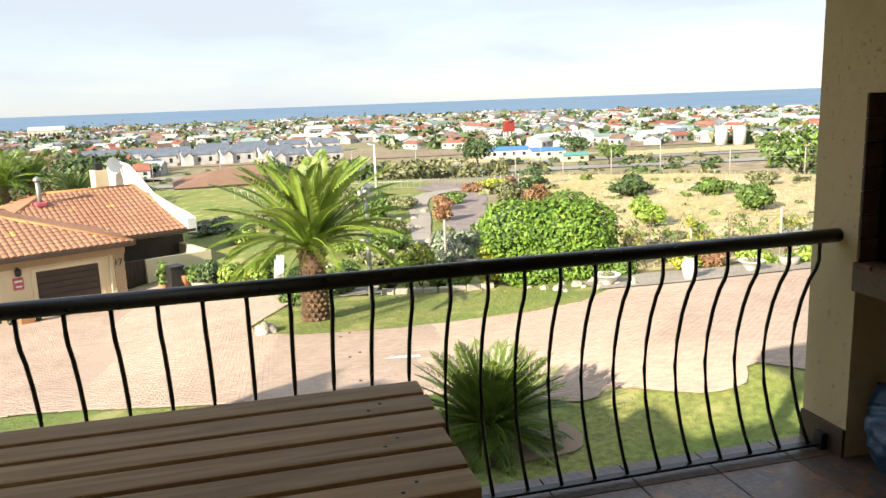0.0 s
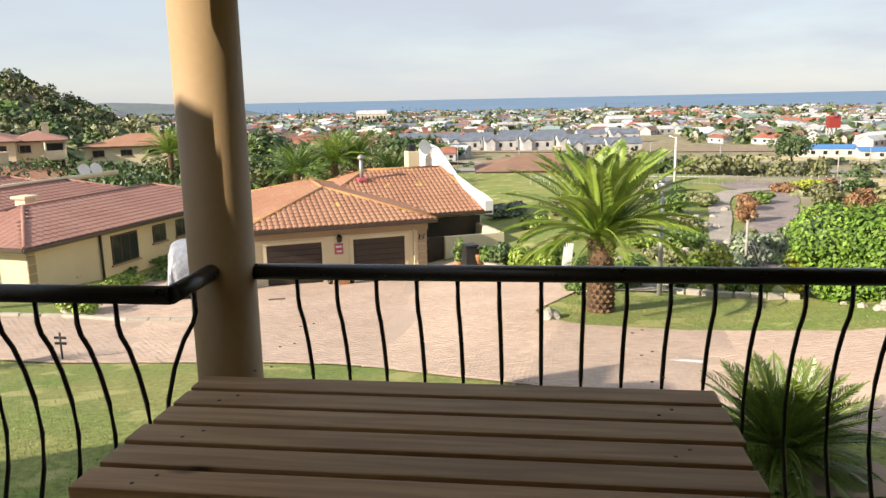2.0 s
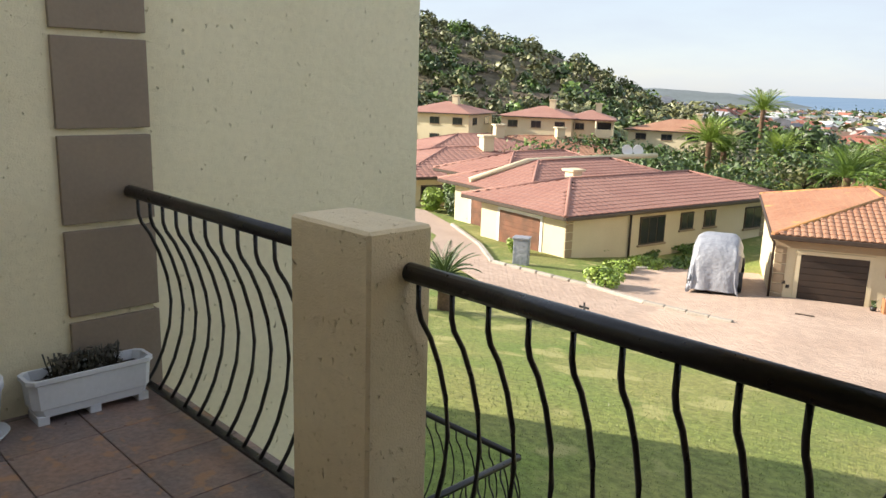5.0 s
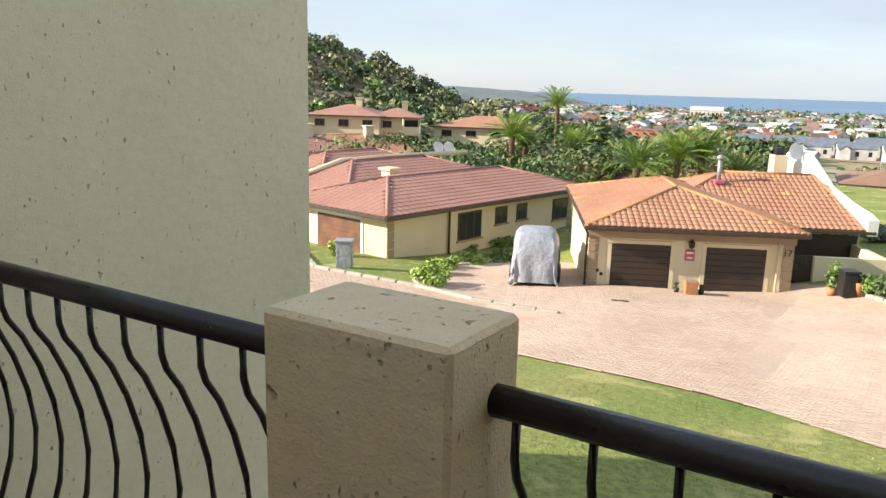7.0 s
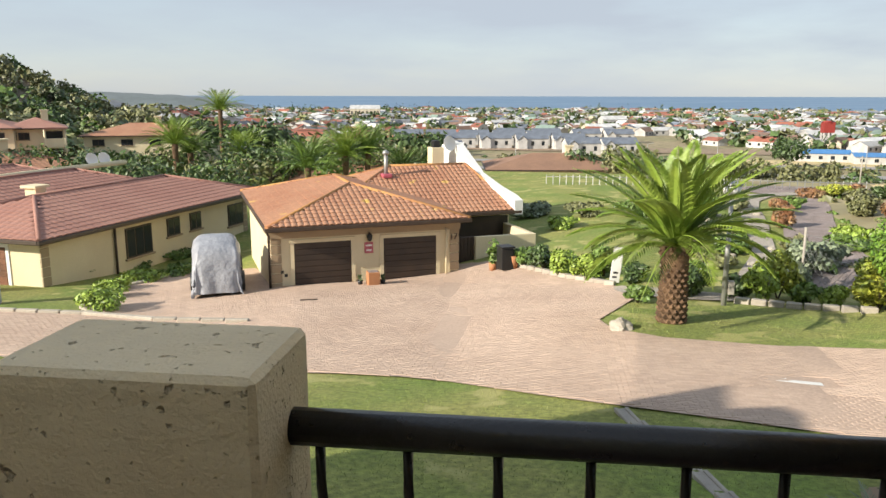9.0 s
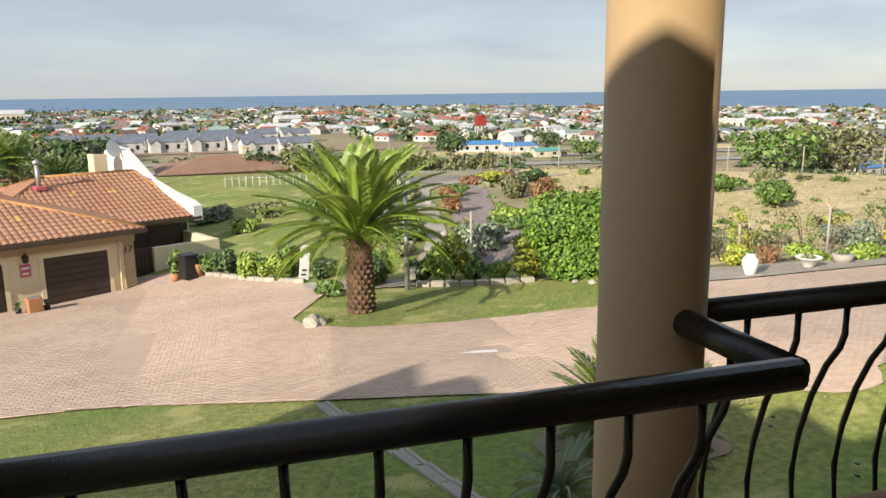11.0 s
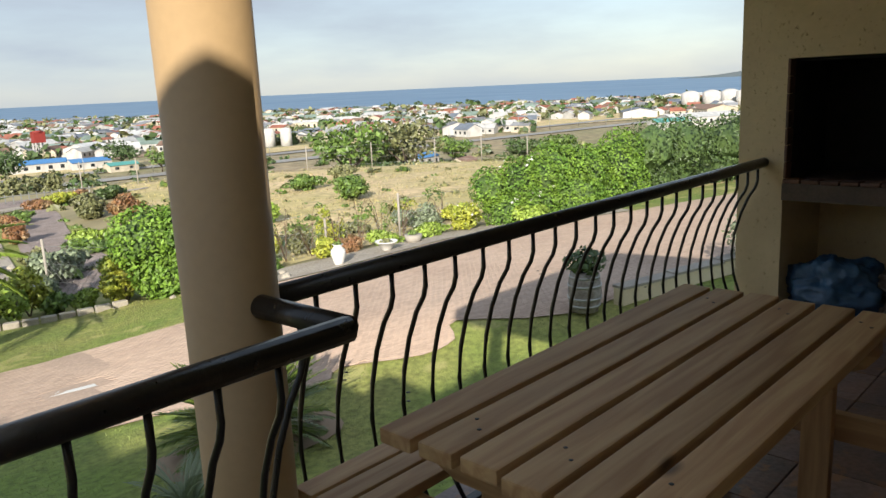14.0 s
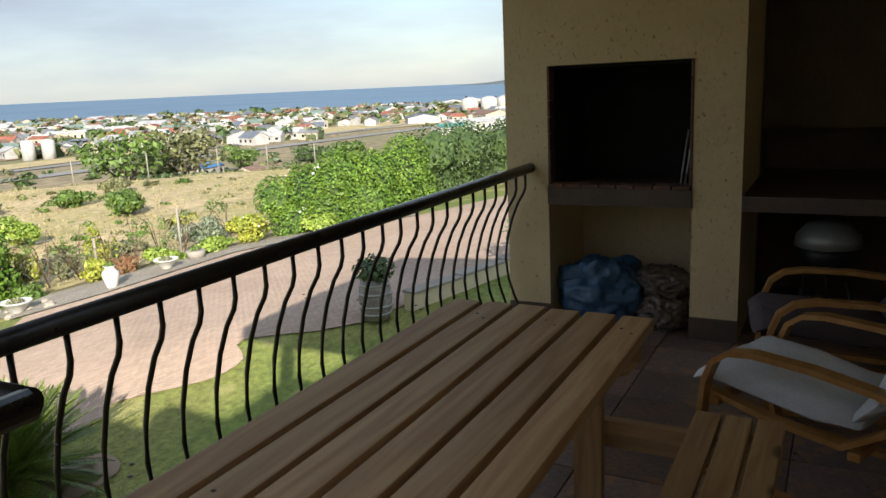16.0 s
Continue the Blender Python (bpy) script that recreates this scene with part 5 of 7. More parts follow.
def ribbon(pts, w, th):
    """A bent flat strip of wood along points in the yz plane, w wide along x."""
    bm = bmesh.new()
    P = [Vector(p) for p in pts]
    rings = []
    for i, p in enumerate(P):
        d = (P[min(i + 1, len(P) - 1)] - P[max(i - 1, 0)]).normalized()
        n = Vector((0, -d.z, d.y)) * th / 2
        rings.append([bm.verts.new(p + Vector((sx * w / 2, 0, 0)) + n * sn) for sx, sn in ((-1, -1), (1, -1), (1, 1), (-1, 1))])
    for a, b in zip(rings, rings[1:]):
        for k in range(4):
            bm.faces.new((a[k], a[(k + 1) % 4], b[(k + 1) % 4], b[k]))
    bm.faces.new(rings[0][::-1])
    bm.faces.new(rings[-1])
    bmesh.ops.recalc_face_normals(bm, faces=bm.faces[:])
    return bm


def cushion(bm_w, pts, th, puff=0.03):
    bm = bmesh.new()
    rows = []
    n = 11
    for i, (y, z) in enumerate(pts):
        a, b = pts[max(i - 1, 0)], pts[min(i + 1, len(pts) - 1)]
        d = Vector((0, b[0] - a[0], b[1] - a[1])).normalized()
        nr = Vector((0, -d.z, d.y))
        if nr.z < 0:
            nr = -nr
        row = []
        for k in range(n):
            s = k / (n - 1) * 2 - 1
            e = (1 - abs(s) ** 6) * (0.45 if i in (0, len(pts) - 1) else 1.0)
            row.append((Vector((s * bm_w / 2, y, z)) + nr * (th / 2 * e + puff * e * noise.noise((s * 2, i * 0.7, 1))), Vector((s * bm_w / 2, y, z)) - nr * th / 2 * e))
        rows.append([(bm.verts.new(a), bm.verts.new(b)) for a, b in row])
    for r0, r1 in zip(rows, rows[1:]):
        for k in range(n - 1):
            bm.faces.new((r0[k][0], r0[k + 1][0], r1[k + 1][0], r1[k][0]))
            bm.faces.new((r0[k][1], r1[k][1], r1[k + 1][1], r0[k + 1][1]))
        bm.faces.new((r0[0][0], r1[0][0], r1[0][1], r0[0][1]))
        bm.faces.new((r0[-1][0], r0[-1][1], r1[-1][1], r1[-1][0]))
    for r in (rows[0], rows[-1]):
        for k in range(n - 1):
            bm.faces.new((r[k][0], r[k][1], r[k + 1][1], r[k + 1][0]))
    bmesh.ops.recalc_face_normals(bm, faces=bm.faces[:])
    return bm


def armchair(m, cloth, label):
    e = empty("armchair", m, label=label, category="chair")
    for s in (-1, 1):
        x = s * 0.29
        arc = [(x, 0.02, 0.0), (x, 0.05, 0.10), (x, 0.045, 0.25), (x, 0.03, 0.38), (x, 0.0, 0.46), (x, -0.06, 0.505), (x, -0.15, 0.52), (x, -0.35, 0.515), (x, -0.56, 0.49), (x, -0.66, 0.46)]
        part("arm", ribbon(arc, 0.055, 0.022), WOODARM, e)
        part("skid", ribbon([(x, 0.02, 0.012), (x, -0.3, 0.012), (x, -0.62, 0.012), (x, -0.68, 0.03)], 0.05, 0.022), WOODARM, e)
        part("back_rail", ribbon([(x * 0.86, 0.06, 0.33), (x * 0.86, -0.2, 0.28), (x * 0.86, -0.45, 0.26), (x * 0.86, -0.6, 0.36), (x * 0.86, -0.72, 0.65), (x * 0.86, -0.82, 0.95)], 0.045, 0.022), WOODARM, e)
        part("rear_leg", ribbon([(x, -0.66, 0.46), (x, -0.64, 0.25), (x, -0.62, 0.02)], 0.05, 0.022), WOODARM, e)
    for y, z in ((0.0, 0.30), (-0.5, 0.25), (-0.74, 0.7)):
        part("crossbar", boxed(-0.29, 0.29, y - 0.02, y + 0.02, z - 0.015, z + 0.015, 0.004), WOODARM, e)
    part("seat_cushion", cushion(0.54, [(0.10, 0.36), (0.05, 0.385), (-0.15, 0.36), (-0.35, 0.335), (-0.5, 0.34)], 0.09), cloth, e, smooth=True)
    part("back_cushion", cushion(0.54, [(-0.48, 0.36), (-0.56, 0.45), (-0.64, 0.65), (-0.74, 0.88), (-0.78, 0.98)], 0.10), cloth, e, smooth=True)
    return e


armchair(pose(2.36, -1.40, 0, 0, 0, -22), CLOTH_W, "bentwood armchair with white cotton cushions")
armchair(pose(3.04, -1.42, 0, 0, 0, 8), CLOTH_M, "bentwood armchair with dark mauve cushions")


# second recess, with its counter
# plaster darkened so that the recess's shade lies in the colour
RECESS_SHADE = mat("shaded_recess_plaster", (0.17, 0.12, 0.075), 0.9, (0.10, 0.072, 0.05), 2.2, 40, 0.2, 0.3, 60)


def build_recess():
    w = empty("wall_recess", pose(0.045, 0, 0), label="dark plastered recess with tiled counter beside the barbecue", category="wall", kind="structure")
    part("counter", boxed(3.6, 4.9, -2.7, -1.197, 0.745, 0.83, 0.006), SKIRT, w)
    part("recess_wall", boxed(4.9, 5.1, -2.7, -1.197, 0, 2.32), RECESS_SHADE, w)
    part("recess_breast", boxed(4.6, 4.899, -2.699, -1.198, 1.12, 2.318), RECESS_SHADE, w)
    part("recess_pier", boxed(3.6, 5.1, -5.2, -2.7, 0, 2.32), OCHRE, w)
    part("recess_side", boxed(4.502, 5.1, -1.197, -0.9, 0, 2.32), RECESS_SHADE, w)
    part("skirting", boxed(3.585, 3.6, -1.195, -0.935, 0, 0.128, 0.002), SKIRT, w)
    part("skirting", boxed(3.585, 3.6, -0.10, 0.165, 0, 0.128, 0.002), SKIRT, w)


build_recess()
SOOT = mat("sooty_brick", (0.012, 0.011, 0.01), 0.95, (0.02, 0.017, 0.015), 6, 30, 0.4, 0.3)
s = empty("barbecue_lining", pose(0.045, 0, 0), label="soot-blackened lining of the barbecue niche", category="fireplace", kind="structure")
part("back", boxed(4.28, 4.298, -0.934, -0.101, 0.86, 1.569), SOOT, s)
part("side", boxed(3.68, 4.28, -0.118, -0.102, 0.86, 1.569), SOOT, s)
part("side", boxed(3.68, 4.28, -0.934, -0.918, 0.86, 1.569), SOOT, s)
part("top", boxed(3.68, 4.28, -0.918, -0.118, 1.552, 1.568), SOOT, s)
BRICK = mat("dark_edge_brick", (0.20, 0.10, 0.065), 0.85, (0.14, 0.08, 0.06), 8, 40, 0.3, 0.3, per_object=0.3)
for i in range(8):
    y = -0.932 + i * 0.104
    part("edge_brick", boxed(3.572, 3.7, y + 0.004, y + 0.1, 0.859, 0.881, 0.004, seg=1), BRICK, s)
for zz in range(7):
    for y in (-0.935, -0.117):
        part("edge_brick", boxed(3.592, 3.68, y, y + 0.016, 0.884 + zz * 0.098, 0.977 + zz * 0.098, 0.003, seg=1), BRICK, s)

e = empty("grate_tool", pose(3.74, -0.88, 0.881), label="thin steel barbecue tongs leaning in the niche", category="tongs")
for dy in (0, 0.025):
    part("prong", tube(bmesh.new(), [(0, dy, 0), (0.05, dy - 0.03, 0.3)], 0.005, 6), GALV, e)

BLUEBAG = mat("blue_plastic_bag", (0.045, 0.115, 0.22), 0.4, (0.03, 0.08, 0.16), 5, 30, 0.2, 0.6, 10, bump_dist=0.03)
CLEARBAG = mat("brown_charcoal_bag", (0.16, 0.12, 0.09), 0.3, (0.08, 0.06, 0.05), 7, 40, 0.4, 0.6, 12, bump_dist=0.03)


def sack(x, y, z, rx, ry, rz, material, label, seed):
    """A slumped sack of thin sheet: broad dents and sharp crossing creases."""
    bm = bmesh.new()
    bmesh.ops.create_icosphere(bm, subdivisions=5, radius=1)
    for v in bm.verts:
        n = v.co.copy()
        f = 1 + 0.24 * noise.noise(n * 1.7 + Vector((seed, 0, 0)))
        for k, (q, amp) in enumerate(((3.1, 0.16), (5.7, 0.09), (10.5, 0.045))):
            f += amp * (0.45 - abs(noise.noise(n * q + Vector((k * 7.0, seed, 2.0)))) * 2)
        v.co = Vector((n.x * rx, n.y * ry, n.z * rz)) * f
        v.co.z = max(v.co.z, -rz * 0.72)
    o = tagged(part("sack", bm, material, smooth=True), label, "bag", "bags in the niche")
    o.matrix_basis = pose(x, y, z + rz * 0.72)


sack(3.84, -0.37, 0.0, 0.19, 0.27, 0.24, BLUEBAG, "crumpled blue plastic sack on the floor", 2)
sack(3.8, -0.76, 0.0, 0.15, 0.15, 0.12, CLEARBAG, "brown paper and plastic bag on the floor", 5)
sack(3.9, -0.72, 0.17, 0.15, 0.18, 0.11, CLEARBAG, "crumpled clear and brown plastic bag", 9)

e = empty("kettle_barbecue", pose(3.98, -1.62, 0), label="kettle barbecue with shiny domed lid under the counter", category="barbecue")
part("bowl", lathe(bmesh.new(), [(0.05, 0.36), (0.12, 0.39), (0.165, 0.46), (0.17, 0.51)], 24), PLASTIC, e)
part("lid", lathe(bmesh.new(), [(0.175, 0.515), (0.165, 0.58), (0.11, 0.64), (0.02, 0.66)], 24), GALV, e)
for k in range(3):
    a = k * 2.1
    part("leg", tube(bmesh.new(), [(0.12 * math.cos(a), 0.12 * math.sin(a), 0.34), (0.2 * math.cos(a), 0.2 * math.sin(a), 0)], 0.012, 6), PLASTIC, e)


# flower box and pot by the brown corner blocks
PLAST_W = mat("white_plastic", (0.66, 0.68, 0.72), 0.4, (0.60, 0.62, 0.66), 5, 60, 0.06, 0.05)
SOIL = mat("potting_soil", (0.03, 0.022, 0.016), 0.95, None, 20, 90, 0.5, 0.8)
HEATHER = leaf_material("heather_leaf", (0.05, 0.06, 0.035), (0.07, 0.045, 0.035))


def flower_box():
    e = empty("flower_box", pose(-3.235, -0.735, 0, 0, 0, 90), label="white plastic flower box with small dark heather", category="planter")
    bm = bmesh.new()
    w, d = 0.285, 0.085

    def ring(a, b, z):
        c = 0.03
        return [bm.verts.new((x, y, z)) for x, y in ((-a + c, -b), (a - c, -b), (a, -b + c), (a, b - c), (a - c, b), (-a + c, b), (-a, b - c), (-a, -b + c))]
    rings = [ring(w * 0.86, d * 0.8, 0.035), ring(w * 0.9, d * 0.85, 0.07), ring(w * 0.93, d * 0.88, 0.075), ring(w * 0.96, d * 0.93, 0.19), ring(w, d, 0.195), ring(w, d, 0.215), ring(w * 0.94, d * 0.84, 0.215), ring(w * 0.9, d * 0.78, 0.16)]
    for a, b in zip(rings, rings[1:]):
        for k in range(8):
            bm.faces.new((a[k], a[(k + 1) % 8], b[(k + 1) % 8], b[k]))
    bm.faces.new(rings[0][::-1])
    bm.faces.new(rings[-1])
    part("box", bm, PLAST_W, e)
    for x in (-0.225, 0, 0.225):
        part("foot", boxed(x - 0.025, x + 0.025, -0.07, 0.07, 0, 0.04, 0.004), PLAST_W, e)
    part("soil", boxed(-0.25, 0.25, -0.062, 0.062, 0.161, 0.172), SOIL, e)
    rg = np.random.default_rng(12)
    v, f = leaf_lists([(x, 0, 0.22, 0.06, 0.05, 0.08) for x in (-0.12, -0.05, 0.02, 0.1)], 900, 0.014, rg, 0.1, 2.2)
    mesh_part("heather", v, f, HEATHER, e)
    bm = bmesh.new()
    for i in range(46):
        x, y = rg.uniform(-0.17, 0.15), rg.uniform(-0.04, 0.04)
        tube(bm, [(x * 0.9, y * 0.8, 0.17), (x, y, 0.24), (x * 1.06, y * 1.2, rg.uniform(0.27, 0.31))], [0.003, 0.003, 0.004], 4)
    part("stalk", bm, HEATHER, e)


flower_box()
e = empty("flower_pot", pose(-3.2, -1.22, 0), label="round white plastic pot with saucer on the tiles", category="pot")
part("pot", lathe(bmesh.new(), [(0.085, 0.02), (0.112, 0.22), (0.12, 0.225), (0.12, 0.265), (0.11, 0.265), (0.1, 0.22)], 28), PLAST_W, e)
part("saucer", lathe(bmesh.new(), [(0.1, 0.0), (0.13, 0.03), (0.125, 0.032), (0.1, 0.012)], 28), PLAST_W, e)
v, f = leaf_lists([(0, 0, 0.27, 0.07, 0.07, 0.08)], 90, 0.03, np.random.default_rng(2), 0.2)
mesh_part("plant", v, f, LEAF_DARK, e)

# wrought scroll on the cream wall
e = empty("wall_ornament", pose(-3.345, -1.1, 1.55), label="small brown wrought metal scroll on the wall", category="ornament")
for z0, s in ((0.2, 1), (-0.12, -1)):
    pts = [(0.012, 0.09 * math.cos(t) * (1 - t / 9), z0 + s * 0.06 * math.sin(t) * (1 - t / 9)) for t in [k * 0.4 for k in range(18)]]
    part("scroll", tube(bmesh.new(), pts, 0.007, 6), ALU, e)

# terrace of the flat below
e = empty("lower_terrace", None, label="tiled terrace of the flat below", category="terrace", kind="structure")
part("slab", boxed(-9.0, -3.75, 0.985, 3.1, -2.98, -2.74), CONCRETE, e)
r = build_railing(-9.0, -3.72, 3.08, 3.08, 0.1, 0.146, "black steel railing of the terrace below")
r.location.z = -2.74
r = build_railing(-3.72, -3.72, 3.08, 1.5, 0.1, 0.146, "short black steel railing of the terrace below")
r.location.z = -2.74

# rail brackets
for i, (x, y, z) in enumerate(((3.625, 0.015, 0.03), (-1.31, -0.455, 0.05), (-3.31, -0.455, 0.05))):
    tagged(part("rail_bracket", boxed(x - 0.025, x + 0.015, y - 0.03, y + 0.03, z - 0.03, z + 0.05, 0.008), BLACK), "small black steel bracket at the railing foot", "bracket", "rail brackets")



# ---- the town, the plain and the far shore ----
TOWN_WALLS = [mat("town_wall_%s" % n, c, 0.9, None, 0.3, 3, 0.1, 0, island=0.15) for n, c in (("white", (0.62, 0.60, 0.57)), ("cream", (0.66, 0.58, 0.45)), ("grey", (0.5, 0.49, 0.47)))]
TOWN_ROOFS = [mat("town_roof_%s" % n, c, 0.9, None, 0.3, 3, 0.15, 0, island=0.3) for n, c in
              (("red", (0.40, 0.15, 0.10)), ("brown", (0.30, 0.19, 0.14)), ("grey", (0.30, 0.31, 0.33)), ("white", (0.66, 0.66, 0.65)), ("green", (0.27, 0.36, 0.31)), ("slate", (0.19, 0.22, 0.27)))]
RED = mat("red_sheet_metal", (0.34, 0.04, 0.03), 0.6)
BLUE = mat("blue_sheet_roof", (0.09, 0.28, 0.60), 0.5)
TEAL = mat("teal_sheet_roof", (0.12, 0.42, 0.38), 0.5)


def gable_lists(x, y, z, w, d, h, rise, rot):
    c, s = math.cos(rot), math.sin(rot)

    def T(px, py, pz):
        return (x + px * c - py * s, y + px * s + py * c, z + pz)
    wv = [T(-w / 2, -d / 2, -2), T(w / 2, -d / 2, -2), T(w / 2, d / 2, -2), T(-w / 2, d / 2, -2), T(-w / 2, -d / 2, h), T(w / 2, -d / 2, h), T(w / 2, d / 2, h), T(-w / 2, d / 2, h), T(-w / 2, 0, h + rise * 0.97), T(w / 2, 0, h + rise * 0.97)]
    wf = [(0, 1, 5, 4), (2, 3, 7, 6), (1, 2, 6, 9, 5), (3, 0, 4, 8, 7)]
    e = 0.4
    rv = [T(-w / 2 - e, -d / 2 - e, h - 0.1), T(w / 2 + e, -d / 2 - e, h - 0.1), T(w / 2 + e, 0, h + rise), T(-w / 2 - e, 0, h + rise), T(w / 2 + e, d / 2 + e, h - 0.1), T(-w / 2 - e, d / 2 + e, h - 0.1)]
    rf = [(0, 1, 2, 3), (3, 2, 4, 5)]
    gv, gf = [], []
    for side in (-1, 1):
        for i in range(max(2, int(w / 4))):
            gx = -w / 2 + (i + 0.35) * w / max(2, int(w / 4))
            k = len(gv)
            gy = side * (d / 2 + 0.03)
            gv += [T(gx, gy, h * 0.35), T(gx + 1.5, gy, h * 0.35), T(gx + 1.5, gy, h * 0.75), T(gx, gy, h * 0.75)]
            gf.append((k, k + 1, k + 2, k + 3))
    return (wv, wf), (rv, rf), (gv, gf)


class Joined:
    """Collects many small pieces for one mesh a material."""
    def __init__(self):
        self.sets = {}

    def add(self, m, vf):
        v, f = self.sets.setdefault(m.name, ([], [], m))[:2]
        k = len(v)
        v += vf[0]
        f += [tuple(i + k for i in t) for t in vf[1]]

    def build(self, name, label, category):
        for v, f, m in self.sets.values():
            tagged(mesh_part(name, v, f, m), label, category, kind="stuff")


rng = np.random.default_rng(21)
town, green = Joined(), {0: [], 1: []}


def clear_of_plain(x, y):
    yaw, r = math.degrees(math.atan2(x, y)), math.hypot(x, y)
    if yaw > 8:
        return r > 400 + 3.0 * max(0, 20 - yaw)
    return y > 520 or (yaw < -8 and r > 330)


for _ in range(6500):
    yaw = rng.uniform(-36, 66)
    r = 330 + 960 * rng.random() ** 0.9
    x, y = at_yaw(yaw, r)
    if not clear_of_plain(x, y) or inside((x + 30, y + 45), COAST) or (yaw > 52 and r < 520) or yaw < -30 and r < 600:
        continue
    z = ground_z(x, y)
    if rng.random() < 0.44:
        big = 1.0 + (rng.random() < 0.06) * rng.uniform(0.8, 1.6)
        wm = TOWN_WALLS[int(rng.choice(3, p=(0.58, 0.3, 0.12)))]
        reds = 0.72 if (-30 < yaw < -8 and r < 520) else 0.2
        rm = TOWN_ROOFS[int(rng.choice(6, p=(reds, 0.1, *[(0.9 - reds) * q for q in (0.24, 0.42, 0.16, 0.18)])))]
        a, b, g = gable_lists(x, y, z, rng.uniform(8, 15) * big, rng.uniform(6.5, 10) * big, rng.uniform(2.6, 4.0) * (1.3 if big > 1.2 else 1), rng.uniform(1.5, 2.8), rng.uniform(0, 3.14))
        town.add(wm, a)
        town.add(rm, b)
        if r < 800:
            town.add(GLASS_DARK, g)
    else:
        w = rng.uniform(5, 13)
        green[int(rng.random() < 0.5)].append((x, y, z - 0.5, w, w * rng.uniform(0.5, 0.8)))
town.build("town_house", "distant town houses with white walls and mixed roofs", "houses")
for _ in range(700):       # scrub on the plain
    yaw = rng.uniform(-22, 64)
    r = rng.uniform(120, 330)
    x, y = at_yaw(yaw, r)
    w = rng.uniform(2, 6)
    green[int(rng.random() < 0.5)].append((x, y, ground_z(x, y) - 0.4, w, w * rng.uniform(0.35, 0.6)))
for _ in range(60):        # tall pines on the skyline
    yaw = rng.choice((-22, -20, -14, -12, 17, 4)) + rng.normal() * 1.6
    x, y = at_yaw(yaw, rng.uniform(900, 1230))
    green[0].append((x, y, -26, 5, rng.uniform(10, 18)))
far_green("town_tree", green[0], LEAF_DARK, "dark green trees between the town houses", 5, 22)
far_green("town_tree", green[1], LEAF_DRY, "olive green trees between the town houses", 6, 22)

# grey-roofed terraces
for row, (y0, xs) in enumerate(((352, (8, 24)), (385, (-52, -34, -16, 2)), (415, (-84, -66, -48, -30, -12)), (440, (-30, -10, 12, 30)))):
    for x in xs:
        e = empty("terrace_house", pose(x, y0, ground_z(x, y0)), label="white terraced house with slate grey roof", category="house", group="grey-roofed terraces")
        a, b, g = gable_lists(0, 0, 0, 15.5, 9, 5.2, 2.6, 0.25)
        mesh_part("wall", *a, TOWN_WALLS[0], e)
        mesh_part("roof", *b, TOWN_ROOFS[5], e)
        mesh_part("window_glass", *g, GLASS_DARK, e)["kind"] = "stuff"
        a, b, g = gable_lists(-4.2, -4.6, 0, 5, 4.5, 4.6, 2.0, 0.25 + math.pi / 2)
        mesh_part("gable_wall", *a, TOWN_WALLS[0], e)
        mesh_part("gable_roof", *b, TOWN_ROOFS[5], e)


def far_strip(name, x0, y0, x1, y1, w, material, label, dz):
    draped(name, [(x0, y0 - w / 2), (x1, y1 - w / 2), (x1, y1 + w / 2), (x0, y0 + w / 2)], dz, material, label, "road", 20.0)


far_strip("highway", -160, 292, 520, 220, 11, ASPHALT, "pale highway across the plain", 0.35)
far_strip("highway", -160, 322, 520, 262, 10, ASPHALT, "pale second carriageway across the plain", 0.35)
far_strip("railway_yard", -160, 395, 420, 350, 34, EARTH, "brown bare ground of the railway yard", 0.3)
far_strip("dry_strip", 60, 318, 520, 300, 26, FIELD, "dry yellow strip of grass beside the highway", 0.3)
far_strip("dry_strip", -90, 470, 40, 470, 26, FIELD, "dry green strip of grass beyond the terraces", 0.3)
far_strip("dry_strip", 300, 330, 620, 215, 60, FIELD, "dry tan field below the town", 0.3)


def water_tower():
    x, y = at_yaw(17.6, 430)
    e = empty("water_tower", pose(x, y, ground_z(x, y)), label="red box-shaped tank on a white tower", category="tower")
    part("tank", box(bmesh.new(), -2.7, 2.7, -2.5, 2.5, 8.0, 13.2, 0.1), RED, e)
    part("tank_roof", tube(bmesh.new(), [(0, 0, 13.2), (0, 0, 13.9)], [3.6, 1.5], 4), RED, e)
    for px in (-2.2, 0, 2.2):
        for py in (-2.2, 2.2):
            part("leg", boxed(px - 0.35, px + 0.35, py - 0.35, py + 0.35, 0, 8.0), TOWN_WALLS[0], e)
    for z in (3, 6):
        part("brace", boxed(-2.6, 2.6, -2.3, -2.1, z, z + 0.4), TOWN_WALLS[0], e)


def long_shed(yaw, r, w, d, h, roofm, wallm, label, rot=0.0):
    x, y = at_yaw(yaw, r)
    e = empty("shed", pose(x, y, ground_z(x, y)), label=label, category="building")
    a, b, g = gable_lists(0, 0, 0, w, d, h, h * 0.4, rot)
    mesh_part("wall", *a, wallm, e)
    mesh_part("roof", *b, roofm, e)
    mesh_part("window_glass", *g, GLASS_DARK, e)["kind"] = "stuff"


water_tower()
long_shed(17.2, 345, 22, 9, 3.6, BLUE, TOWN_WALLS[0], "long low white building with blue roof", -0.15)
long_shed(20.4, 342, 15, 11, 3.2, BLUE, TOWN_WALLS[0], "low building with bright blue roof", -0.1)
long_shed(22.4, 318, 11, 6, 2.6, TEAL, TOWN_WALLS[1], "small hut with teal roof")
long_shed(63.6, 420, 40, 16, 5, TOWN_ROOFS[3], TOWN_WALLS[0], "long white factory hall", -0.5)
long_shed(61.6, 400, 18, 10, 4, TEAL, TOWN_WALLS[0], "white hall with teal roof edge", -0.5)
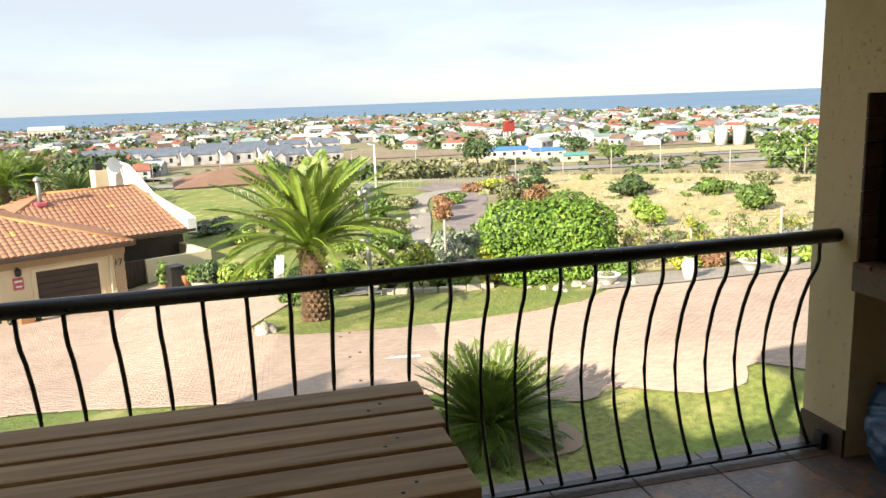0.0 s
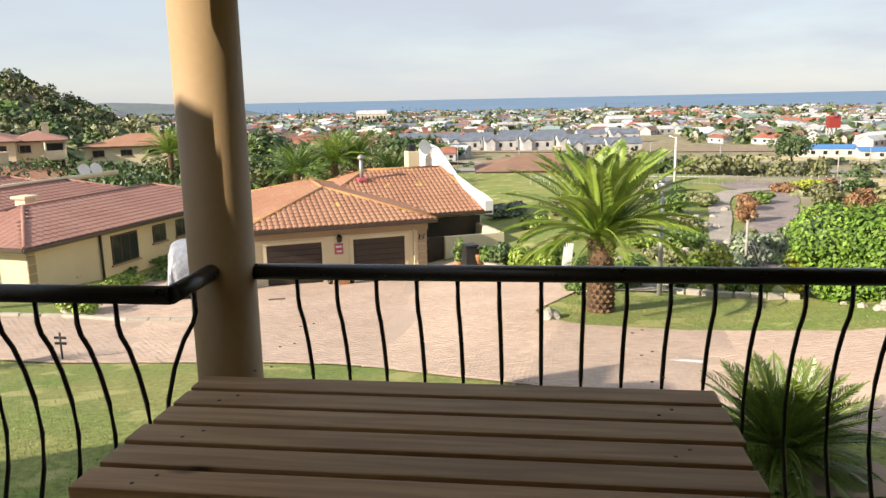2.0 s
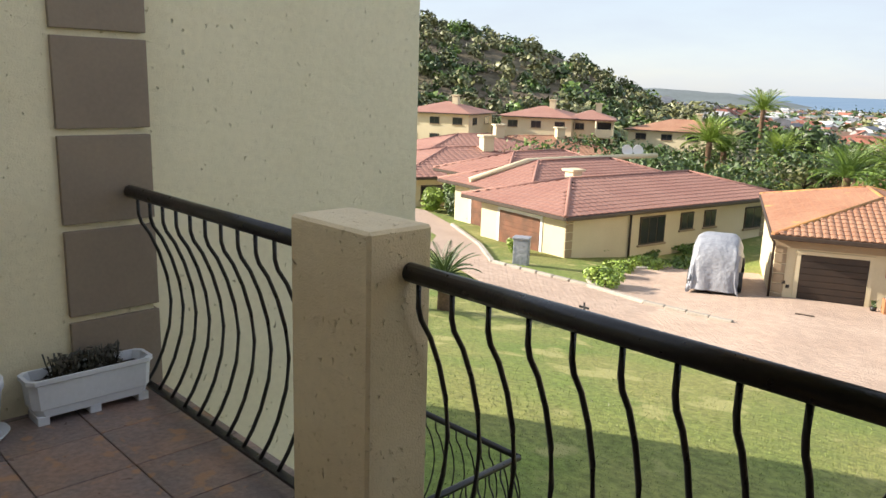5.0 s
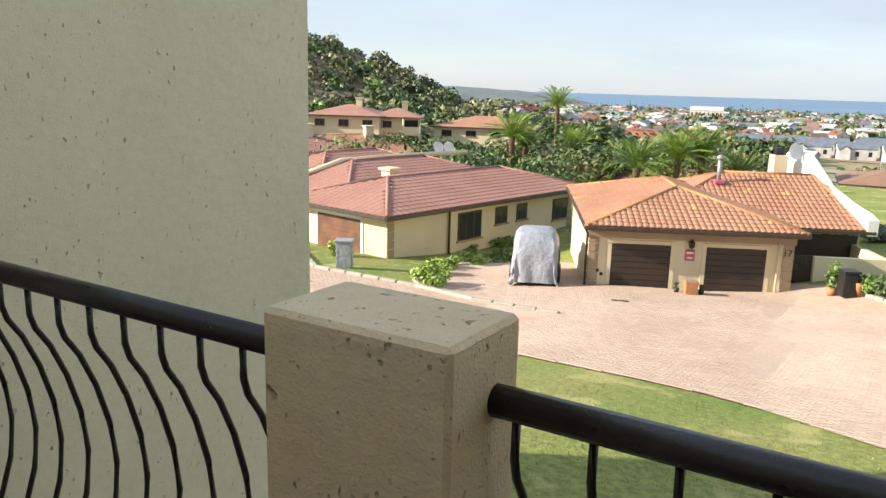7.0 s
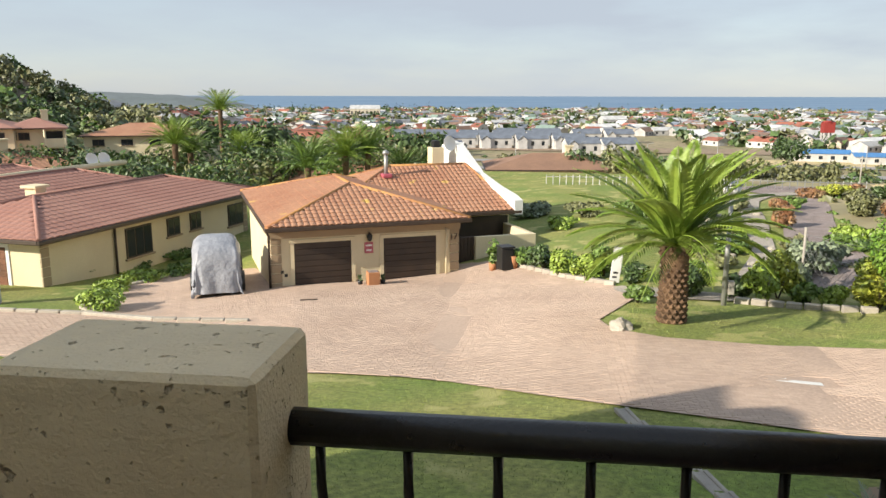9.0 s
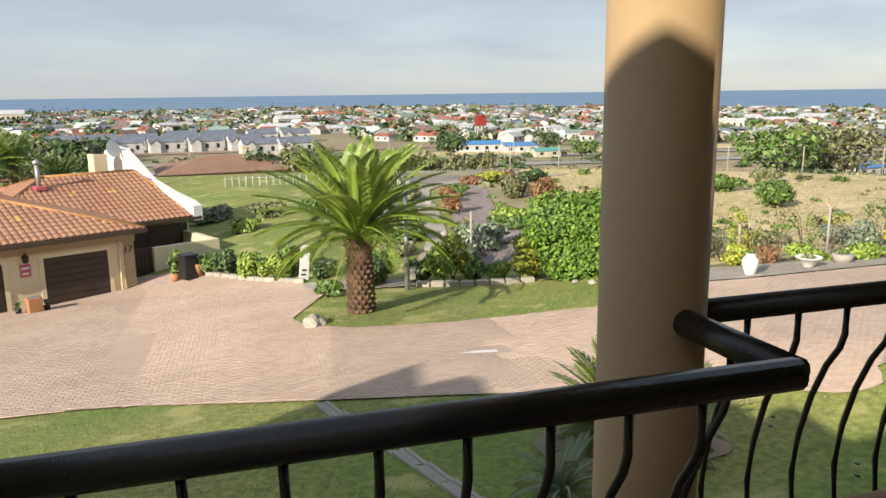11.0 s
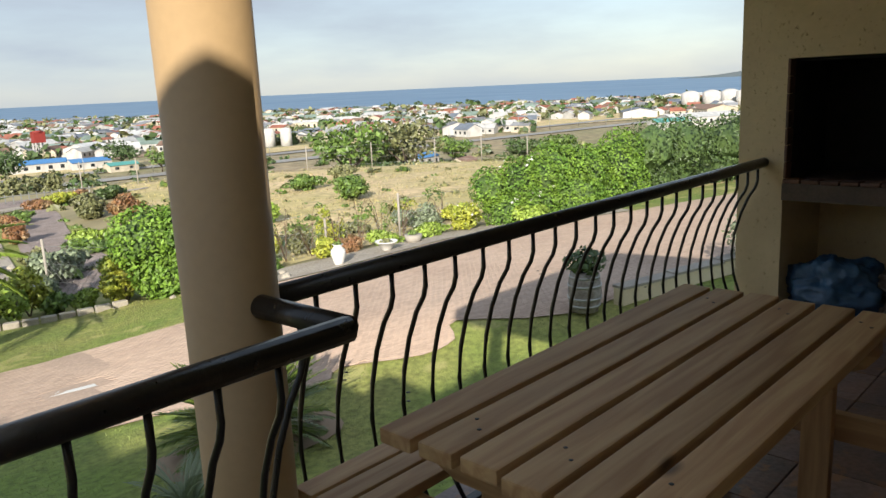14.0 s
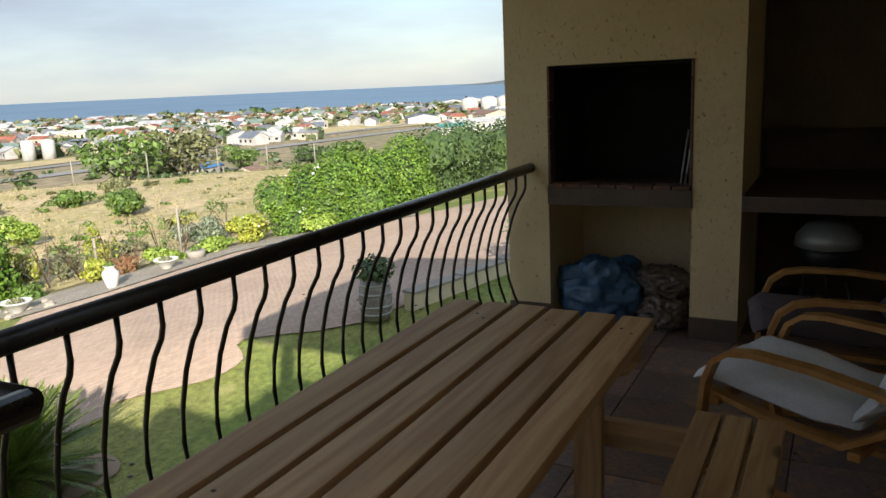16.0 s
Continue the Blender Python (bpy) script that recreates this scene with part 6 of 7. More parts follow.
long_shed(46.8, 235, 9, 6, 3.4, TOWN_ROOFS[1], TOWN_WALLS[1], "small brown roadside shelter", 0.3)
long_shed(43.6, 260, 12, 7, 3.2, BLUE, TOWN_WALLS[0], "small blue and white roadside building", 0.2)
long_shed(3.5, 640, 20, 12, 7, TOWN_ROOFS[3], TOWN_WALLS[2], "tall pale block in the town", 0.3)
long_shed(-14.5, 900, 34, 16, 10, TOWN_ROOFS[3], TOWN_WALLS[1], "large cream block in the town", 0.2)
for yaw, r, rad, h in ((32.6, 400, 2.9, 9), (33.8, 400, 2.9, 9), (63.0, 640, 7, 12), (64.4, 650, 7, 12), (65.6, 660, 7, 12), (66.6, 640, 7, 12)):
    x, y = at_yaw(yaw, r)
    bm = lathe(bmesh.new(), [(rad, 0), (rad, h), (rad * 0.5, h + rad * 0.22), (0.1, h + rad * 0.3)], 20)
    tagged(part("silo", bm, TOWN_WALLS[0]), "white cylindrical storage tank", "silo", "storage tanks").matrix_basis = pose(x, y, ground_z(x, y) - 0.5)
for i in range(22):        # poles along the highway
    x = -90 + i * 24
    y = 306 - (x + 160) * 0.1
    e = empty("street_lamp", pose(x, y, ground_z(x, y)), label="tall grey highway lamp post", category="lamp post", group="highway lamps")
    part("pole", tube(bmesh.new(), [(0, 0, 0), (0, 0, 9)], [0.16, 0.09], 6), GALV, e)
    part("arm", tube(bmesh.new(), [(0, 0, 8.9), (1.6, 0, 9.3)], 0.07, 5), GALV, e)
    part("lantern", boxed(1.4, 2.3, -0.15, 0.15, 9.2, 9.4, 0.04), GALV, e)


def ridge_hill(name, yaw0, yaw1, r, heights, label, material):
    """A far hill, as a rounded ridge; the sea haze over it is only in its colour."""
    bm = bmesh.new()
    n = len(heights) - 1
    rows = []
    for i in range(41):
        t = i / 40
        h = lerp_knots([(k / n, v) for k, v in enumerate(heights)], t)
        row = []
        for k, (dr, q) in enumerate(((-260, 0.0), (-120, 0.55), (0, 1.0), (160, 0.6), (400, 0.0))):
            x, y = at_yaw(yaw0 + (yaw1 - yaw0) * t, r + dr)
            row.append(bm.verts.new((x, y, -31 + (h + noise.noise((t * 9, k, 3.0)) * 3) * q)))
        rows.append(row)
    for a, b in zip(rows, rows[1:]):
        for k in range(4):
            bm.faces.new((a[k], b[k], b[k + 1], a[k + 1])).smooth = True
    tagged(part(name, bm, material), label, "hill", kind="structure")


# the blue-grey base colour carries the sea haze
HAZED_HILL = mat("hazed_hill", (0.16, 0.19, 0.20), 0.95, (0.13, 0.16, 0.16), 0.01, 0.1, 0.2, 0)
ridge_hill("backdrop_headland", 58, 78, 3900, (4, 10, 22, 48, 66, 70, 60), "blue-grey headland across the bay", HAZED_HILL)
ridge_hill("backdrop_hills", -36, -22, 1700, (34, 36, 34, 30, 22, 6), "dark low hill beyond the town", HAZED_HILL)


# ---- garden things ----
def lamp_post(x, y, h):
    e = empty("street_lamp", pose(x, y, ground_z(x, y)), label="grey garden lamp post with drum lantern", category="lamp post")
    part("pole", tube(bmesh.new(), [(0, 0, -0.2), (0, 0, h - 0.3)], [0.085, 0.06], 12), GALV, e)
    part("lantern", lathe(bmesh.new(), [(0.1, h - 0.34), (0.24, h - 0.28), (0.27, h - 0.05)], 16), WHITE, e)
    part("lantern_cap", lathe(bmesh.new(), [(0.3, h - 0.05), (0.3, h), (0.1, h + 0.08)], 16), GALV, e)
    part("service_box", boxed(0.08, 0.26, -0.1, 0.1, 0.35, 0.75, 0.02), CONCRETE, e)


lamp_post(4.0, 21.67, 3.65)
px, py = at_yaw(8.9, 58)
e = empty("street_lamp", pose(px, py, ground_z(px, py)), label="slender white lamp post with short arm", category="lamp post")
part("pole", tube(bmesh.new(), [(0, 0, -0.2), (0, 0, 3.6)], [0.09, 0.06], 8), WHITE, e)
part("arm", tube(bmesh.new(), [(0, 0, 3.5), (-0.5, 0, 3.7)], 0.04, 6), WHITE, e)

e = empty("sign_board", pose(1.0, 24.9, ground_z(1, 24.9), 0, 6, 10), label="white upright sign board beside the flower bed", category="sign")
part("board", boxed(-0.17, 0.17, -0.02, 0.02, 0.0, 1.28, 0.01), WHITE, e)
part("print_bar", boxed(-0.08, 0.08, -0.026, -0.02, 0.35, 0.42), PLASTIC, e)
part("print_bar", boxed(-0.1, 0.06, -0.026, -0.02, 0.2, 0.26), PLASTIC, e)


def turned_pot(x, y, prof, material, label, name="garden_pot", plant=None, group=""):
    e = empty(name, pose(x, y, ground_z(x, y) + 0.03), label=label, category="pot", group=group)
    part("pot", lathe(bmesh.new(), prof, 24), material, e)
    if plant:
        v, f = leaf_lists([(0, 0, prof[-1][1] + plant[1] * 0.4, plant[0] / 2, plant[0] / 2, plant[1] / 2)], plant[2], plant[3], np.random.default_rng(3), 0.3)
        mesh_part("foliage", v, f, plant[4], e)
    return e


turned_pot(14.73, 19.21, [(0.14, 0), (0.17, 0.05), (0.26, 0.4), (0.25, 0.52), (0.15, 0.62), (0.15, 0.68), (0.2, 0.72), (0.16, 0.7)], WHITE, "white glazed urn standing on the gravel", "garden_urn", (0.3, 0.2, 40, 0.07, LEAF))
BOWL = [(0.14, 0), (0.16, 0.03), (0.42, 0.36), (0.44, 0.36), (0.40, 0.31)]
turned_pot(17.4, 19.75, BOWL, WHITE, "white conical planter bowl on the verge", "planter_bowl", (0.5, 0.16, 60, 0.07, LEAF_DRY), "planter bowls")
turned_pot(11.8, 19.6, BOWL, WHITE, "white conical planter bowl on the verge", "planter_bowl", (0.5, 0.16, 60, 0.07, LEAF_DRY), "planter bowls")
turned_pot(19.2, 20.2, [(0.2, 0), (0.3, 0.02), (0.36, 0.3), (0.3, 0.3)], CONCRETE, "low concrete planter bowl on the verge", "planter_bowl", (0.4, 0.2, 60, 0.07, LEAF))
BARREL = mat("whitewashed_barrel", (0.40, 0.37, 0.33), 0.85, (0.24, 0.2, 0.17), 6, 30, 0.4, 0.4)
b = turned_pot(11.9, 7.12, [(0.27, 0), (0.33, 0.2), (0.35, 0.42), (0.33, 0.66), (0.28, 0.86), (0.24, 0.86), (0.24, 0.8)], BARREL, "whitewashed wooden barrel planted with a bush", "barrel_planter", (0.85, 0.6, 420, 0.08, LEAF_DARK))
for z, r in ((0.14, 0.322), (0.3, 0.35), (0.56, 0.348), (0.74, 0.315)):
    part("hoop", lathe(bmesh.new(), [(r - 0.01, z - 0.025), (r + 0.006, z - 0.025), (r + 0.006, z + 0.025), (r - 0.01, z + 0.025)], 24), GALV, b)
turned_pot(16.6, 5.6, [(0.2, 0), (0.24, 0.05), (0.3, 0.4), (0.26, 0.4)], WHITE, "white pot with a feathery green bush", "garden_pot", (1.3, 1.2, 500, 0.09, LEAF_GREY))
w = empty("low_wall", label="low cream retaining wall beside the driveway", category="wall", kind="structure")
for i in range(6):
    p, q = Vector((12.6, 6.75)), Vector((22.0, 4.6))
    a0, a1 = p.lerp(q, i / 6), p.lerp(q, (i + 1) / 6)
    m = Matrix.Translation((a0.x, a0.y, ground_z(a0.x, a0.y))) @ pose(0, 0, 0, 0, 0, math.degrees(math.atan2(q.y - p.y, q.x - p.x)))
    part("wall_section", boxed(0, (a1 - a0).length - 0.004, -0.14, 0.14, -0.6, 0.36, 0.01, m), HOUSE, w)
    part("coping", boxed(0, (a1 - a0).length - 0.004, -0.18, 0.18, 0.362, 0.42, 0.01, m), CONCRETE, w)


def rock(x, y, s, seed, label):
    bm = bmesh.new()
    bmesh.ops.create_icosphere(bm, subdivisions=3, radius=s)
    for v in bm.verts:
        v.co *= 1 + 0.35 * noise.noise(v.co * (1.6 / s) + Vector((seed, 0, 0)))
        v.co.z *= 0.7
    o = tagged(part("rock", bm, KERB), label, "rock", "garden rocks")
    o.matrix_basis = pose(x, y, ground_z(x, y) + s * 0.25)


rock(0.65, 17.25, 0.3, 1, "tan boulder at the tip of the lawn")
rock(-13.2, 23.0, 0.3, 4, "tan boulder at the edge of the lawn")
for i in range(14):
    rock(9.3 + i * 0.28 + (i % 3) * 0.1, 20.6 - (i % 4) * 0.45, 0.1 + 0.04 * (i % 3), i, "small pale stone on the verge")

# fences
def wire_fence(line, h, gap, label, wires=4, post_m=None, mesh=False):
    f = empty("fence", label=label, category="fence")
    for (p, q) in zip(line, line[1:]):
        p, q = Vector(p), Vector(q)
        n = max(1, round((q - p).length / gap))
        for i in range(n):
            c = p.lerp(q, i / n)
            z = ground_z(c.x, c.y)
            part("post", tube(bmesh.new(), [(c.x, c.y, z - 0.2), (c.x, c.y, z + h)], 0.05, 8), post_m or CONCRETE, f)
        zp, zq = ground_z(*p), ground_z(*q)
        for k in range(wires):
            hh = h * (k + 0.6) / wires
            part("wire", tube(bmesh.new(), [(p.x, p.y, zp + hh), (q.x, q.y, zq + hh)], 0.006, 4), GALV, f)
        if mesh:
            bm = bmesh.new()
            L = (q - p).length
            k = int(L / 0.28)
            for i in range(-4, k):
                for s in (1, -1):
                    t0, t1 = i * 0.28 / L, (i * 0.28 + 1.2) / L
                    t0c, t1c = max(t0, 0), min(t1, 1)
                    if t1c <= t0c:
                        continue
                    z0, z1 = (t0c - t0) / (t1 - t0) * 1.2, (t1c - t0) / (t1 - t0) * 1.2
                    if s < 0:
                        z0, z1 = 1.2 - z0, 1.2 - z1
                    a0, a1 = p.lerp(q, t0c), p.lerp(q, t1c)
                    tube(bm, [(a0.x, a0.y, ground_z(*a0) + z0), (a1.x, a1.y, ground_z(*a1) + z1)], 0.005, 3, False)
            part("wire_mesh", bm, GALV, f)
    return f


wire_fence([(7.6, 26.5), (8.8, 23.0), (12.9, 22.6), (20.2, 22.1), (23.5, 21.0)], 1.9, 3.6, "chain-link garden fence on concrete posts", 3, mesh=True)
wire_fence([(22, 62), (34, 58), (48, 48), (58, 40)], 2.2, 5.0, "wire fence at the far edge of the field", 4)
f = empty("palisade_fence", label="pale palisade fence below the garden", category="fence")
for (p, q) in (((-2, 57.5), (6, 58)), ((6, 58), (21, 56.5))):
    p, q = Vector(p), Vector(q)
    n = int((q - p).length / 0.5)
    for i in range(n):
        c = p.lerp(q, i / n)
        part("pale", boxed(c.x - 0.03, c.x + 0.03, c.y - 0.02, c.y + 0.02, ground_z(c.x, c.y), ground_z(c.x, c.y) + 0.75), GALV, f)
    part("rail", tube(bmesh.new(), [(p.x, p.y, ground_z(*p) + 0.6), (q.x, q.y, ground_z(*q) + 0.6)], 0.03, 5), GALV, f)


# covered car
def covered_car(x, y, rot):
    bm = bmesh.new()
    prof = [(0, 0.16), (0.03, 0.6), (0.12, 1.25), (0.3, 1.8), (0.62, 2.02), (2.5, 2.06), (3.1, 1.65), (3.5, 1.22), (4.1, 1.05), (4.2, 0.16)]
    rows = []
    for i, (s, h) in enumerate(prof):
        row = []
        for k in range(13):
            a = math.pi * k / 12
            cx = -math.cos(a)
            wx = (0.82 if h > 0.3 else 0.9) * (abs(cx) ** 0.35) * (1 if cx > 0 else -1)
            hz = h * min(1.0, math.sin(a) ** 0.3 if 0 < k < 12 else 0.0)
            hz = hz if 0 < k < 12 else 0.0
            fold = 0.035 * math.sin(k * 5.1 + i * 1.7)
            row.append(bm.verts.new((wx + fold, s + 0.04 * math.sin(k * 3.3 + i), hz)))
        rows.append(row)
    for a0, b0 in zip(rows, rows[1:]):
        for k in range(12):
            bm.faces.new((a0[k], a0[k + 1], b0[k + 1], b0[k]))
    bmesh.ops.recalc_face_normals(bm, faces=bm.faces[:])
    bmesh.ops.subdivide_edges(bm, edges=bm.edges[:], cuts=2, use_grid_fill=True, smooth=0.6)
    for v in bm.verts:
        v.co += Vector((noise.noise((v.co.x * 5, v.co.y * 4, v.co.z * 0.8)), noise.noise((v.co.y * 5, v.co.x * 4, v.co.z * 0.8 + 9)), 0)) * 0.07 * min(1, max(0, 1.6 - v.co.z))
    bmesh.ops.scale(bm, vec=(0.84, 0.92, 0.74), verts=bm.verts[:])
    e = empty("covered_car", pose(x, y, ground_z(x, y) + 0.03, 0, 0, rot), label="parked car under a silver canvas cover", category="car")
    part("cover", bm, CANVAS, e, smooth=True)
    for wx in (-0.7, 0.7):
        for wy in (0.75, 3.1):
            part("tyre", lathe(bmesh.new(), [(0.2, -0.1), (0.3, -0.09), (0.31, 0.09), (0.2, 0.1)], 18, pose(wx, wy, 0.3, 0, 90, 0)), PLASTIC, e)


covered_car(-10.85, 19.2, 25)

# things by the garages: set out in the bungalow's own frame
H17 = pose(-9.4, 22.04, -4.87, 0, 0, 27.5)


def by_house(u, v):
    return H17 @ Vector((u, v, 0))


p = by_house(2.45, -0.4)
e = empty("planter_box", Matrix.Translation((p.x, p.y, ground_z(p.x, p.y) + 0.03)) @ pose(0, 0, 0, 0, 0, 27.5), label="terracotta planter box between the garage doors", category="planter")
part("box", boxed(-0.2, 0.2, -0.2, 0.2, 0, 0.45, 0.03), TERRA, e)
part("soil", boxed(-0.16, 0.16, -0.16, 0.16, 0.44, 0.46), MULCH, e)
# two potted plants stand in for the dark cat figures beside the planter
for dx in (-0.42, 0.36):
    turned_pot(by_house(2.45 + dx, -0.3).x, by_house(2.45 + dx, -0.3).y, [(0.07, 0), (0.1, 0.15), (0.09, 0.15)], PLASTIC, "small dark pot with a plant", "flower_pot", (0.2, 0.25, 30, 0.06, LEAF_DARK), "small pots")
p = by_house(7.75, 0.75)
e = empty("wheelie_bin", Matrix.Translation((p.x, p.y, ground_z(p.x, p.y) + 0.03)) @ pose(0, 0, 0, 0, 0, 27.5), label="black plastic wheeled rubbish bin", category="bin")
part("body", box(bmesh.new(), -0.24, 0.24, -0.26, 0.26, 0.05, 0.85, 0.04), PLASTIC, e)
part("lid", box(bmesh.new(), -0.27, 0.27, -0.3, 0.28, 0.86, 0.93, 0.02), PLASTIC, e)
for dx in (-0.2, 0.2):
    part("wheel", lathe(bmesh.new(), [(0.1, -0.03), (0.11, 0), (0.1, 0.03)], 14, pose(dx, 0.24, 0.1, 0, 90, 0)), PLASTIC, e)
q = by_house(8.15, 0.9)
turned_pot(q.x, q.y, [(0.14, 0), (0.2, 0.3), (0.22, 0.5), (0.18, 0.5)], TERRA, "terracotta pot beside the bin", "flower_pot", None)
q = by_house(7.3, 0.85)
turned_pot(q.x, q.y, [(0.12, 0), (0.17, 0.3), (0.15, 0.3)], TERRA, "terracotta pot with a tall plant", "flower_pot", (0.5, 1.0, 90, 0.12, LEAF))
e = empty("meter_box", pose(-16.4, 16.8, ground_z(-16.4, 16.8), 0, 0, 30), label="pale blue-grey electricity box on the lawn", category="box")
part("cabinet", boxed(-0.25, 0.25, -0.2, 0.2, -0.05, 0.85, 0.03), CANVAS, e)
part("cabinet_lid", boxed(-0.28, 0.28, -0.23, 0.23, 0.85, 0.92, 0.02), CANVAS, e)
e = empty("drain_grate", pose(-8.1, 19.3, ground_z(-8.1, 19.3) + 0.032, 0, 0, 20), label="dark drain grate in the paving", category="grate")
for i in range(5):
    part("grate_bar", boxed(-0.25, 0.25, -0.14 + i * 0.06, -0.11 + i * 0.06, -0.02, 0.012), ALU, e)
e = empty("garden_stake", pose(-9.8, 11.5, ground_z(-9.8, 11.5)), label="dark slatted marker stake on the lawn edge", category="stake")
part("stake", tube(bmesh.new(), [(0, 0, -0.1), (0, 0, 0.62)], 0.02, 6), PLASTIC, e)
for z in (0.36, 0.48):
    part("crosspiece", boxed(-0.13, 0.13, -0.015, 0.015, z, z + 0.05), PLASTIC, e)


# ---- grass, tufts and bare vines ----
def blades(n, x0, x1, y0, y1, h, material, seed, label, accept, name="grass"):
    """Single upright blades over a stretch of ground."""
    rg = np.random.default_rng(seed)
    V, F = [], []
    for _ in range(n):
        x, y = rg.uniform(x0, x1), rg.uniform(y0, y1)
        if not accept(x, y):
            continue
        z = ground_z(x, y)
        a, hh, w = rg.uniform(0, 6.28), h * rg.uniform(0.5, 1.3), h * rg.uniform(0.12, 0.25)
        lx, ly = rg.normal() * hh * 0.5, rg.normal() * hh * 0.5
        c, s_ = math.cos(a) * w, math.sin(a) * w
        k = len(V)
        V += [(x - c, y - s_, z - 0.01), (x + c, y + s_, z - 0.01), (x + lx, y + ly, z + hh)]
        F.append((k, k + 1, k + 2))
    return tagged(mesh_part(name, V, F, material), label, "grass", kind="stuff")


BLADE = leaf_material("grass_blade", (0.22, 0.31, 0.055), (0.33, 0.35, 0.095))
DRYBLADE = leaf_material("dry_grass_blade", (0.55, 0.45, 0.22), (0.36, 0.34, 0.14))


def on_lawn(x, y):
    return not inside((x, y), outline) and not (3.0 < x < 5.2 and 6.5 < y < 8.0) and not (abs((x - 0.15) * 5.7 + (y - 10.6) * 1.8) < 0.9 and y < 10.7)


outline = NEAR + FAR
blades(60000, -14, 13, 2.6, 12.2, 0.03, BLADE, 1, "short mown lawn grass below the balcony", on_lawn)
blades(16000, 0, 10, 15.8, 21.5, 0.035, BLADE, 2, "short mown lawn grass round the palm", on_lawn)
FIELD_PLAN = [(10.5, 22.2), (20, 22.5), (30, 19), (58, 9), (58, 66), (24, 66), (20, 50), (15.5, 37)]
blades(26000, 10, 58, 12, 64, 0.17, DRYBLADE, 3, "dry grass tufts over the field", lambda x, y: inside((x, y), FIELD_PLAN) and noise.noise((x * 0.35, y * 0.35, 2)) > -0.12, "dry_grass")

TWIG = mat("bare_vine", (0.22, 0.15, 0.10), 0.9)
rg = np.random.default_rng(31)
for i in range(9):
    x = 13.6 + i * 1.15
    y = 22.55 - 0.05 * i
    e = empty("climbing_rose", pose(x, y, ground_z(x, y)), label="half-bare climbing rose on the fence", category="climber", group="climbing roses")
    bm = bmesh.new()
    for k in range(6):
        dx, dy, hh = rg.uniform(-1.6, 1.6), rg.uniform(-0.4, 0.5), rg.uniform(0.9, 2.0)
        tube(bm, [(0, 0, 0), (dx * 0.3, dy * 0.4, hh * 0.75), (dx * 0.7, dy, hh), (dx, dy * 1.2, hh * 0.8)], [0.018, 0.013, 0.009, 0.005], 5)
    part("vine", bm, TWIG, e)
    v, f = leaf_lists([(rg.uniform(-0.9, 0.9), rg.uniform(-0.3, 0.3), rg.uniform(0.7, 1.8), 0.28, 0.2, 0.3) for _ in range(3)], 90, 0.08, rg, 0.2)
    mesh_part("foliage", v, f, LEAF_YELLOW if i % 3 == 0 else LEAF, e)

# pale stones of the rockery
for i in range(26):
    t = i / 26
    x, y = 4.6 + 5.0 * t + rg.normal() * 0.5, 25.2 + 24 * t + rg.normal() * 0.7
    rock(x + (0.9 if i % 2 else -0.7), y, 0.16 + 0.1 * rg.random(), 40 + i, "pale rounded stone along the garden path")

# floor tiles
TILE = 0.375
tiles = [o for o in bpy.data.objects if o.name == "floor"][0]
me = None
i0 = 0
for ix in range(-2, 22):
    for iy in range(-13, 3):
        x, y = -2.93 + ix * TILE, -0.80 + iy * TILE
        x1, y1 = x + TILE - 0.006, y + TILE - 0.006
        edge = 0.15 if x > -0.2 else -0.345
        if x1 < -3.34 or x > 5.0 or (x1 > 4.49 and y1 > -0.92) or y > edge - 0.02 or y1 < -5.2:
            continue
        x0c, x1c, y1c = max(x, -3.345), min(x1, 5.04), min(y1, edge)
        full = x0c == x and x1c == x1 and y1c == y1
        if full and me is not None:
            o = new("tile", me)
            o.parent = tiles
        else:
            o = part("tile", boxed(0, x1c - x0c, 0, y1c - y, -0.012, 0.0, 0.002, seg=1), SLATE, tiles)
            if full:
                me = o.data
        o.location = (x0c, y, 0)


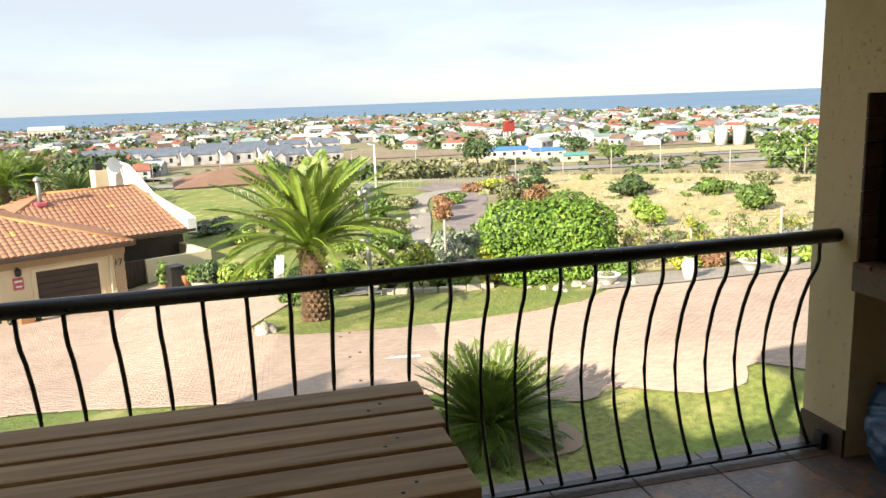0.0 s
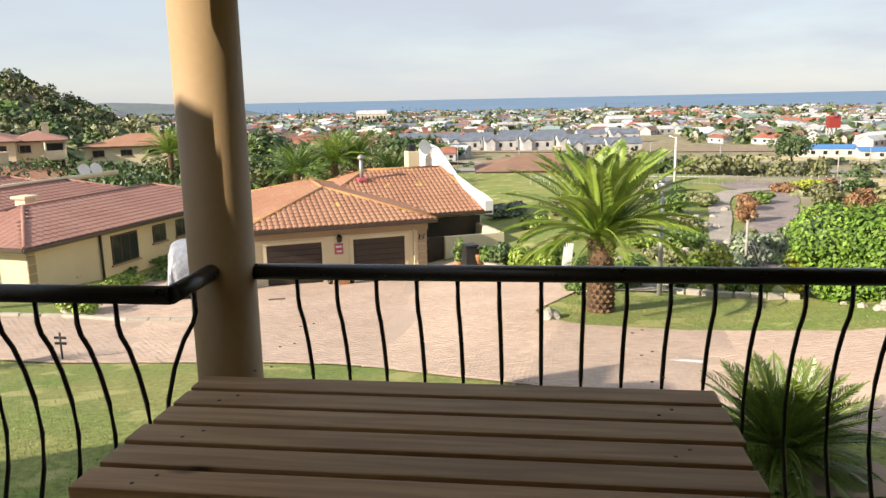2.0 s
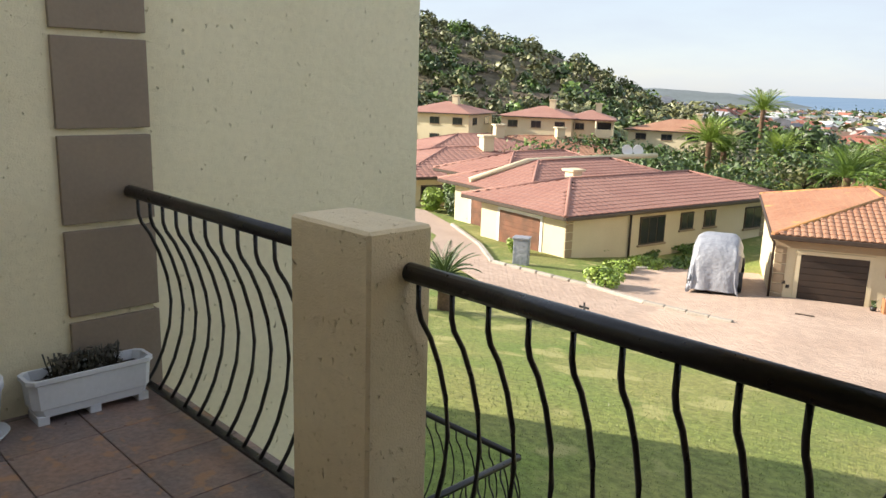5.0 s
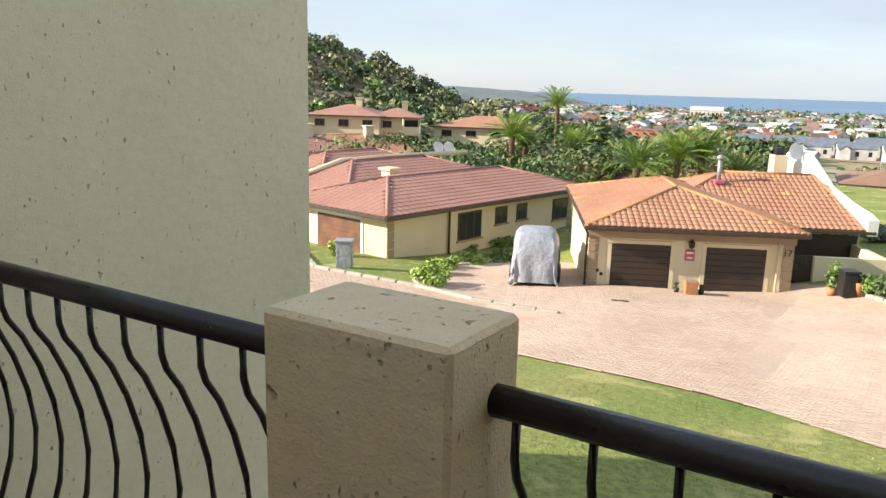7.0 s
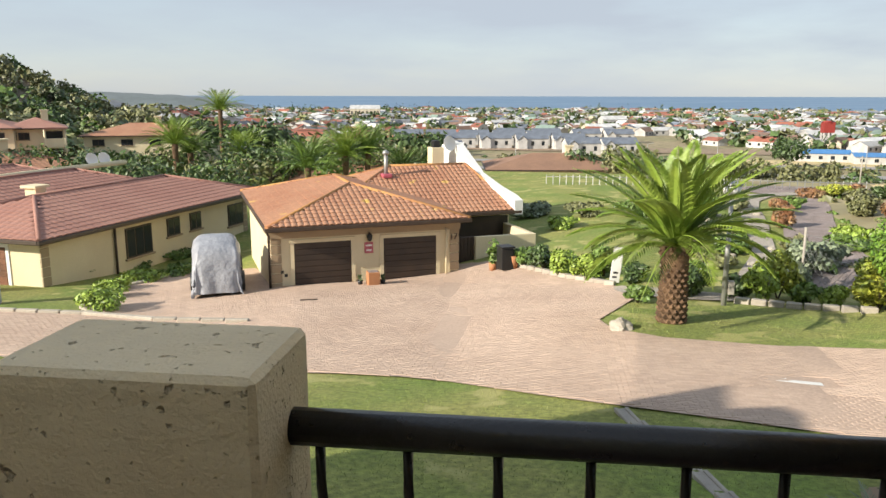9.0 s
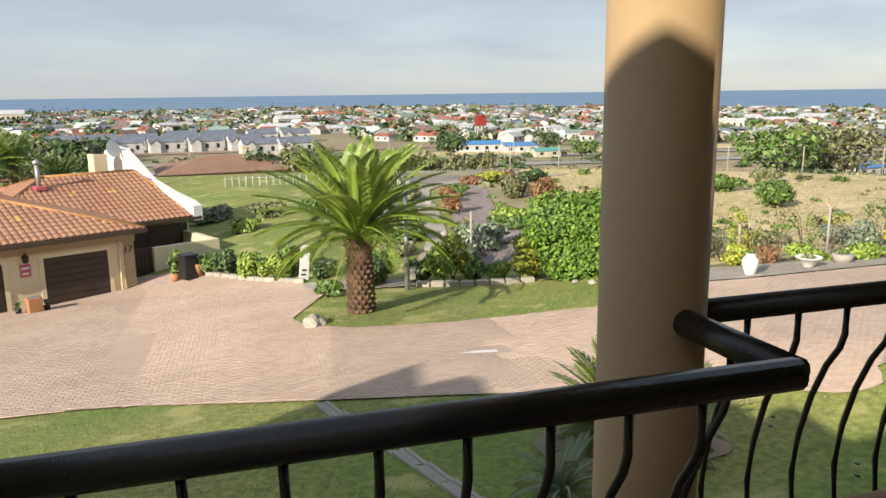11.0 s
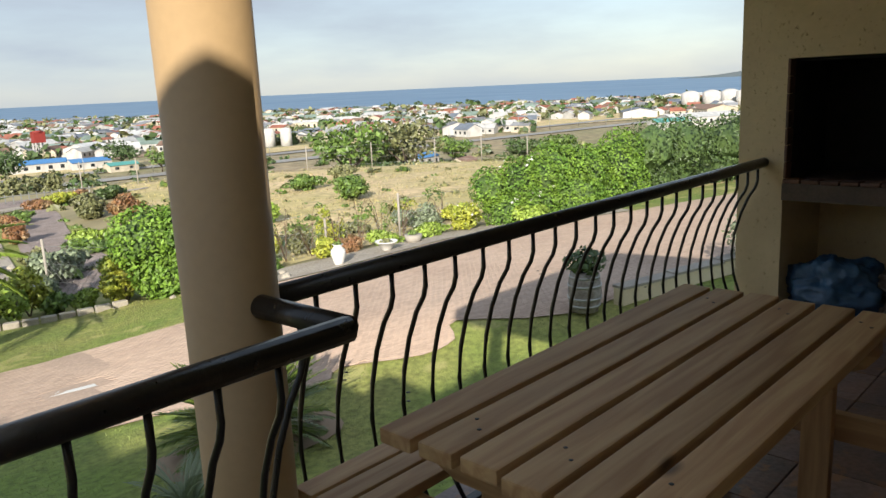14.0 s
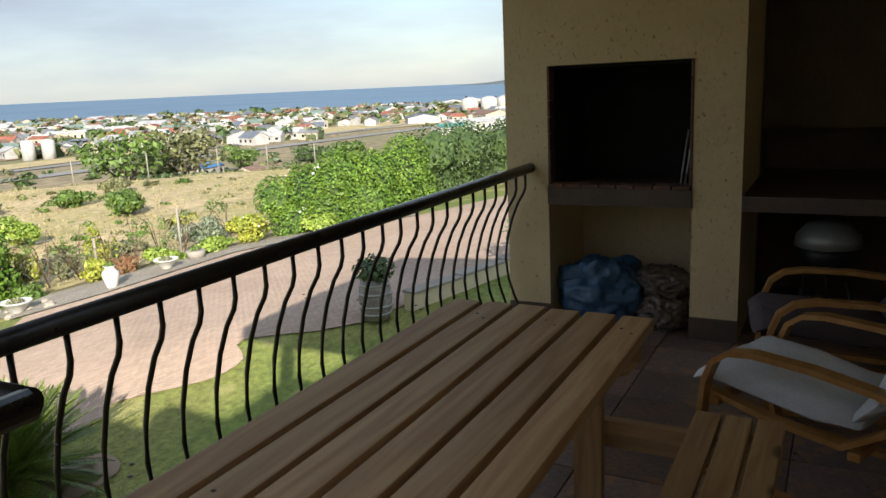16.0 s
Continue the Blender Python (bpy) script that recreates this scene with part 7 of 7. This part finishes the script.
# ---- paving bricks ----
PAVER = mat("paving_brick", (0.56, 0.42, 0.325), 0.9, (0.485, 0.355, 0.27), 0.35, 30, 0.15, 0.3, 60, island=0.13)
PAVER_ONE = mat("paving_brick_single", (0.56, 0.42, 0.325), 0.9, (0.485, 0.355, 0.27), 0.35, 30, 0.15, 0.3, 60, per_object=0.13)
BL, BW = 0.2, 0.1
outline = NEAR + FAR
V, F, singles, k = [], [], 0, 0
first = None
for r in range(int(26 / BW)):
    y = 4.6 + r * BW
    for c in range(int(46 / BL)):
        x = -18.0 + c * BL + (BL / 2 if r % 2 else 0)
        if not (inside((x, y), outline) and inside((x + BL, y), outline) and inside((x + BL, y + BW), outline)):
            continue
        if abs(x - 3.6) < 0.65 and abs(y - 13.0) < 0.32:
            continue
        h = 0.038 + 0.004 * ((r * 7 + c * 13) % 5) / 5
        if 1.5 < x < 4.6 and 10.2 < y < 12.4 and singles < 300:
            if first is None:
                first = part("brick", boxed(0.002, BL - 0.002, 0.002, BW - 0.002, 0.0, 0.04, 0.004, seg=1), PAVER_ONE, road).data
                o = road.children[0]
            else:
                o = new("brick", first)
                o.parent = road
            o.location = (x, y, ground_z(x, y))
            o.rotation_euler = (math.atan(-0.098), 0, 0)
            singles += 1
            continue
        x0, x1, y0, y1 = x + 0.002, x + BL - 0.002, y + 0.002, y + BW - 0.002
        za, zb = ground_z(x0, y0), ground_z(x0, y1)
        i = 0.004
        V += [(x0, y0, za + 0.02), (x1, y0, za + 0.02), (x1, y1, zb + 0.02), (x0, y1, zb + 0.02),
              (x0 + i, y0 + i, za + h), (x1 - i, y0 + i, za + h), (x1 - i, y1 - i, zb + h), (x0 + i, y1 - i, zb + h)]
        F += [(k + 4, k + 5, k + 6, k + 7), (k, k + 1, k + 5, k + 4), (k + 1, k + 2, k + 6, k + 5), (k + 2, k + 3, k + 7, k + 6), (k + 3, k, k + 4, k + 7)]
        k += 8
mesh_part("brick_field", V, F, PAVER, road)["kind"] = "stuff"


# ---- setting out: from the sketch plan round the balcony to the true distances of the site ----
HUB = Vector((-0.95, -1.6, 1.53))
BALCONY = {"floor", "wall_west", "wall_wing", "house_corner", "wall_south", "ceiling", "apartment_block", "column", "post", "balcony_railing", "wall_east",
           "wall_recess", "barbecue_lining", "lower_terrace", "sun"}


def set_out_scale(r, az):
    """How much farther than sketched the ground lies, by distance and bearing."""
    k = lerp_knots(((-60, 1.45), (-30, 1.42), (-20, 1.30), (-8, 1.25), (0, 1.10), (6, 1.02), (18, 1.02), (28, 0.9), (38, 0.8), (90, 0.8)), az)
    return 1 + (k - 1) * smooth((r - 9) / 9) * (1 - smooth((r - 40) / 75))


def set_out_point(p):
    d = Vector(p) - HUB
    r, az = math.hypot(d.x, d.y), math.degrees(math.atan2(d.x, d.y))
    k = set_out_scale(r, az)
    turn = -1.7 * smooth((r - 5) / 5)
    return HUB + Matrix.Rotation(radians(turn), 3, "Z") @ (d * k), k, turn


def set_out(ob):
    at = ob.matrix_basis.to_translation()
    if at.length > 1e-6:
        p, k, turn = set_out_point(at)
        turned = ob.matrix_basis.to_3x3()
        ob.matrix_basis = Matrix.Translation(p) @ (Matrix.Rotation(radians(turn), 3, "Z") @ turned * k).to_4x4()
        return
    if ob.type == "MESH":
        for v in ob.data.vertices:
            v.co = set_out_point(v.co)[0]
        ob.data.update()
    for child in ob.children:
        set_out(child)


for ob in [o for o in bpy.data.objects if o.parent is None and o.type != "CAMERA"]:
    at = ob.matrix_basis.to_translation()
    if ob.name.split(".")[0] not in BALCONY and (at.length < 1e-6 or math.hypot(at.x - HUB.x, at.y - HUB.y) > 7):
        set_out(ob)
